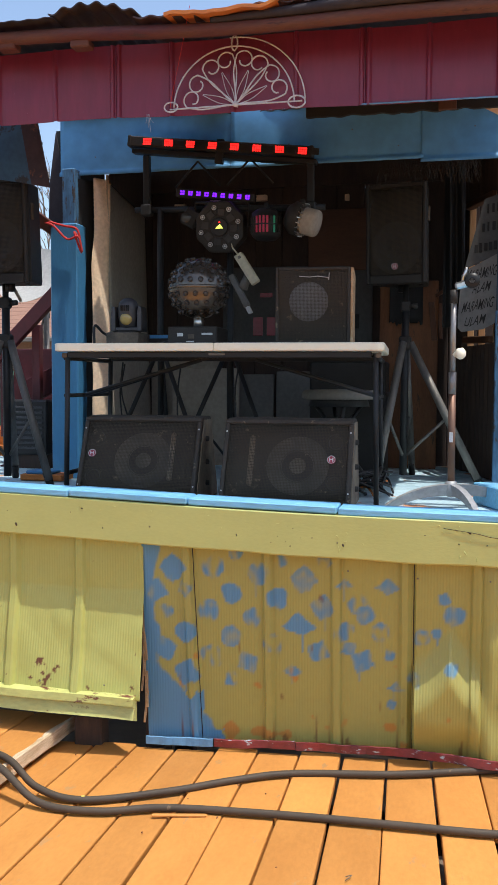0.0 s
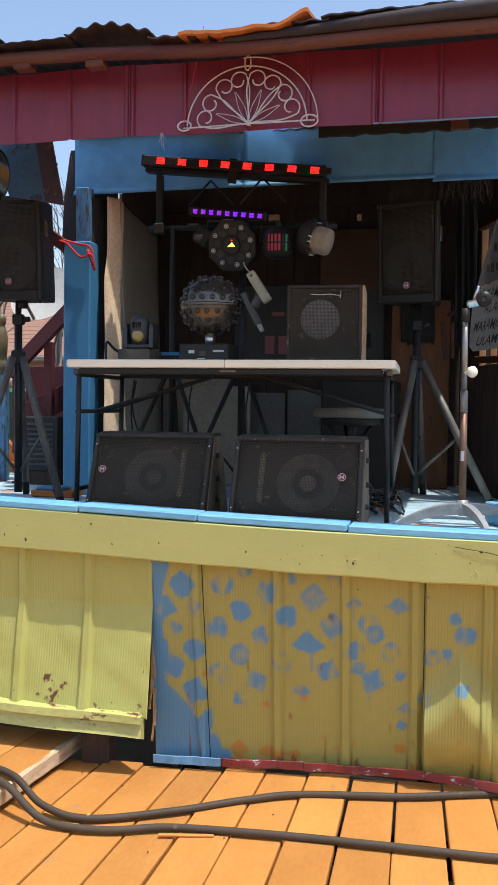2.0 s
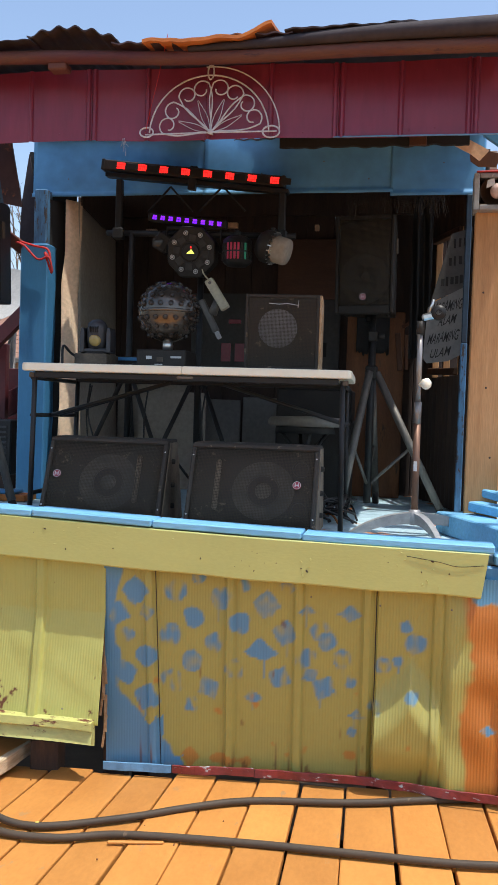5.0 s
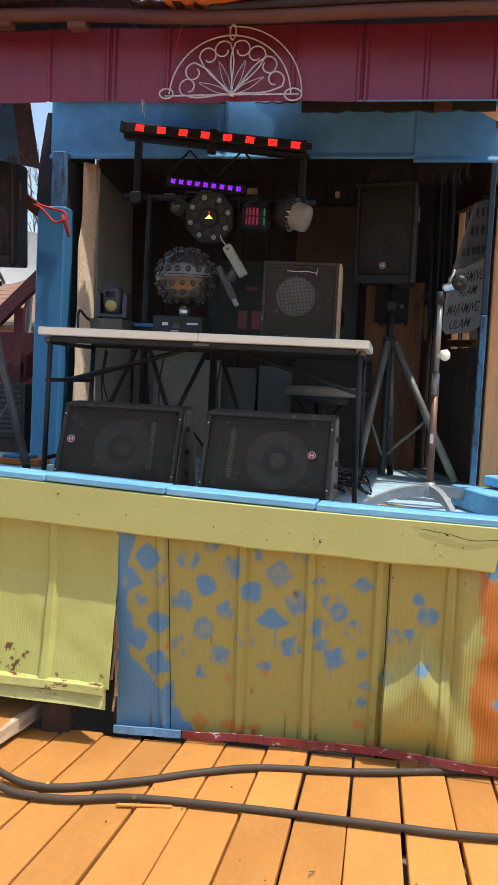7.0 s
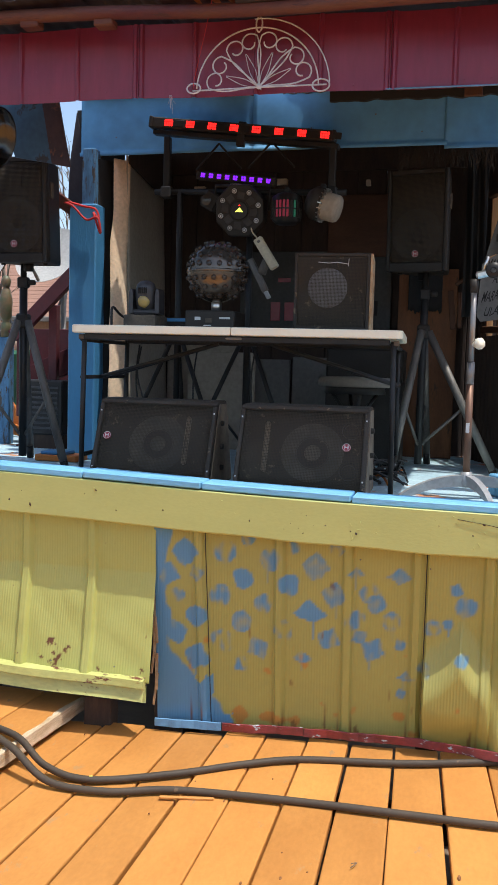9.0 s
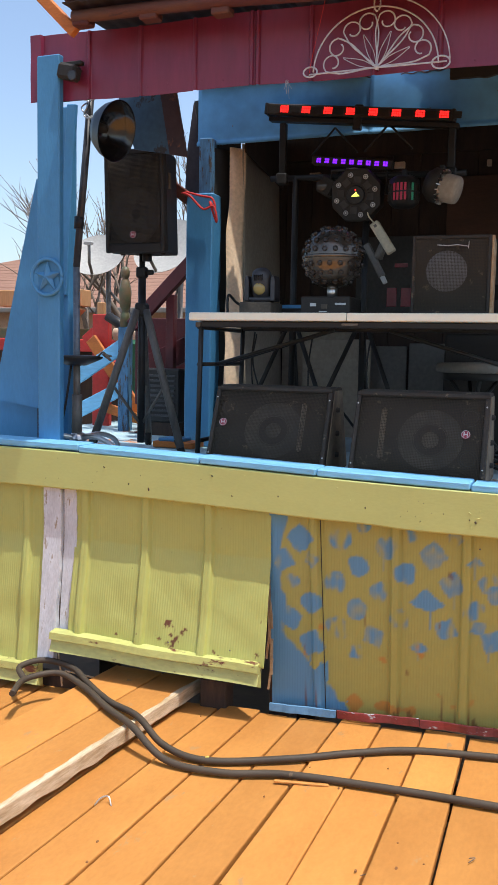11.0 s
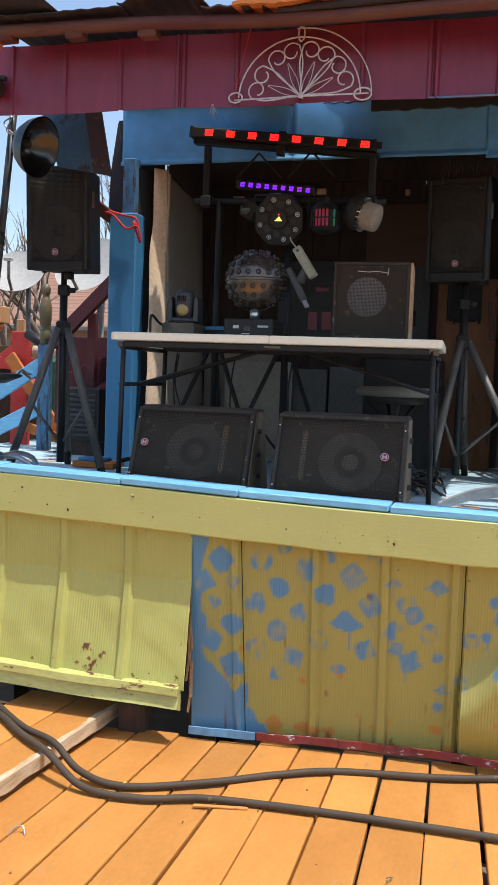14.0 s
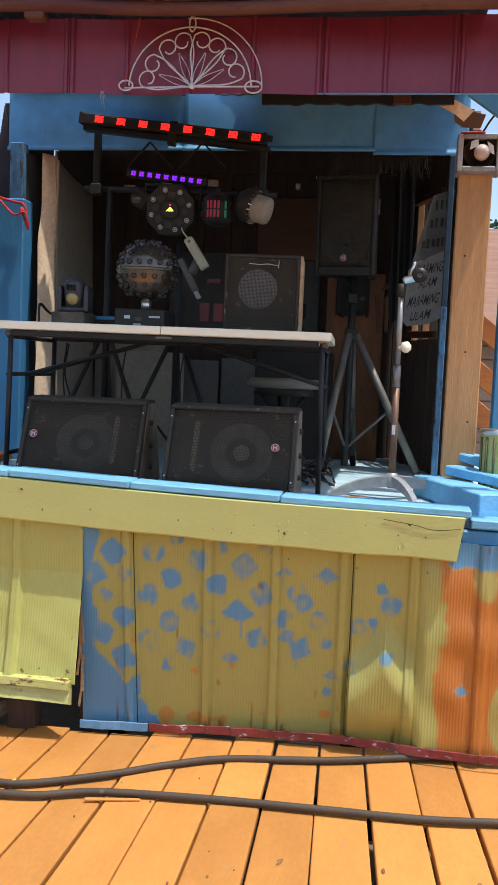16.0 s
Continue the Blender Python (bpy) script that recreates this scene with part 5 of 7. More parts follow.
part("wood_side", box(0.173, 0.186, 0.0, 0.34, 0, 0.36, 0.003), M["deck_edge"], subw, "bare tan wooden side")
part("front_frame", bx(bx(bx(bx(bmesh.new(), -0.182, -0.168, -0.004, 0.02, 0, 0.362, 0.003), 0.158, 0.172, -0.004, 0.02, 0, 0.362, 0.003), -0.168, 0.158, -0.004, 0.02, 0, 0.018, 0.003), -0.168, 0.158, -0.004, 0.02, 0.346, 0.362, 0.003), M["black_tex"], subw)
part("woofer", lathe(bmesh.new(), [(0, 0.006), (0.05, 0.005), (0.078, 0.002), (0.094, -0.004), (0.098, -0.006)], 32, Matrix.Translation((-0.025, 0.008, 0.20)) @ Matrix.Rotation(radians(90), 4, "X")), M["cone_pale"], subw, "grey round speaker cone")
part("grille", box(-0.168, 0.158, -0.003, -0.001, 0.018, 0.346), M["grille"], subw, "torn perforated grille")
part("torn_edge", tube(bmesh.new(), [(-0.07, -0.006, 0.318), (-0.02, -0.007, 0.314), (0.02, -0.006, 0.318), (0.07, -0.008, 0.310), (0.073, -0.008, 0.335), (0.07, -0.006, 0.30)], 0.002, 5), M["pale"], subw, "bent pale wire of the torn grille")

# ---- lighting bar on its stand ----
truss = thing("lighting_stand", "black steel lighting bar stand with tripod legs", "lighting stand", pose(-1.23, 1.25, FLOOR))
part("crossbar", rod((-0.54, 0, 1.545), (0.55, 0, 1.52), 0.017, 12), M["black_steel"], truss)
part("crossbar", box(-0.56, 0.5, -0.03, 0.03, 1.79, 1.815, 0.004, Matrix.Rotation(radians(6.2), 4, "Y") @ Matrix.Translation((-0.19, 0, 0.0))), M["black_steel"], truss)
for x, z0, z1 in ((-0.47, 1.54, 1.845), (0.47, 1.52, 1.76)):
    part("upright", box(x - 0.018, x + 0.018, -0.02, 0.02, z0, z1, 0.004), M["black_steel"], truss)
    part("clamp", box(x - 0.03, x + 0.03, -0.03, 0.03, z0 - 0.03, z0 + 0.03, 0.006), M["black_steel"], truss)
for x in (-0.17, 0.13):
    for s in (-1, 1):
        part("lattice", rod((x, 0, 1.80), (x + s * 0.13, 0, 1.66), 0.006, 6), M["black_steel"], truss)
for x, base in ((-0.39, 0.0), (0.02, 0.0)):
    part("mast", rod((x, 0, 0.05), (x, 0, 1.55), 0.018, 12), M["black_steel"], truss)
    for a in (200, 330, 90):
        d = Vector((math.cos(radians(a)), 0.5 * math.sin(radians(a)), 0))
        leg = part("leg", rod(Vector((x, 0, 0.72)) + d * 0.03, Vector((x, 0, 0.01)) + d * 0.36, 0.013, 10), M["black_steel"], truss)
        part("brace", rod((x, 0, 0.12), Vector((x, 0, 0.36)) + d * 0.2, 0.008, 6), M["black_steel"], truss)

red_diode = mesh_of("red_diode", box(-0.0046, 0.0046, -0.002, 0.002, -0.0046, 0.0046), M["led_red"])
violet_diode = mesh_of("violet_diode", box(-0.005, 0.005, -0.002, 0.002, -0.005, 0.005), M["led_violet"])
led = thing("led_bar", "black LED bar with red lit diode clusters", "LED bar", pose(-1.27, 1.20, 2.917, 0, 6.3, 0))
part("housing", box(-0.525, 0.525, 0.0, 0.06, -0.028, 0.028, 0.005), M["black"], led)
for x in (-0.53, 0.51):
    part("end_cap", box(x, x + 0.02, -0.004, 0.064, -0.031, 0.031, 0.004), M["black_steel"], led)
part("bracket", box(-0.015, 0.03, 0.01, 0.05, -0.09, 0.04, 0.004), M["black_steel"], led)
for i in range(8):
    cx = -0.415 + i * 0.1265
    seg = part("lit_segment", box(cx - 0.023, cx + 0.030, -0.002, 0.001, -0.020, 0.019, 0.001), M["black_steel"], led, "segment of lit red diodes")
    for a in range(4):
        for b in range(3):
            o = new("diode", red_diode)
            o.parent = seg
            o.matrix_basis = Matrix.Translation((cx - 0.0155 + a * 0.0125, -0.003, -0.0135 + b * 0.0125))
    part("dark_segment", box(cx + 0.030, cx + 0.094, -0.003, 0.001, -0.018, 0.018, 0.002), M["black_steel"], led)

uv = thing("violet_light_bar", "short black bar of lit violet diodes", "LED bar", pose(-1.28, 1.17, 2.645, 0, 6.3, 0))
part("housing", box(-0.225, 0.225, 0.0, 0.05, -0.022, 0.022, 0.004), M["black"], uv)
part("hanger", box(-0.02, 0.02, 0.03, 0.07, -0.11, 0.0, 0.004), M["black_steel"], uv)
for i in range(9):
    cx = -0.185 + i * 0.0465
    seg = part("lit_segment", box(cx - 0.016, cx + 0.016, -0.002, 0.001, -0.016, 0.016, 0.001), M["black_steel"], uv, "cluster of lit violet diodes")
    for a, b in ((-1, -1), (-1, 1), (1, -1), (1, 1)):
        o = new("diode", violet_diode)
        o.parent = seg
        o.matrix_basis = Matrix.Translation((cx + a * 0.0065, -0.003, b * 0.0065))

fx = thing("multi_effect_light", "black octagonal effect light with ring of round lenses", "stage light", pose(-1.235, 1.11, 2.46, 8, 0, 4))
oct8 = [(0.142 * math.cos(radians(22.5 + 45 * k)), 0.148 * math.sin(radians(22.5 + 45 * k))) for k in range(8)]
bm = prism(bmesh.new(), oct8, 0.14)
bmesh.ops.bevel(bm, geom=bm.edges[:], offset=0.01, segments=2, affect="EDGES", profile=0.5)
part("body", bm, M["black"], fx)
part("yoke", tube(bmesh.new(), [(-0.15, 0.07, 0.0), (-0.15, 0.09, 0.135), (0.15, 0.09, 0.135), (0.15, 0.07, 0.0)], 0.009, 8), M["black_steel"], fx)
part("hub", disc(0.05, 0.014), M["black_steel"], fx)
part("centre_window", prism(bmesh.new(), [(-0.022, -0.008), (0.022, -0.008), (0.004, 0.016)], 0.01, Matrix.Translation((0, -0.017, 0))), M["led_yellow"], fx, "small lit yellow window")
part("status_light", disc(0.004, 0.004, 10), M["led_red"], fx, "tiny lit red diode").matrix_basis = Matrix.Translation((0.002, -0.014, 0.026))
for k in range(8):
    a = radians(45 * k + 15)
    p = Vector((0.106 * math.cos(a), 0, 0.106 * math.sin(a)))
    o = part("lens", disc(0.0135, 0.008, 18), M["pale"], fx, "small pale round lens")
    o.matrix_basis = Matrix.Translation(p)
    part("lens_core", lathe(bmesh.new(), [(0.0052, 0.0086), (0.0098, 0.0086), (0.0098, 0.0078), (0.0052, 0.0078)], 16, Matrix.Rotation(radians(90), 4, "X")), M["cone_pale"], o)
    a += radians(22.5)
    p = Vector((0.079 * math.cos(a), 0, 0.079 * math.sin(a)))
    part("window", box(-0.021, 0.021, -0.006, 0.002, -0.020, 0.020, 0.003, Matrix.Translation(p) @ Matrix.Rotation(-a + radians(90), 4, "Y")), M["cone_dark"], fx, "dark glass window")
side = thing("strobe_light", "small black fixture clamped beside the effect light", "stage light", pose(-1.42, 1.2, 2.53))
part("body", box(-0.045, 0.05, -0.04, 0.05, -0.05, 0.05, 0.012, Matrix.Rotation(radians(30), 4, "Y")), M["black"], side)
part("lens", lathe(bmesh.new(), [(0, 0.01), (0.03, 0.0)], 14, Matrix.Translation((-0.02, -0.045, 0)) @ Matrix.Rotation(radians(90), 4, "X")), M["lens"], side)

derby = thing("derby_light", "domed black derby light with coloured glowing windows", "stage light", pose(-0.985, 1.15, 2.465))
part("dome", lathe(bmesh.new(), [(0, 0.09), (0.05, 0.085), (0.078, 0.065), (0.082, 0.0), (0.078, -0.055), (0.055, -0.075), (0, -0.08)], 24), M["black_steel"], derby)
for k in range(13):
    a = radians(-172 + k * 14)
    for r, z in enumerate((0.022, -0.026)):
        part("window", box(-0.006, 0.006, -0.003, 0.003, z - 0.02, z + 0.02, 0.002, Matrix.Translation((0.082 * math.cos(a), 0.082 * math.sin(a), 0)) @ Matrix.Rotation(a + radians(90), 4, "Z")),
             M["window_red" if k in (4, 5, 6, 7) else ("window_green" if k == 9 else "black")], derby, "glowing coloured window" if k in (4, 5, 6, 7, 9) else "")
part("hanger", box(-0.012, 0.012, -0.01, 0.03, 0.07, 0.12, 0.003), M["black_steel"], derby)
par = thing("par_can_light", "small black effect light with a cream glass drum", "stage light", pose(-0.79, 1.16, 2.49))
PM = Vector((0.96, -0.12, -0.30)).normalized().to_track_quat("Z", "Y").to_matrix().to_4x4()
part("can", lathe(bmesh.new(), [(0, -0.085), (0.06, -0.083), (0.088, -0.05), (0.090, 0.0), (0.084, 0.002), (0, 0.0)], 28, PM), M["black"], par)
part("drum", lathe(bmesh.new(), [(0.070, 0.0), (0.074, 0.02), (0.073, 0.075), (0.066, 0.09), (0, 0.094)], 28, PM), M["canvas_shaded"], par, "cream glass drum")
for k in range(20):
    part("fin", box(-0.0025, 0.0025, 0.072, 0.090, -0.004, 0.016, 0.0, PM @ Matrix.Rotation(radians(18 * k), 4, "Z")), M["chrome"], par)
part("hanger", box(-0.012, 0.012, -0.01, 0.03, 0.05, 0.11, 0.003), M["black_steel"], par)

strip = thing("power_strip", "cream power strip hanging on its cord", "power strip", pose(-1.085, 1.13, 2.235, 0, -33, 0))
part("body", box(-0.025, 0.025, -0.018, 0.018, -0.095, 0.095, 0.006), M["cream"], strip)
part("cord", tube(bmesh.new(), smooth_path([(0, 0, 0.09), (0.0, 0.0, 0.16), (0.07, 0.02, 0.26), (0.08, 0.03, 0.38), (0.02, 0.05, 0.44)]), 0.004, 8), M["cream"], strip)
part("switch", box(-0.008, 0.008, -0.021, -0.017, 0.065, 0.08, 0.002), M["offwhite"], strip)
clampt = thing("clamp_light", "small grey metal clamp fixture hanging down", "stage light", pose(-1.135, 1.16, 2.12, 0, -28, 0))
part("arm", box(-0.018, 0.018, -0.015, 0.015, -0.10, 0.10, 0.006), M["worn_steel"], clampt)
part("head", lathe(bmesh.new(), [(0, 0.05), (0.022, 0.045), (0.026, -0.03), (0, -0.035)], 16, Matrix.Translation((0.045, 0, 0.02)) @ Matrix.Rotation(radians(50), 4, "Y")), M["worn_steel"], clampt)
part("tip", box(-0.012, 0.012, -0.012, 0.012, -0.14, -0.09, 0.004), M["pale"], clampt)

# stool behind the table
stool = thing("round_stool", "round pale-topped stool on black crossed legs", "stool", pose(-0.60, 1.30, FLOOR))
part("seat", lathe(bmesh.new(), [(0, 0.535), (0.19, 0.53), (0.205, 0.51), (0.205, 0.485), (0.19, 0.478), (0, 0.478)], 32), M["offwhite"], stool, "pale worn round seat")
part("seat_ring", lathe(bmesh.new(), [(0.16, 0.478), (0.17, 0.44), (0.15, 0.44), (0.14, 0.478)], 28), M["black_steel"], stool)
for a in (20, 110, 200, 290):
    d = Vector((math.cos(radians(a)), math.sin(radians(a)), 0))
    part("leg", rod(d * 0.14 + Vector((0, 0, 0.46)), -d * 0.19 + Vector((0, 0, 0.0)), 0.011, 8), M["black_steel"], stool)
pile = thing("cable_heap", "tangle of black cables on the stage floor", "cables", pose(-0.42, 0.95, FLOOR))
for i in range(9):
    pts = [(rnd.uniform(-0.14, 0.16), rnd.uniform(-0.2, 0.2), rnd.uniform(0.008, 0.12)) for k in range(6)]
    pts[0] = (pts[0][0], pts[0][1], 0.007)
    part("cable", tube(bmesh.new(), smooth_path(pts, 5), 0.006, 6), M["wire" if i else "orange_wood"], pile)
for x0, x1, z0, z1 in ((-1.82, -1.79, 1.05, 1.75), (-1.76, -1.78, 1.05, 1.74), (-1.5, -1.45, 1.05, 1.74), (-1.16, -1.12, 1.05, 1.75)):
    bm = tube(bmesh.new(), smooth_path([(x0, 1.12, z0 + 0.004), (x0 + 0.03, 1.10, z0 + 0.25), (x1 - 0.03, 1.13, z0 + 0.5), (x1, 1.10, z1 - 0.02)]), 0.005, 6)
    solid("hanging_cable", bm, M["wire"], "thin black cable hanging behind the table", "cable", "hanging cables")

M["rust_board"] = mat("orange_brown_board", (0.26, 0.105, 0.042), (0.16, 0.062, 0.026), scale=2.5, rough=0.75, stretch=(4, 4, 0.8), wear=(0.09, 0.05, 0.03), wear_at=0.60, wear_scale=5)
for x0, x1, y0, z1 in ((-0.485, -0.30, 2.46, 2.34), (-0.296, -0.10, 2.45, 2.30)):
    solid("brown_board", box(x0, x1, y0, y0 + 0.025, 1.05, z1, 0.004), M["rust_board"], "orange-brown stained board standing in the stage corner", "board", "corner boards")
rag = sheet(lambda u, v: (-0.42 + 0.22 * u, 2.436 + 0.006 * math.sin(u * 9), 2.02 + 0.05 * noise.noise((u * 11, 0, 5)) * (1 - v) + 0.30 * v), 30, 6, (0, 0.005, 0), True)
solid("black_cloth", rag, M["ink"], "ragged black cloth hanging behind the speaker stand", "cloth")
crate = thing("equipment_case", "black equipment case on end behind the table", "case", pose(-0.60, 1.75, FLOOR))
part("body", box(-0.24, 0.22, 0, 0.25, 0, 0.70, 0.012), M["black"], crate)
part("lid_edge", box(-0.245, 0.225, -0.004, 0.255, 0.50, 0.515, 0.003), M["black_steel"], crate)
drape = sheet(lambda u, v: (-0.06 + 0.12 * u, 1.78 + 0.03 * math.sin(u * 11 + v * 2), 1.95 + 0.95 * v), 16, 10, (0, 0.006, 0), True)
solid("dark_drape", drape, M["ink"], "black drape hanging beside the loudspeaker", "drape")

# ---- microphone stand ----
mic = thing("round_base_stand", "tall steel stand on grey cast three-leg base", "stand", pose(0.02, 0.56, FLOOR))
for fx_, fy_ in ((-0.30, -0.10), (0.115, -0.13), (0.35, 0.18)):
    d = Vector((fx_, fy_, 0))
    n = d.normalized().cross(Vector((0, 0, 1)))
    bm = bmesh.new()
    rings = []
    for i in range(9):
        f = i / 8
        c = d * f
        zt = 0.004 + 0.105 * (1 - f) ** 0.8 + 0.02 * math.sin(math.pi * f)
        zb = max(0.0, zt - 0.055 + 0.02 * f) if f < 0.9 else 0.0
        w = 0.020 - 0.004 * f
        rings.append([bm.verts.new(c + n * w + Vector((0, 0, zt))), bm.verts.new(c - n * w + Vector((0, 0, zt))), bm.verts.new(c - n * w * 0.7 + Vector((0, 0, zb))), bm.verts.new(c + n * w * 0.7 + Vector((0, 0, zb)))])
    for a, b in zip(rings, rings[1:]):
        for k in range(4):
            bm.faces.new((a[k], a[(k + 1) % 4], b[(k + 1) % 4], b[k]))
    bm.faces.new(rings[0])
    bm.faces.new(rings[-1][::-1])
    part("leg", bm, M["grey_steel"], mic, "grey cast metal leg")
part("hub", lathe(bmesh.new(), [(0, 0.125), (0.025, 0.12), (0.032, 0.07), (0.02, 0.05), (0, 0.05)], 20), M["grey_steel"], mic)
part("lower_tube", rod((0, 0, 0.1), (-0.003, 0, 0.52), 0.0165, 14), M["rust_tube"], mic, "rust-brown steel tube")
part("label_sleeve", rod((-0.003, 0, 0.52), (-0.003, 0, 0.62), 0.0175, 14), M["dull_steel"], mic)
kn = part("knob", lathe(bmesh.new(), [(0, 0.042), (0.02, 0.041), (0.027, 0.032), (0.026, 0.014), (0.011, 0.004), (0.011, -0.02)], 7, Matrix.Translation((0.012, -0.012, 0.70)) @ Matrix.Rotation(radians(80), 4, "Y") @ Matrix.Rotation(radians(40), 4, "X")), M["white"], mic, "white plastic knob")
part("upper_tube", rod((-0.003, 0, 0.62), (-0.004, 0, 0.96), 0.013, 12), M["dull_steel"], mic, "dull steel tube")
part("collar", rod((-0.004, 0, 0.93), (-0.004, 0, 0.99), 0.019, 12), M["black"], mic)
part("clamp", bx(bmesh.new(), 0.0, 0.07, -0.018, 0.018, -0.016, 0.016, 0.008, Matrix.Translation((0, 0, 1.005)) @ Matrix.Rotation(radians(-14), 4, "Y")), M["chrome"], mic)
part("clamp_wheel", lathe(bmesh.new(), [(0.012, 0.012), (0.034, 0.010), (0.036, -0.01), (0.012, -0.012)], 18, Matrix.Translation((0.075, -0.01, 1.03)) @ Matrix.Rotation(radians(90), 4, "X")), M["black_steel"], mic)
part("clamp_lever", rod((0.03, 0, 1.02), (0.05, -0.01, 1.09), 0.007, 8), M["chrome"], mic)
part("sticker", box(-0.012, 0.004, -0.0185, -0.0165, 0.30, 0.345, 0.001), M["pale"], mic)

# ---- left corner: posts, horn, medallion ----
lp = thing("corner_post", "blue painted corner post carrying the fascia", "post")
part("front_plank", box(-2.525, -2.40, 0.075, 0.115, 1.05, 2.985, 0.005), M["blue"], lp)
part("slanted_board", beam(bmesh.new(), (-2.66, 0.50, 1.9), (-2.60, 0.50, 2.88), 0.055, 0.025), M["blue"], lp)
part("rear_post", box(-2.70, -2.635, 0.52, 0.60, 1.05, 2.88, 0.006), M["blue"], lp)
slat = thing("leaning_plank", "wide blue plank leaning beside the corner post", "plank")
part("plank", prism(bmesh.new(), [(-2.63, 2.45), (-2.515, 2.45), (-2.61, 1.31), (-2.90, 1.35)], 0.03, Matrix.Translation((0, 0.22, 0))), M["blue"], slat)
part("edge", prism(bmesh.new(), [(-2.515, 2.45), (-2.505, 2.45), (-2.58, 1.30), (-2.608, 1.31)], 0.03, Matrix.Translation((0, 0.225, 0))), M["cyan"], slat)
solid("wall_low", box(-3.7, -2.60, 0.30, 0.34, 1.05, 1.36, 0.005), M["blue"], "low blue plank wall at the stage corner", "low wall", kind="structure")
solid("trim_stub", box(-2.66, -2.55, 0.26, 0.29, 1.05, 1.62, 0.004), M["dark_wood"], "rough dark board end behind the plank", "board", kind="structure")
star = thing("star_medallion", "blue painted cast metal star in a ring", "wall ornament", pose(-2.463, 0.072, 1.955))
part("ring", tube(bmesh.new(), [(0.085 * math.cos(a), -0.008, 0.085 * math.sin(a)) for a in [k * math.pi / 24 for k in range(49)]], 0.009, 8), M["blue"], star)
bm = bmesh.new()
c = bm.verts.new((0, -0.026, 0))
pts = [bm.verts.new(((0.078 if k % 2 == 0 else 0.031) * math.sin(k * math.pi / 5), -0.004, (0.078 if k % 2 == 0 else 0.031) * math.cos(k * math.pi / 5))) for k in range(10)]
for k in range(10):
    bm.faces.new((c, pts[k], pts[(k + 1) % 10]))
bm.faces.new(pts[::-1])
part("star", bm, M["blue"], star)

hs = thing("lamp_stand", "dark steel stand with round tray on bent chrome feet", "stand", pose(-2.475, 0.36, FLOOR))
part("pole", rod((-0.008, 0, 0.10), (-0.012, 0, 1.02), 0.0175, 12), M["blue_grey_tube"], hs)
part("upper_pole", rod((-0.012, 0, 0.98), (0.074, 0, 1.84), 0.0185, 12), M["worn_dark"], hs)
part("worn_section", rod((-0.0085, 0, 0.30), (-0.0095, 0, 0.50), 0.0182, 12), M["worn_steel"], hs)
part("collar", rod((-0.008, 0, 0.12), (-0.008, 0, 0.33), 0.027, 14), M["worn_steel"], hs)
part("joint", rod((0.002, 0, 1.17), (0.006, 0, 1.23), 0.025, 12), M["black_steel"], hs)
part("hub", lathe(bmesh.new(), [(0, 0.14), (0.035, 0.13), (0.045, 0.10), (0.035, 0.06), (0, 0.05)], 18), M["chrome"], hs)
for dx, dy in ((-0.44, -0.04), (0.30, -0.12), (-0.14, -0.17), (0.10, 0.25)):
    part("foot_tube", tube(bmesh.new(), smooth_path([(0, 0, 0.105), (dx * 0.5, dy * 0.5, 0.12), (dx * 0.88, dy * 0.88, 0.085), (dx, dy, 0.012)]), 0.013, 10), M["chrome"], hs, "bent chrome tube foot")
part("tray", lathe(bmesh.new(), [(0, 0.50), (0.05, 0.48), (0.13, 0.515), (0.135, 0.525), (0.10, 0.532), (0, 0.53)], 28, Matrix.Translation((-0.01, 0, 0))), M["black_steel"], hs)
for sx in (-1, 1):
    part("tie_wire", tube(bmesh.new(), smooth_path([(sx * 0.12, 0, 0.53), (sx * 0.16, -0.02, 0.55), (sx * 0.19, 0.0, 0.51), (sx * 0.14, 0.01, 0.54), (sx * 0.2, -0.01, 0.53)]), 0.005, 6), M["worn_steel"], hs)
part("top_wire", tube(bmesh.new(), smooth_path([(0.02, -0.02, 1.80), (0.08, -0.03, 1.78), (0.05, -0.03, 1.72), (0.09, -0.03, 1.70), (0.03, -0.02, 1.76), (0.12, -0.02, 1.80)]), 0.004, 6), M["chrome"], hs)
part("lead", tube(bmesh.new(), smooth_path([(-0.03, -0.02, 0.48), (-0.06, -0.02, 0.3), (-0.09, -0.02, 0.16), (-0.1, -0.02, 0.09)]), 0.006, 8), M["wire"], hs)
horn = thing("horn_reflector", "dark bell-shaped lamp reflector, pale inside, wired to the stand", "reflector")
ax = Vector((0.95, -0.10, -0.26)).normalized()
HM = Matrix.Translation((-2.240, 0.33, 2.680)) @ ax.to_track_quat("Z", "Y").to_matrix().to_4x4()
prof = [(0.03, -0.115), (0.06, -0.11), (0.10, -0.085), (0.13, -0.042), (0.145, 0.0)]
part("bell", lathe(bmesh.new(), [(0, -0.12)] + prof + [(0.148, 0.004)], 36, HM), M["horn_out"], horn)
part("inside", lathe(bmesh.new(), [(0.146, 0.003)] + [(r - 0.005, z + 0.003) for r, z in reversed(prof)] + [(0, -0.112)], 36, HM), M["horn_in"], horn, "pale inside of the bell")
part("bulb_holder", lathe(bmesh.new(), [(0, -0.06), (0.02, -0.065), (0.024, -0.11)], 16, HM), M["black"], horn)
part("bracket", rod(HM @ Vector((0, 0, -0.12)), (-2.41, 0.36, 2.78), 0.010, 8), M["chrome"], horn)
cl = thing("spot_light", "small black spot light under the fascia", "stage light", pose(-2.32, 0.11, 2.90))
part("arm", box(-0.09, 0.03, -0.02, 0.01, 0.03, 0.05, 0.004), M["black"], cl)
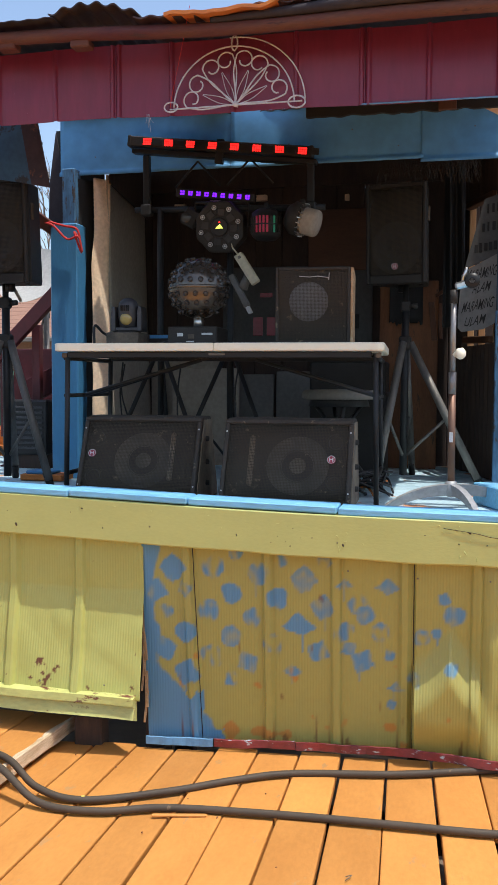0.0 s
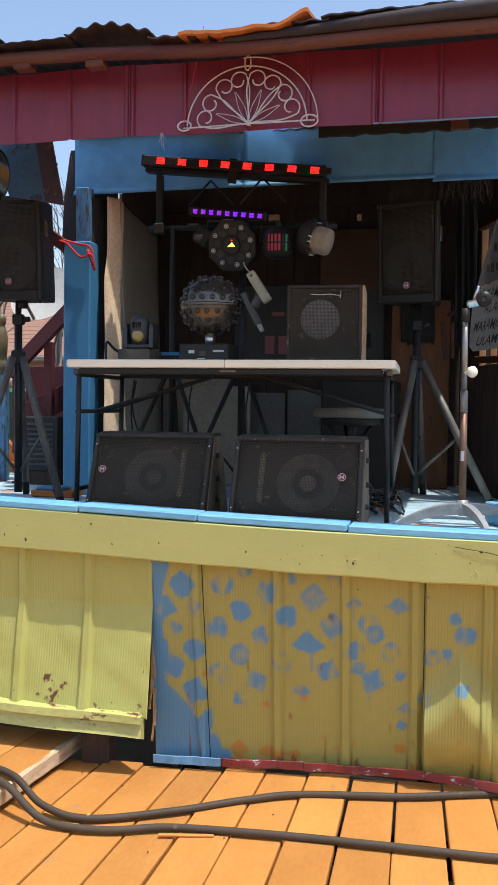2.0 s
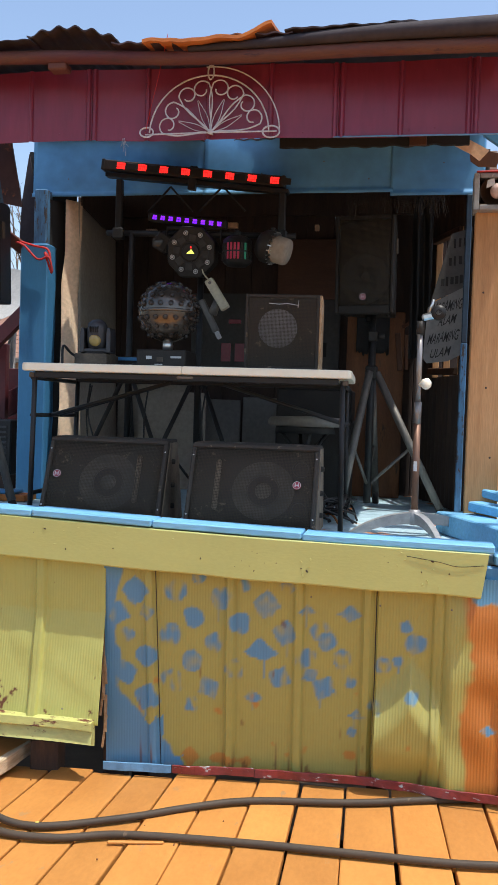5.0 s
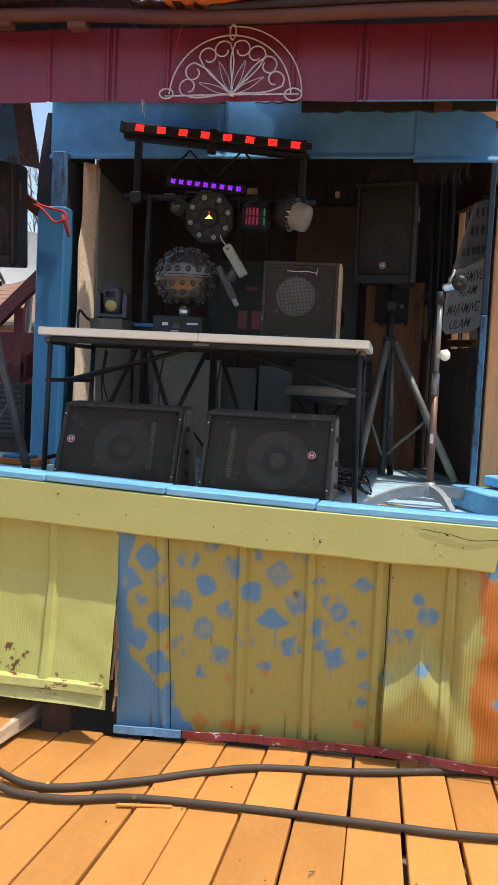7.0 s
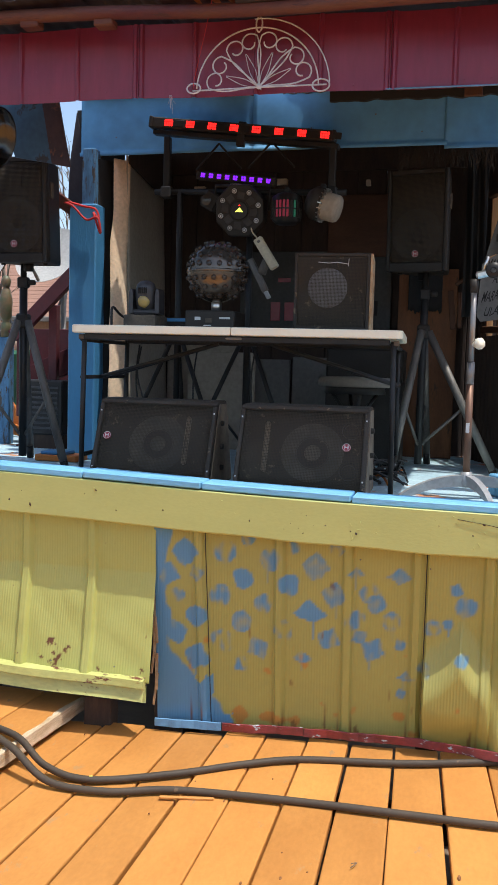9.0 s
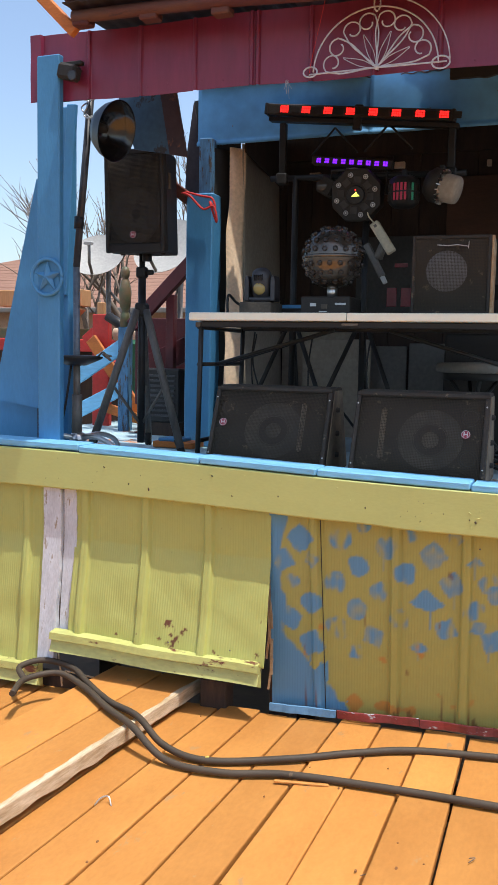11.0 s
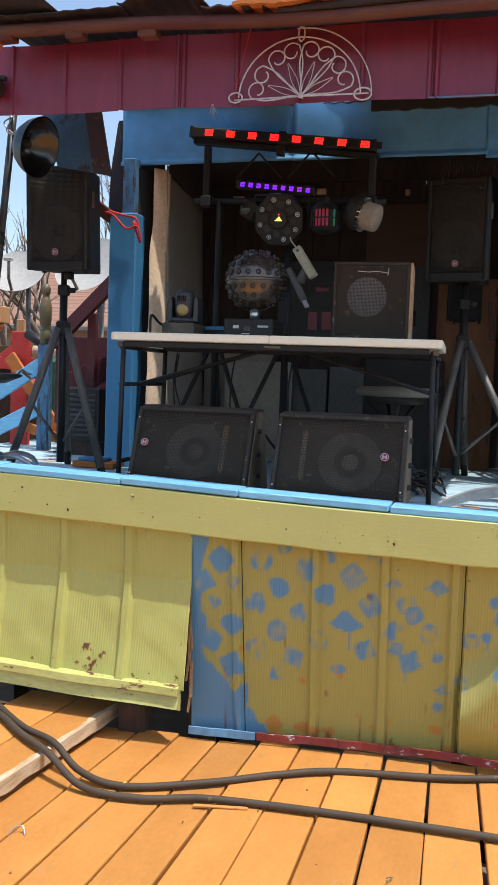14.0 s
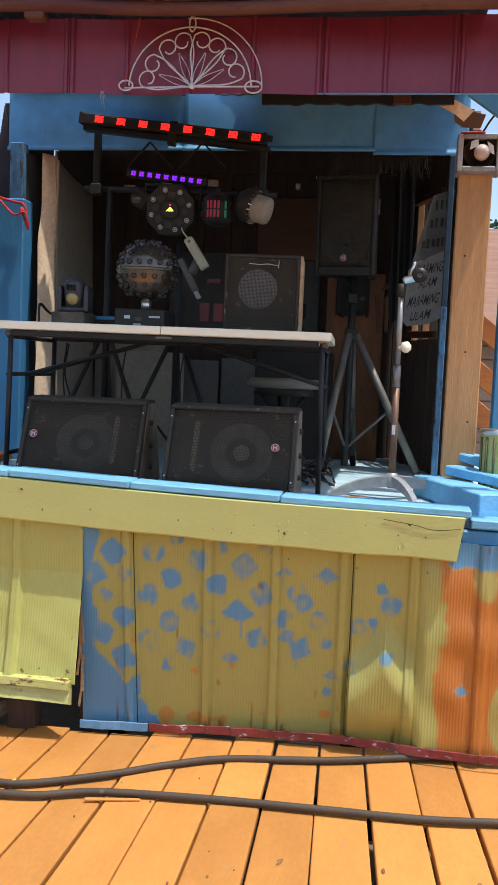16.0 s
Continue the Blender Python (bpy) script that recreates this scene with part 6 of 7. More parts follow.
part("body", box(-0.08, 0.02, -0.06, 0.01, -0.045, 0.025, 0.012, Matrix.Rotation(radians(14), 4, "Y")), M["black"], cl)
part("lens", disc(0.024, 0.01, 16), M["lens"], cl).matrix_basis = Matrix.Translation((0.01, -0.06, -0.03))

gus = thing("trim_gusset", "blue and rust-red sheet under the roof corner", "gusset", kind="structure")
# Dark blue paint, darkened further to carry the shade under the roof.
M["gusset"] = mat("shade_darkened_blue_sheet", (0.045, 0.12, 0.20), (0.03, 0.08, 0.14), scale=4, rough=0.6, wear=(0.03, 0.03, 0.035), wear_at=0.58, wear_scale=8)
part("blue_sheet", prism(bmesh.new(), [(-2.44, 3.05), (-2.16, 3.05), (-2.08, 2.62), (-2.30, 2.66)], 0.01, Matrix.Translation((0, 0.62, 0))), M["gusset"], gus)
part("rust_sheet", prism(bmesh.new(), [(-2.17, 3.05), (-2.08, 3.05), (-1.99, 2.60), (-2.09, 2.62)], 0.012, Matrix.Translation((0, 0.61, 0))), M["tin"], gus)
part("dark_flap", prism(bmesh.new(), [(-2.33, 3.1), (-2.29, 2.9), (-2.28, 2.72), (-2.22, 2.50), (-2.33, 2.56), (-2.38, 2.60), (-2.37, 2.82)], 0.012, Matrix.Translation((0, 1.40, 0))), M["tin_dark"], gus, "torn dark tin flap")
part("strut", beam(bmesh.new(), (-2.52, 0.9, 2.72), (-2.28, 1.3, 2.5), 0.07, 0.03), M["purlin"], gus)

# ---- ornament on the fascia ----
orn = thing("iron_fan_ornament", "white painted wrought-iron half-round scroll ornament", "wall ornament", pose(-0.893, 0.105, 2.778, 0, 1.2, 0))


def arc(r, a0, a1, n=24, cx=0.0, cz=0.0, sq=1.0):
    return [(cx + r * math.cos(radians(a0 + (a1 - a0) * k / n)), 0, cz + sq * r * math.sin(radians(a0 + (a1 - a0) * k / n))) for k in range(n + 1)]


part("outer_arc", tube(bmesh.new(), arc(0.298, 4, 96, 28, 0, 0, 0.955), 0.0030, 6), M["white_iron"], orn)
part("inner_arc", tube(bmesh.new(), arc(0.262, 2, 178, 40, -0.01, 0.0, 0.95), 0.0034, 6), M["white_iron"], orn)
part("base_bar", tube(bmesh.new(), [(-0.29, 0, 0.0), (0.0, 0, 0.008), (0.285, 0, 0.012)], 0.0034, 6), M["white_iron"], orn)
for x, q in ((-0.285, 0.030), (0.262, 0.036)):
    part("end_ring", tube(bmesh.new(), arc(q, 0, 360, 20, x, 0.010, 0.68), 0.0036, 6), M["white_iron"], orn)
part("top_ring", tube(bmesh.new(), arc(0.013, 0, 360, 18, -0.010, 0.262, 2.4), 0.0036, 6), M["white_iron"], orn)
for axis in (161, 114, 70, 29):
    ca, sa = math.cos(radians(axis)), math.sin(radians(axis))
    at = lambda u, w: (u * ca - w * sa, 0.0, (u * sa + w * ca) * 0.97 + 0.008)
    for sd in (-1, 1):
        run = [at(0.0, 0.0)] + [at(u, sd * w) for u, w in ((0.05, 0.020), (0.10, 0.046), (0.145, 0.064))]
        for k in range(17):
            phi = radians(78 - k * 20)
            rad = 0.036 if k < 8 else 0.036 - 0.0024 * (k - 8)
            run.append(at(0.190 + rad * math.cos(phi), sd * (0.036 + rad * math.sin(phi))))
        part("scroll", tube(bmesh.new(), smooth_path(run, 3), 0.0033, 6), M["white_iron"], orn)
        part("spoke", tube(bmesh.new(), smooth_path([at(0.0, 0.0), at(0.07, sd * 0.013), at(0.152, sd * 0.002)], 6), 0.0017, 5), M["white_iron"], orn)
part("boss", lathe(bmesh.new(), [(0, 0.008), (0.011, 0.004), (0.013, 0)], 12, Matrix.Translation((0, 0, 0.012)) @ Matrix.Rotation(radians(90), 4, "X")), M["white_iron"], orn)
part("fixing", rod((0.0, 0.0, 0.01), (0.0, 0.045, 0.01), 0.004, 6), M["white_iron"], orn)
solid("cord", tube(bmesh.new(), smooth_path([(-1.03, -0.105, 3.12), (-1.08, -0.04, 3.0), (-1.16, 0.07, 2.84), (-1.18, 0.10, 2.79)]), 0.0011, 5), M["red_rope"], "thin red cord hanging from the roof edge", "cord")
bm = bmesh.new()
for i in range(4):
    tube(bm, [(-1.29 + 0.003 * i, 0.115, 2.775), (-1.29 + 0.006 * i, 0.112, 2.75), (-1.295 + 0.012 * i, 0.11, 2.735 - 0.02 * (i % 3))], 0.0009, 4)
solid("string_tuft", bm, M["pale"], "frayed pale string hanging from the fascia", "string")

# ---- cables on the deck ----
dz = lambda x, h=0.0165: deck_z(x) + h
cable_a = [(-2.36, -0.28, 0.102), (-2.44, -0.20, 0.12), (-2.38, -0.10, 0.13), (-2.22, -0.10, 0.12), (-2.05, -0.22, 0.105), (-1.86, -0.36, 0.105), (-1.68, -0.44, 0.10), (-1.52, -0.52, dz(-1.52, 0.04)), (-1.32, -0.545, dz(-1.32)), (-1.02, -0.42, dz(-1.02)),
           (-0.79, -0.28, dz(-0.79)), (-0.57, -0.18, dz(-0.57)), (-0.17, -0.12, dz(-0.17)), (0.12, -0.04, dz(0.12)), (0.36, 0.02, dz(0.36)), (0.56, 0.06, dz(0.56)), (1.1, 0.0, dz(1.1))]
cable_b = [(-2.30, -0.45, 0.102), (-2.34, -0.30, 0.11), (-2.24, -0.18, 0.115), (-2.05, -0.26, 0.105), (-1.84, -0.42, 0.105), (-1.66, -0.53, 0.10), (-1.46, -0.62, dz(-1.46, 0.03)), (-1.22, -0.62, dz(-1.22)), (-0.98, -0.55, dz(-0.98)), (-0.55, -0.53, dz(-0.55)), (-0.14, -0.535, dz(-0.14)), (0.22, -0.54, dz(0.22)), (0.7, -0.50, dz(0.7)), (1.2, -0.55, dz(1.2))]
for pts, lab in ((cable_a, "thick black power cable with yellow tape across the deck"), (cable_b, "thick black power cable curving across the deck")):
    cb = thing("power_cable", lab, "cable", group="deck cables")
    part("sheath", tube(bmesh.new(), smooth_path(pts, 10), 0.0142, 12), M["cable"], cb)
    if pts is cable_a:
        part("tape_band", tube(bmesh.new(), [(-1.325, -0.543, dz(-1.325)), (-1.312, -0.538, dz(-1.312))], 0.0155, 12), M["yellow"], cb, "yellow tape band")
solid("wood_splinter", beam(bmesh.new(), (-1.02, -0.60, dz(-1.0, 0.008)), (-0.82, -0.56, dz(-0.82, 0.005)), 0.010, 0.014, 0.003), M["deck"], "loose orange wood splinter on the deck", "splinter")
solid("staple", tube(bmesh.new(), smooth_path([(-1.56, -0.98, dz(-1.56, 0.001)), (-1.545, -0.96, dz(-1.5, 0.02)), (-1.52, -0.95, dz(-1.5, 0.025)), (-1.50, -0.965, dz(-1.5, 0.001))]), 0.003, 6), M["chrome"], "bent steel staple in a deck board", "staple")
for i in range(5):
    x, y = rnd.uniform(-1.4, 0.5), rnd.uniform(-1.3, -0.1)
    bm = tube(bmesh.new(), smooth_path([(x, y, dz(x, 0.006)), (x + rnd.uniform(-0.02, 0.02), y + rnd.uniform(-0.02, 0.02), dz(x, 0.008)), (x + rnd.uniform(-0.03, 0.03), y + rnd.uniform(-0.03, 0.03), dz(x, 0.006))], 3), rnd.uniform(0.0012, 0.0025), 5)
    solid("dry_leaf_bit", bm, M["twig"], "small dry leaf scrap on the deck", "debris", "deck debris")

# ---- right corner ----
wp = thing("pine_post", "bare pine post with knots at the stage corner", "post")
part("post", box(0.250, 0.405, 0.74, 0.83, 1.05, 2.62, 0.005), M["raw_wood"], wp)
for x, z in ((0.36, 1.42), (0.30, 2.2), (0.33, 1.75)):
    part("knot", lathe(bmesh.new(), [(0, 0.001), (0.004, 0.0005), (0.007, -0.002)], 10, Matrix.Translation((x, 0.7395, z)) @ Matrix.Rotation(radians(90), 4, "X")), M["dark_wood"], wp)
lamp = thing("flood_lamp", "old box flood lamp with a round pink bulb", "lamp", pose(0.335, 0.67, 2.66))
part("housing", bx(bx(bx(bx(bmesh.new(), -0.10, -0.075, 0.0, 0.14, -0.085, 0.085, 0.004), 0.075, 0.10, 0.0, 0.14, -0.085, 0.085, 0.004), -0.075, 0.075, 0.0, 0.14, 0.062, 0.085, 0.004), -0.075, 0.075, 0.0, 0.14, -0.085, -0.062, 0.004), M["grey_steel"], lamp)
part("back_plate", box(-0.075, 0.075, 0.10, 0.12, -0.062, 0.062), M["scuffed"], lamp)
part("reflector", lathe(bmesh.new(), [(0.072, 0.0), (0.06, -0.05), (0.03, -0.08), (0, -0.085)], 24, Matrix.Translation((0, 0.005, 0)) @ Matrix.Rotation(radians(90), 4, "X")), M["dark_wood"], lamp)
part("bulb", lathe(bmesh.new(), [(0, 0.04), (0.022, 0.034), (0.036, 0.012), (0.036, -0.01), (0.018, -0.04)], 20, Matrix.Translation((0.01, 0.02, 0.004)) @ Matrix.Rotation(radians(90), 4, "X")), M["lamp_glass"], lamp, "pale pink round bulb")
part("vane", prism(bmesh.new(), [(-0.045, 0.012), (-0.005, 0.03), (-0.01, 0.058), (-0.04, 0.05)], 0.004), M["pale"], lamp)
part("vane", prism(bmesh.new(), [(0.03, 0.05), (0.06, 0.03), (0.065, -0.01), (0.045, 0.0)], 0.004), M["pale"], lamp)
part("red_top", box(-0.09, 0.02, -0.003, 0.1, 0.086, 0.094, 0.002), M["red"], lamp)
part("lead", tube(bmesh.new(), smooth_path([(0.0, 0.1, 0.09), (0.06, 0.05, 0.18), (0.14, 0.0, 0.24)]), 0.005, 6), M["wire"], lamp)
bk = thing("trim_bracket_sheet", "crumpled pale sheet under the fascia corner", "sheet", kind="structure")
part("paper_flap", prism(bmesh.new(), [(0.12, 2.845), (0.20, 2.862), (0.29, 2.812), (0.248, 2.765), (0.212, 2.795)], 0.006, Matrix.Translation((0, 0.55, 0))), M["tan"], bk, "tan cardboard flap")
part("brown_flap", prism(bmesh.new(), [(0.205, 2.80), (0.275, 2.815), (0.345, 2.80), (0.325, 2.742), (0.245, 2.745), (0.21, 2.77)], 0.006, Matrix.Translation((0, 0.57, 0))), M["corner_wood"], bk, "torn brown board")
part("brace", beam(bmesh.new(), (0.28, 0.5, 2.90), (0.62, 0.5, 2.66), 0.09, 0.03), M["blue"], bk, "blue diagonal brace")
stack = thing("plank_stack", "stack of sky-blue offcut planks on the stage corner", "planks")
for (a, b, w, t) in (((0.20, 0.80, 1.10), (0.46, 0.18, 1.10), 0.17, 0.10), ((0.30, 0.72, 1.19), (0.66, 0.35, 1.16), 0.10, 0.045), ((0.40, 0.35, 1.10), (0.75, 0.12, 1.09), 0.12, 0.08), ((0.28, 0.86, 1.265), (0.62, 0.50, 1.205), 0.09, 0.04)):
    A3, B3 = Vector(a), Vector(b)
    d = (B3 - A3)
    xa = d.normalized()
    ya = Vector((0, 0, 1)).cross(xa).normalized()
    m = Matrix((xa, ya, xa.cross(ya))).transposed().to_4x4()
    m.translation = A3
    part("plank", box(0, d.length, -w / 2, w / 2, -t / 2, t / 2, 0.006, m), M["cyan"], stack)
rb = thing("post", "blue painted post beyond the stage corner", "post")
part("post", box(0.50, 0.62, 1.02, 1.12, -0.42, 2.6, 0.006), M["blue"], rb)
can = thing("striped_can", "striped can with a bright metal rim", "can", pose(0.49, 0.62, FLOOR))
part("drum", lathe(bmesh.new(), [(0, 0), (0.07, 0), (0.072, 0.32)], 24), M["lip"], can)
part("rim", lathe(bmesh.new(), [(0.072, 0.32), (0.082, 0.325), (0.082, 0.345), (0.0, 0.34)], 24), M["chrome"], can)
for k in range(6):
    a = radians(200 + k * 28)
    part("stripe", rod((0.0745 * math.cos(a), 0.0745 * math.sin(a), 0.01), (0.0765 * math.cos(a), 0.0765 * math.sin(a), 0.31), 0.006, 6), M["olive_wood"], can)
cross = thing("orange_fence", "orange-stained diagonal boards beside the stage", "fence")
for a, b in (((0.44, 1.95), (0.86, 1.62)), ((0.40, 1.72), (0.86, 1.36)), ((0.40, 1.50), (0.86, 1.14))):
    part("board", beam(bmesh.new(), (a[0], 1.62, a[1]), (b[0], 1.62, b[1]), 0.11, 0.025), M["orange_wood"], cross)
part("upright", box(0.84, 0.92, 1.64, 1.72, -0.42, 2.0, 0.005), M["orange_wood"], cross)

# ---- yard behind, to the left ----
house = thing("house", "low tan house with a brown shingle roof", "house")
RZ, EZ = 4.55, 2.62
bm = bmesh.new()
e = [bm.verts.new(p) for p in ((-22, 14.6, EZ), (-5.5, 14.6, EZ), (-5.5, 24, EZ), (-22, 24, EZ))]
r = [bm.verts.new(p) for p in ((-14.6, 19.2, RZ), (-9.4, 19.2, RZ))]
for q in ((e[0], e[1], r[1], r[0]), (e[1], e[2], r[1]), (e[2], e[3], r[0], r[1]), (e[3], e[0], r[0]), tuple(reversed(e))):
    bm.faces.new(q)
part("roof", bm, M["shingle"], house, "brown shingle roof")
part("wall", box(-21.5, -6, 15.1, 23.5, -0.42, EZ - 0.004), M["stucco"], house)
part("gutter", box(-22, -5.5, 14.5, 14.6, EZ - 0.12, EZ - 0.004, 0.02), M["offwhite"], house)
for k in range(16):
    yy = 14.62 + k * 0.28
    zz = EZ + (RZ - EZ) * (yy - 14.6) / 4.6
    part("shingle_course", box(-22 + 7.4 * (yy - 14.6) / 4.6 + 0.1, -5.5 - 3.9 * (yy - 14.6) / 4.6 - 0.1, yy, yy + 0.03, zz - 0.02, zz + 0.007), M["shingle"], house)
shed = thing("house", "tan clapboard house beyond the fence", "house")
part("wall", box(1.0, 9, 9.0, 14, -0.42, 2.3), M["stucco"], shed)
for k in range(9):
    part("clapboard", box(0.98, 9, 8.97 - 0.01, 9.0, 0.6 + k * 0.19, 0.6 + k * 0.19 + 0.17, 0.006), M["stucco"], shed)
bm = sheet(lambda u, v: (0.6 + 9 * u, 8.6 + 3 * v, 2.2 + 1.85 * v), 6, 8, (0, 0, 0.06))
part("roof", bm, M["shingle"], shed, "tan shingle roof")


def dish(m, r, label):
    s = thing("satellite_dish", label, "satellite dish", m, "satellite dishes")
    part("reflector", lathe(lathe(bmesh.new(), [(0, 0.0), (r * 0.5, r * 0.05), (r, r * 0.19), (r * 1.02, r * 0.20)], 32), [(r * 1.02, r * 0.20), (r, r * 0.17), (r * 0.5, r * 0.025), (0, -0.02)], 32), M["dish"], s)
    part("arm", tube(bmesh.new(), [(0, -r * 0.95, r * 0.2), (0, -r * 0.9, r * 0.7), (0, -r * 0.4, r * 1.15)], 0.015, 8), M["worn_steel"], s)
    part("receiver", box(-0.05, 0.05, -r * 0.5, -r * 0.3, r * 1.1, r * 1.25, 0.02), M["dish"], s)
    part("back_bracket", box(-0.06, 0.06, -0.1, 0.1, -0.1, 0.0, 0.01), M["worn_steel"], s)
    return s


dish(look((-4.56, 4.0, 2.50), (-4.8, 4.9, 1.75)), 0.26, "pale grey satellite dish seen from its edge")
dish(look((-3.80, 4.0, 2.56), (-3.75, 5.0, 1.85)), 0.32, "pale grey satellite dish behind the loudspeaker")
mast = thing("mast", "steel mast holding the satellite dishes", "mast")
for x, t in ((-4.5, 2.42), (-3.72, 2.42)):
    part("tube", rod((x, 4.1, -0.42), (x, 4.1, t), 0.025, 10), M["worn_steel"], mast)
part("strut", rod((-4.5, 4.1, 2.2), (-3.72, 4.1, 1.5), 0.015, 8), M["worn_steel"], mast)
part("strut", rod((-3.72, 4.1, 2.3), (-4.0, 4.1, 1.4), 0.012, 8), M["worn_steel"], mast)

rail = thing("stair_rail", "dark red timber stair rail and frame", "stair rail")
for i_, (a, b, w) in enumerate((((-2.96, 1.78), (-2.42, 2.30), 0.09), ((-2.92, 1.25), (-2.92, 1.85), 0.07), ((-2.72, 1.05), (-2.72, 2.0), 0.06), ((-2.5, 1.0), (-2.5, 2.2), 0.10), ((-2.96, 1.5), (-2.46, 1.72), 0.16), ((-2.9, 1.06), (-2.5, 1.45), 0.08))):
    part("timber", beam(bmesh.new(), (a[0], 1.80 + 0.056 * i_, a[1]), (b[0], 1.80 + 0.056 * i_, b[1]), w, 0.05), M["dark_red"], rail)
part("foot", box(-2.95, -2.48, 1.82, 1.88, -0.42, 1.06), M["dark_red"], rail)
bp_ = thing("gate_frame", "two sloping sky-blue planks on a post", "gate")
for a, b in (((-3.55, 1.38), (-3.10, 1.66)), ((-3.55, 1.14), (-3.10, 1.36))):
    part("plank", beam(bmesh.new(), (a[0], 1.95, a[1]), (b[0], 1.95, b[1]), 0.10, 0.03), M["cyan"], bp_)
part("post", box(-3.14, -3.06, 1.92, 1.99, -0.42, 1.78, 0.004), M["blue_flaked"], bp_)
bal = thing("turned_baluster", "turned wooden baluster with a round finial", "baluster", pose(-3.10, 1.95, 1.78))
part("turning", lathe(bmesh.new(), [(0, 0.42), (0.02, 0.415), (0.034, 0.385), (0.028, 0.35), (0.02, 0.335), (0.03, 0.32), (0.045, 0.25), (0.038, 0.14), (0.022, 0.11), (0.034, 0.09), (0.036, 0.0), (0, 0)], 20), M["olive_wood"], bal)
junk = (("red_board", "bright red painted board", "board", box(-3.52, -3.38, 2.2, 2.25, -0.42, 1.88, 0.005), "red"),
        ("red_board", "bright red narrow board", "board", beam(bmesh.new(), (-3.62, 2.3, 1.75), (-3.35, 2.3, 1.4), 0.12, 0.03), "red"),
        ("pale_board", "bare pine offcut board standing upright", "board", box(-3.60, -3.54, 2.4, 2.44, -0.42, 1.98, 0.004), "raw_wood"),
        ("green_bin", "dark green plastic bin", "bin", bx(bmesh.new(), -3.45, -3.02, 2.6, 3.0, -0.42, 1.70, 0.03), "leaf_green"),
        ("cut_log", "pale weathered log end", "log", tube(bmesh.new(), [(-3.5, 2.5, 1.74), (-3.05, 2.55, 1.76)], 0.05, 12), "tan"),
        ("orange_board", "orange stained loose boards", "board", beam(bmesh.new(), (-3.5, 2.15, 1.70), (-3.0, 2.15, 1.05), 0.09, 0.03), "orange_wood"),
        ("orange_board", "orange stained loose boards", "board", beam(bmesh.new(), (-3.35, 2.1, 1.2), (-2.9, 2.1, 1.08), 0.07, 0.03), "orange_wood"),
        ("steel_pipe", "black pipe leaning upright", "pipe", rod((-3.14, 2.1, 1.5), (-3.20, 2.15, 2.13), 0.016, 10), "black_steel"),
        ("steel_pipe", "short thick black pipe elbow", "pipe", rod((-3.30, 2.05, 1.86), (-3.12, 2.05, 1.76), 0.035, 12), "black_steel"),
        ("olive_board", "weathered olive upright board", "board", box(-3.02, -2.94, 2.0, 2.03, -0.42, 1.42, 0.004), "lip"),
        ("dark_shed_wall", "dark weathered yard fence", "fence", box(-5.2, -2.6, 3.2, 3.25, -0.42, 1.62, 0.004), "dark_wood"),
        ("fence_rail", "mottled weathered yard fence rail", "fence", box(-5.2, -2.6, 3.15, 3.19, 1.62, 1.80, 0.004), "olive_wood"),
        ("dark_red_panel", "dark red painted plywood panel", "panel", box(-3.16, -2.70, 2.40, 2.43, -0.42, 1.86, 0.004), "dark_red"),
        ("red_bench_top", "red and white bench edge", "bench", box(-5.2, -3.55, 2.6, 2.9, 1.60, 1.70, 0.006), "red"),
        ("orange_beam", "orange timber beam ends stacked", "beam", box(-4.9, -4.05, 2.9, 3.05, 1.98, 2.12, 0.006), "raw_wood"),
        ("orange_beam", "orange timber beam ends stacked", "beam", beam(bmesh.new(), (-4.7, 2.95, 1.5), (-4.1, 2.95, 2.0), 0.12, 0.1), "raw_wood"))
for nm, lab, cat, bm, k in junk:
    solid(nm, bm, M[k], lab, cat, "yard clutter")
ac = thing("air_conditioner", "grey louvred air conditioner box", "air conditioner", pose(-2.72, 1.72, 1.14))
part("case", box(-0.16, 0.16, 0.0, 0.2, 0, 0.36, 0.01), M["black_steel"], ac)
for k in range(9):
    part("louvre", box(-0.13, 0.13, -0.008, 0.0, 0.04 + k * 0.033, 0.055 + k * 0.033, 0.002), M["worn_dark"], ac)
part("bracket", box(-0.15, 0.15, 0.02, 0.18, -1.55, 0.0), M["dark_wood"], ac)
tub = thing("storage_box", "flat blue and orange box on the stage floor", "box", pose(-2.28, 1.12, FLOOR))
part("tray", box(-0.13, 0.13, -0.06, 0.1, 0, 0.035, 0.004), M["orange_wood"], tub)
part("lid", box(-0.10, 0.06, -0.05, 0.08, 0.035, 0.055, 0.006), M["blue"], tub)


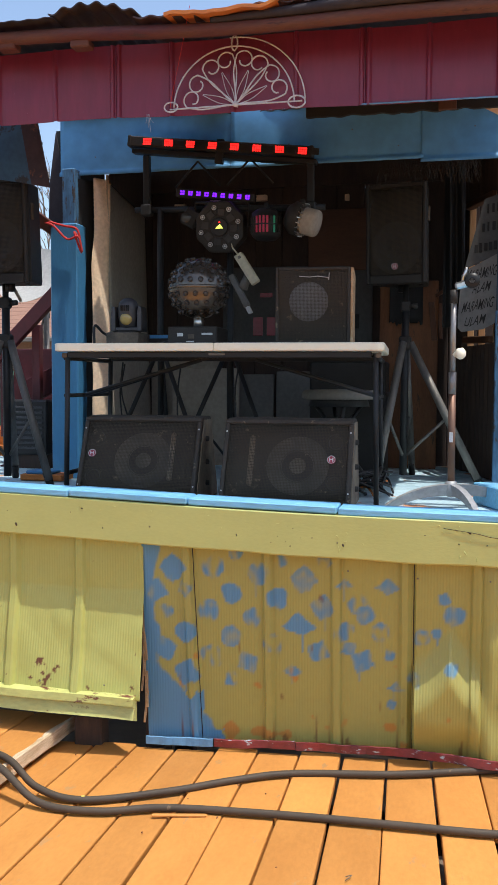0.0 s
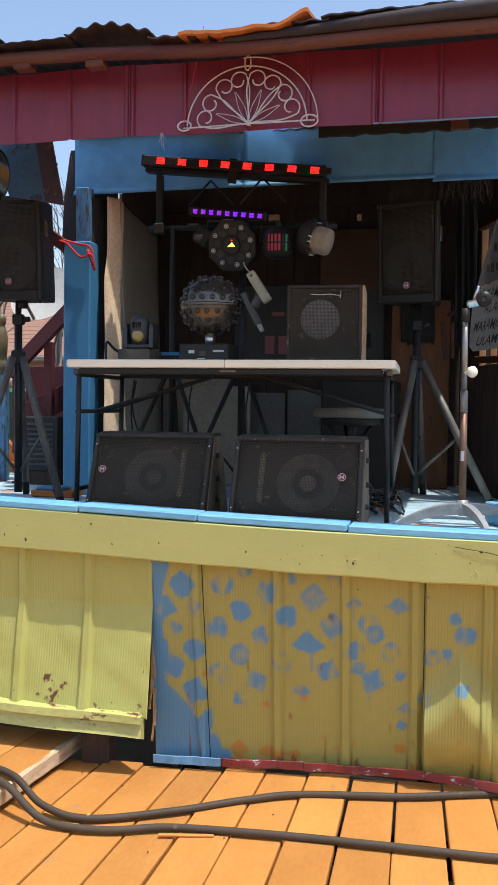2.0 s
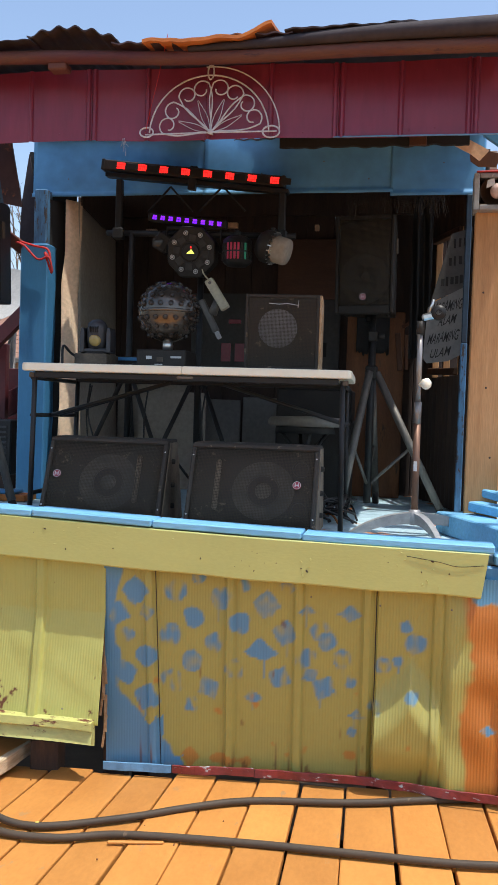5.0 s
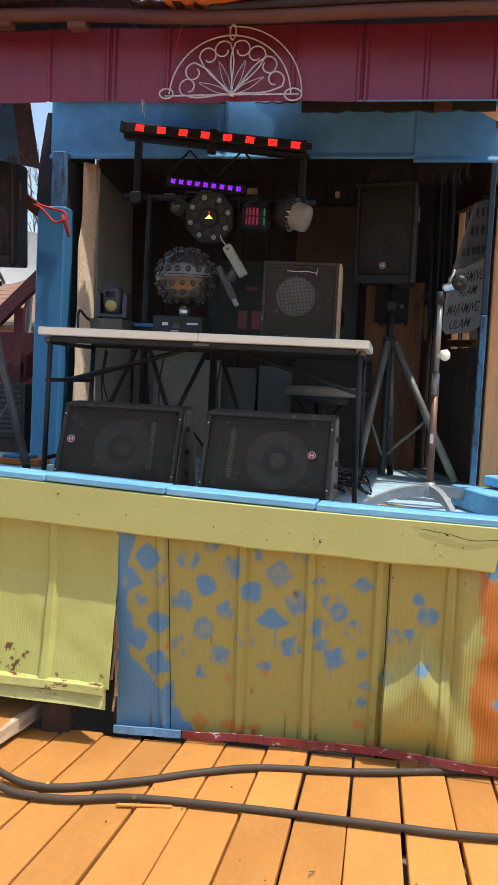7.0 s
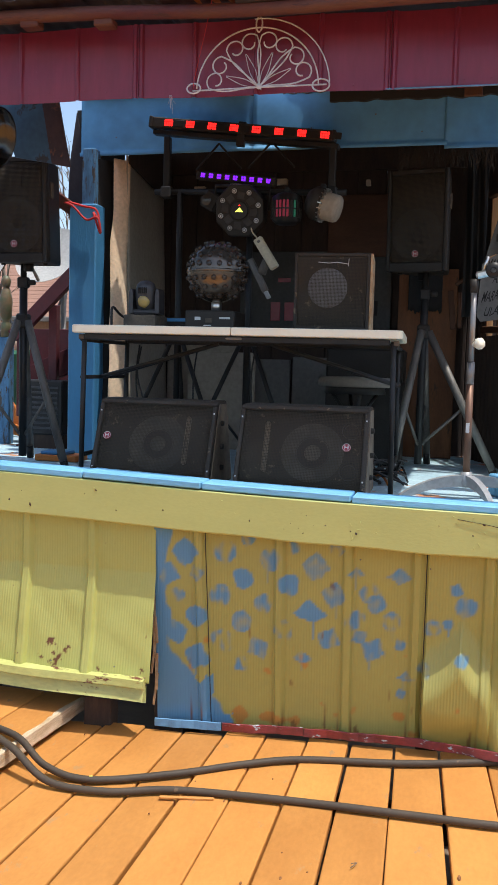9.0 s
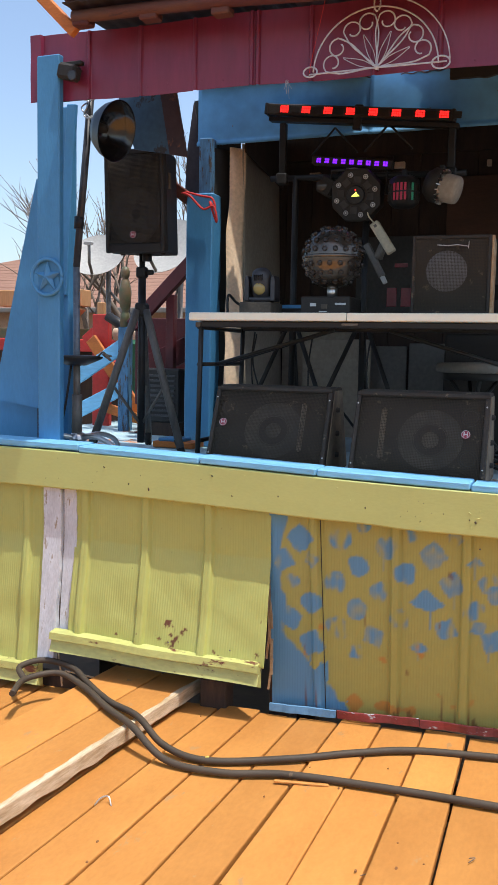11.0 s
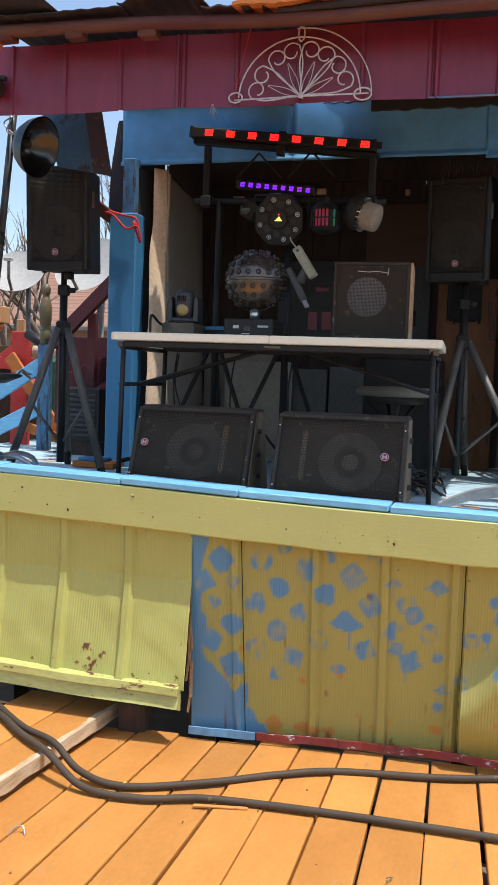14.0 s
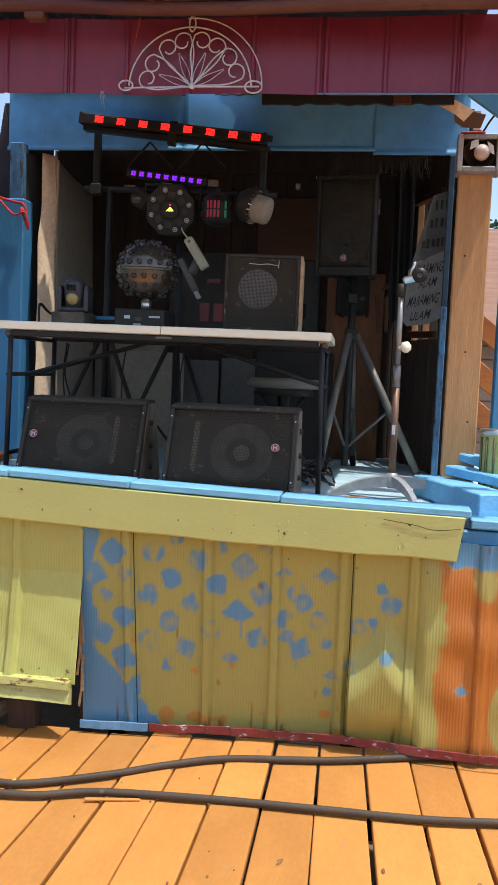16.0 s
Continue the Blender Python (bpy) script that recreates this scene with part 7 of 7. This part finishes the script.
def tree(x, y, z, h, seed, leaves, label):
    r = random.Random(seed)
    t = thing("tree", label, "tree", pose(x, y, z))
    wood, tips = bmesh.new(), []

    def grow(p, d, ln, rad, lvl):
        q = p + d * ln * 0.5 + Vector((r.uniform(-1, 1), r.uniform(-1, 1), 0)) * ln * 0.06
        e_ = p + d * ln
        tube(wood, [p, q, e_], rad, 6 if lvl < 2 else 4, rad * 0.6)
        tips.append((e_, lvl))
        if lvl < 5:
            for k in range(3 if lvl < 3 else 2):
                nd = (d + Vector((r.uniform(-1, 1), r.uniform(-1, 1), r.uniform(-0.1, 0.8))) * 0.65).normalized()
                grow(p + d * ln * r.uniform(0.55, 1.0), nd, ln * r.uniform(0.55, 0.78), rad * 0.55, lvl + 1)
    grow(Vector((0, 0, 0)), Vector((0, 0, 1)), h * 0.36, h * (0.022 if leaves > 2 else 0.013), 0)
    part("trunk", wood, M["twig"], t)
    crown = bmesh.new()
    for e_, lvl in tips:
        if lvl >= 3:
            for k in range(leaves):
                p = e_ + Vector((r.gauss(0, 1), r.gauss(0, 1), r.gauss(0, 1))) * h * 0.035
                a, b = Vector((r.uniform(-1, 1), r.uniform(-1, 1), r.uniform(-1, 1))).normalized() * (h * 0.012 if leaves > 2 else 0.018), Vector((r.uniform(-1, 1), r.uniform(-1, 1), r.uniform(-1, 1))).normalized() * (h * 0.008 if leaves > 2 else 0.012)
                crown.faces.new([crown.verts.new(p + v) for v in (a, b, -a, -b)])
    if leaves:
        part("crown", crown, M["leaf"], t)
    return t


tree(-6.15, 6.5, -0.42, 5.4, 3, 0, "bare tree with thin dry branches")
tree(-5.65, 6.9, -0.42, 5.6, 8, 0, "bare tree with thin dry branches")
tree(-5.05, 6.5, -0.42, 5.6, 11, 1, "nearly bare tree with sparse buds")
tree(2.75, 19.0, -0.42, 7.6, 5, 22, "leafy dark green tree far behind")


# ---- fixings ----
def fixing_mesh(name, r, material):
    return mesh_of(name, lathe(bmesh.new(), [(0, 0.002), (r * 0.7, 0.0016), (r, 0.0)], 8), material)


screw = fixing_mesh("screw", 0.004, M["worn_steel"])
fascia_screw = fixing_mesh("fascia_screw", 0.0035, M["maroon"])
face_front = Matrix.Rotation(radians(90), 4, "X")
for x in FR[1:]:
    for z in (2.815, 3.05):
        for dx in (0.035, 0.14):
            if rnd.random() < 0.7:
                o = new("screw", fascia_screw)
                o.parent = fascia
                o.matrix_basis = Matrix.Translation((x + dx, 0.132, z - 0.011 * (x + 2.58) + rnd.uniform(-0.01, 0.01))) @ face_front
for c in RIBS[2:5]:
    for z in (0.84,):
        o = new("screw", screw)
        o.parent = front
        o.matrix_basis = Matrix.Translation((c + 0.05, patch_y(c + 0.05, z) - 0.001, z + rnd.uniform(-0.03, 0.03))) @ face_front
for x, z in ((-1.72, 0.305), (-1.42, 0.31)):
    o = new("screw", screw)
    o.parent = front
    o.matrix_basis = Matrix.Translation((x, -0.135 * max(0.0, 0.85 - z) - 0.012, z)) @ face_front
for x, y0, y1, z in ((-2.05, 1.33, 1.345, 2.93), (-1.7, 1.33, 1.345, 3.02), (-1.42, 1.33, 1.345, 2.9), (-0.9, 1.33, 1.345, 2.94), (-0.55, 1.33, 1.345, 3.0), (-0.3, 1.33, 1.345, 2.9), (0.1, 1.33, 1.34, 2.98)):
    o = new("screw", screw)
    o.parent = head
    o.matrix_basis = Matrix.Translation((x, y0 + 0.008, z)) @ face_front

knot_mesh = mesh_of("knot", lathe(bmesh.new(), [(0, 0.0012), (0.5, 0.001), (0.85, 0.0007), (1.0, -0.002)], 12), M["knot"])
for i in range(22):
    x, y = rnd.uniform(-2.1, 0.9), rnd.uniform(-1.35, -0.08)
    r = rnd.uniform(0.0025, 0.006)
    z = deck_z(x) + 0.0035 if x > -1.62 + 0.085 * y else 0.0815
    o = new("knot", knot_mesh)
    o.parent = deck
    o.matrix_basis = Matrix.Translation((x, y, z)) @ Matrix.Rotation(rnd.uniform(0, 0.3), 4, "Z") @ Matrix.Diagonal((r, r * rnd.uniform(1.0, 2.4), 1, 1))
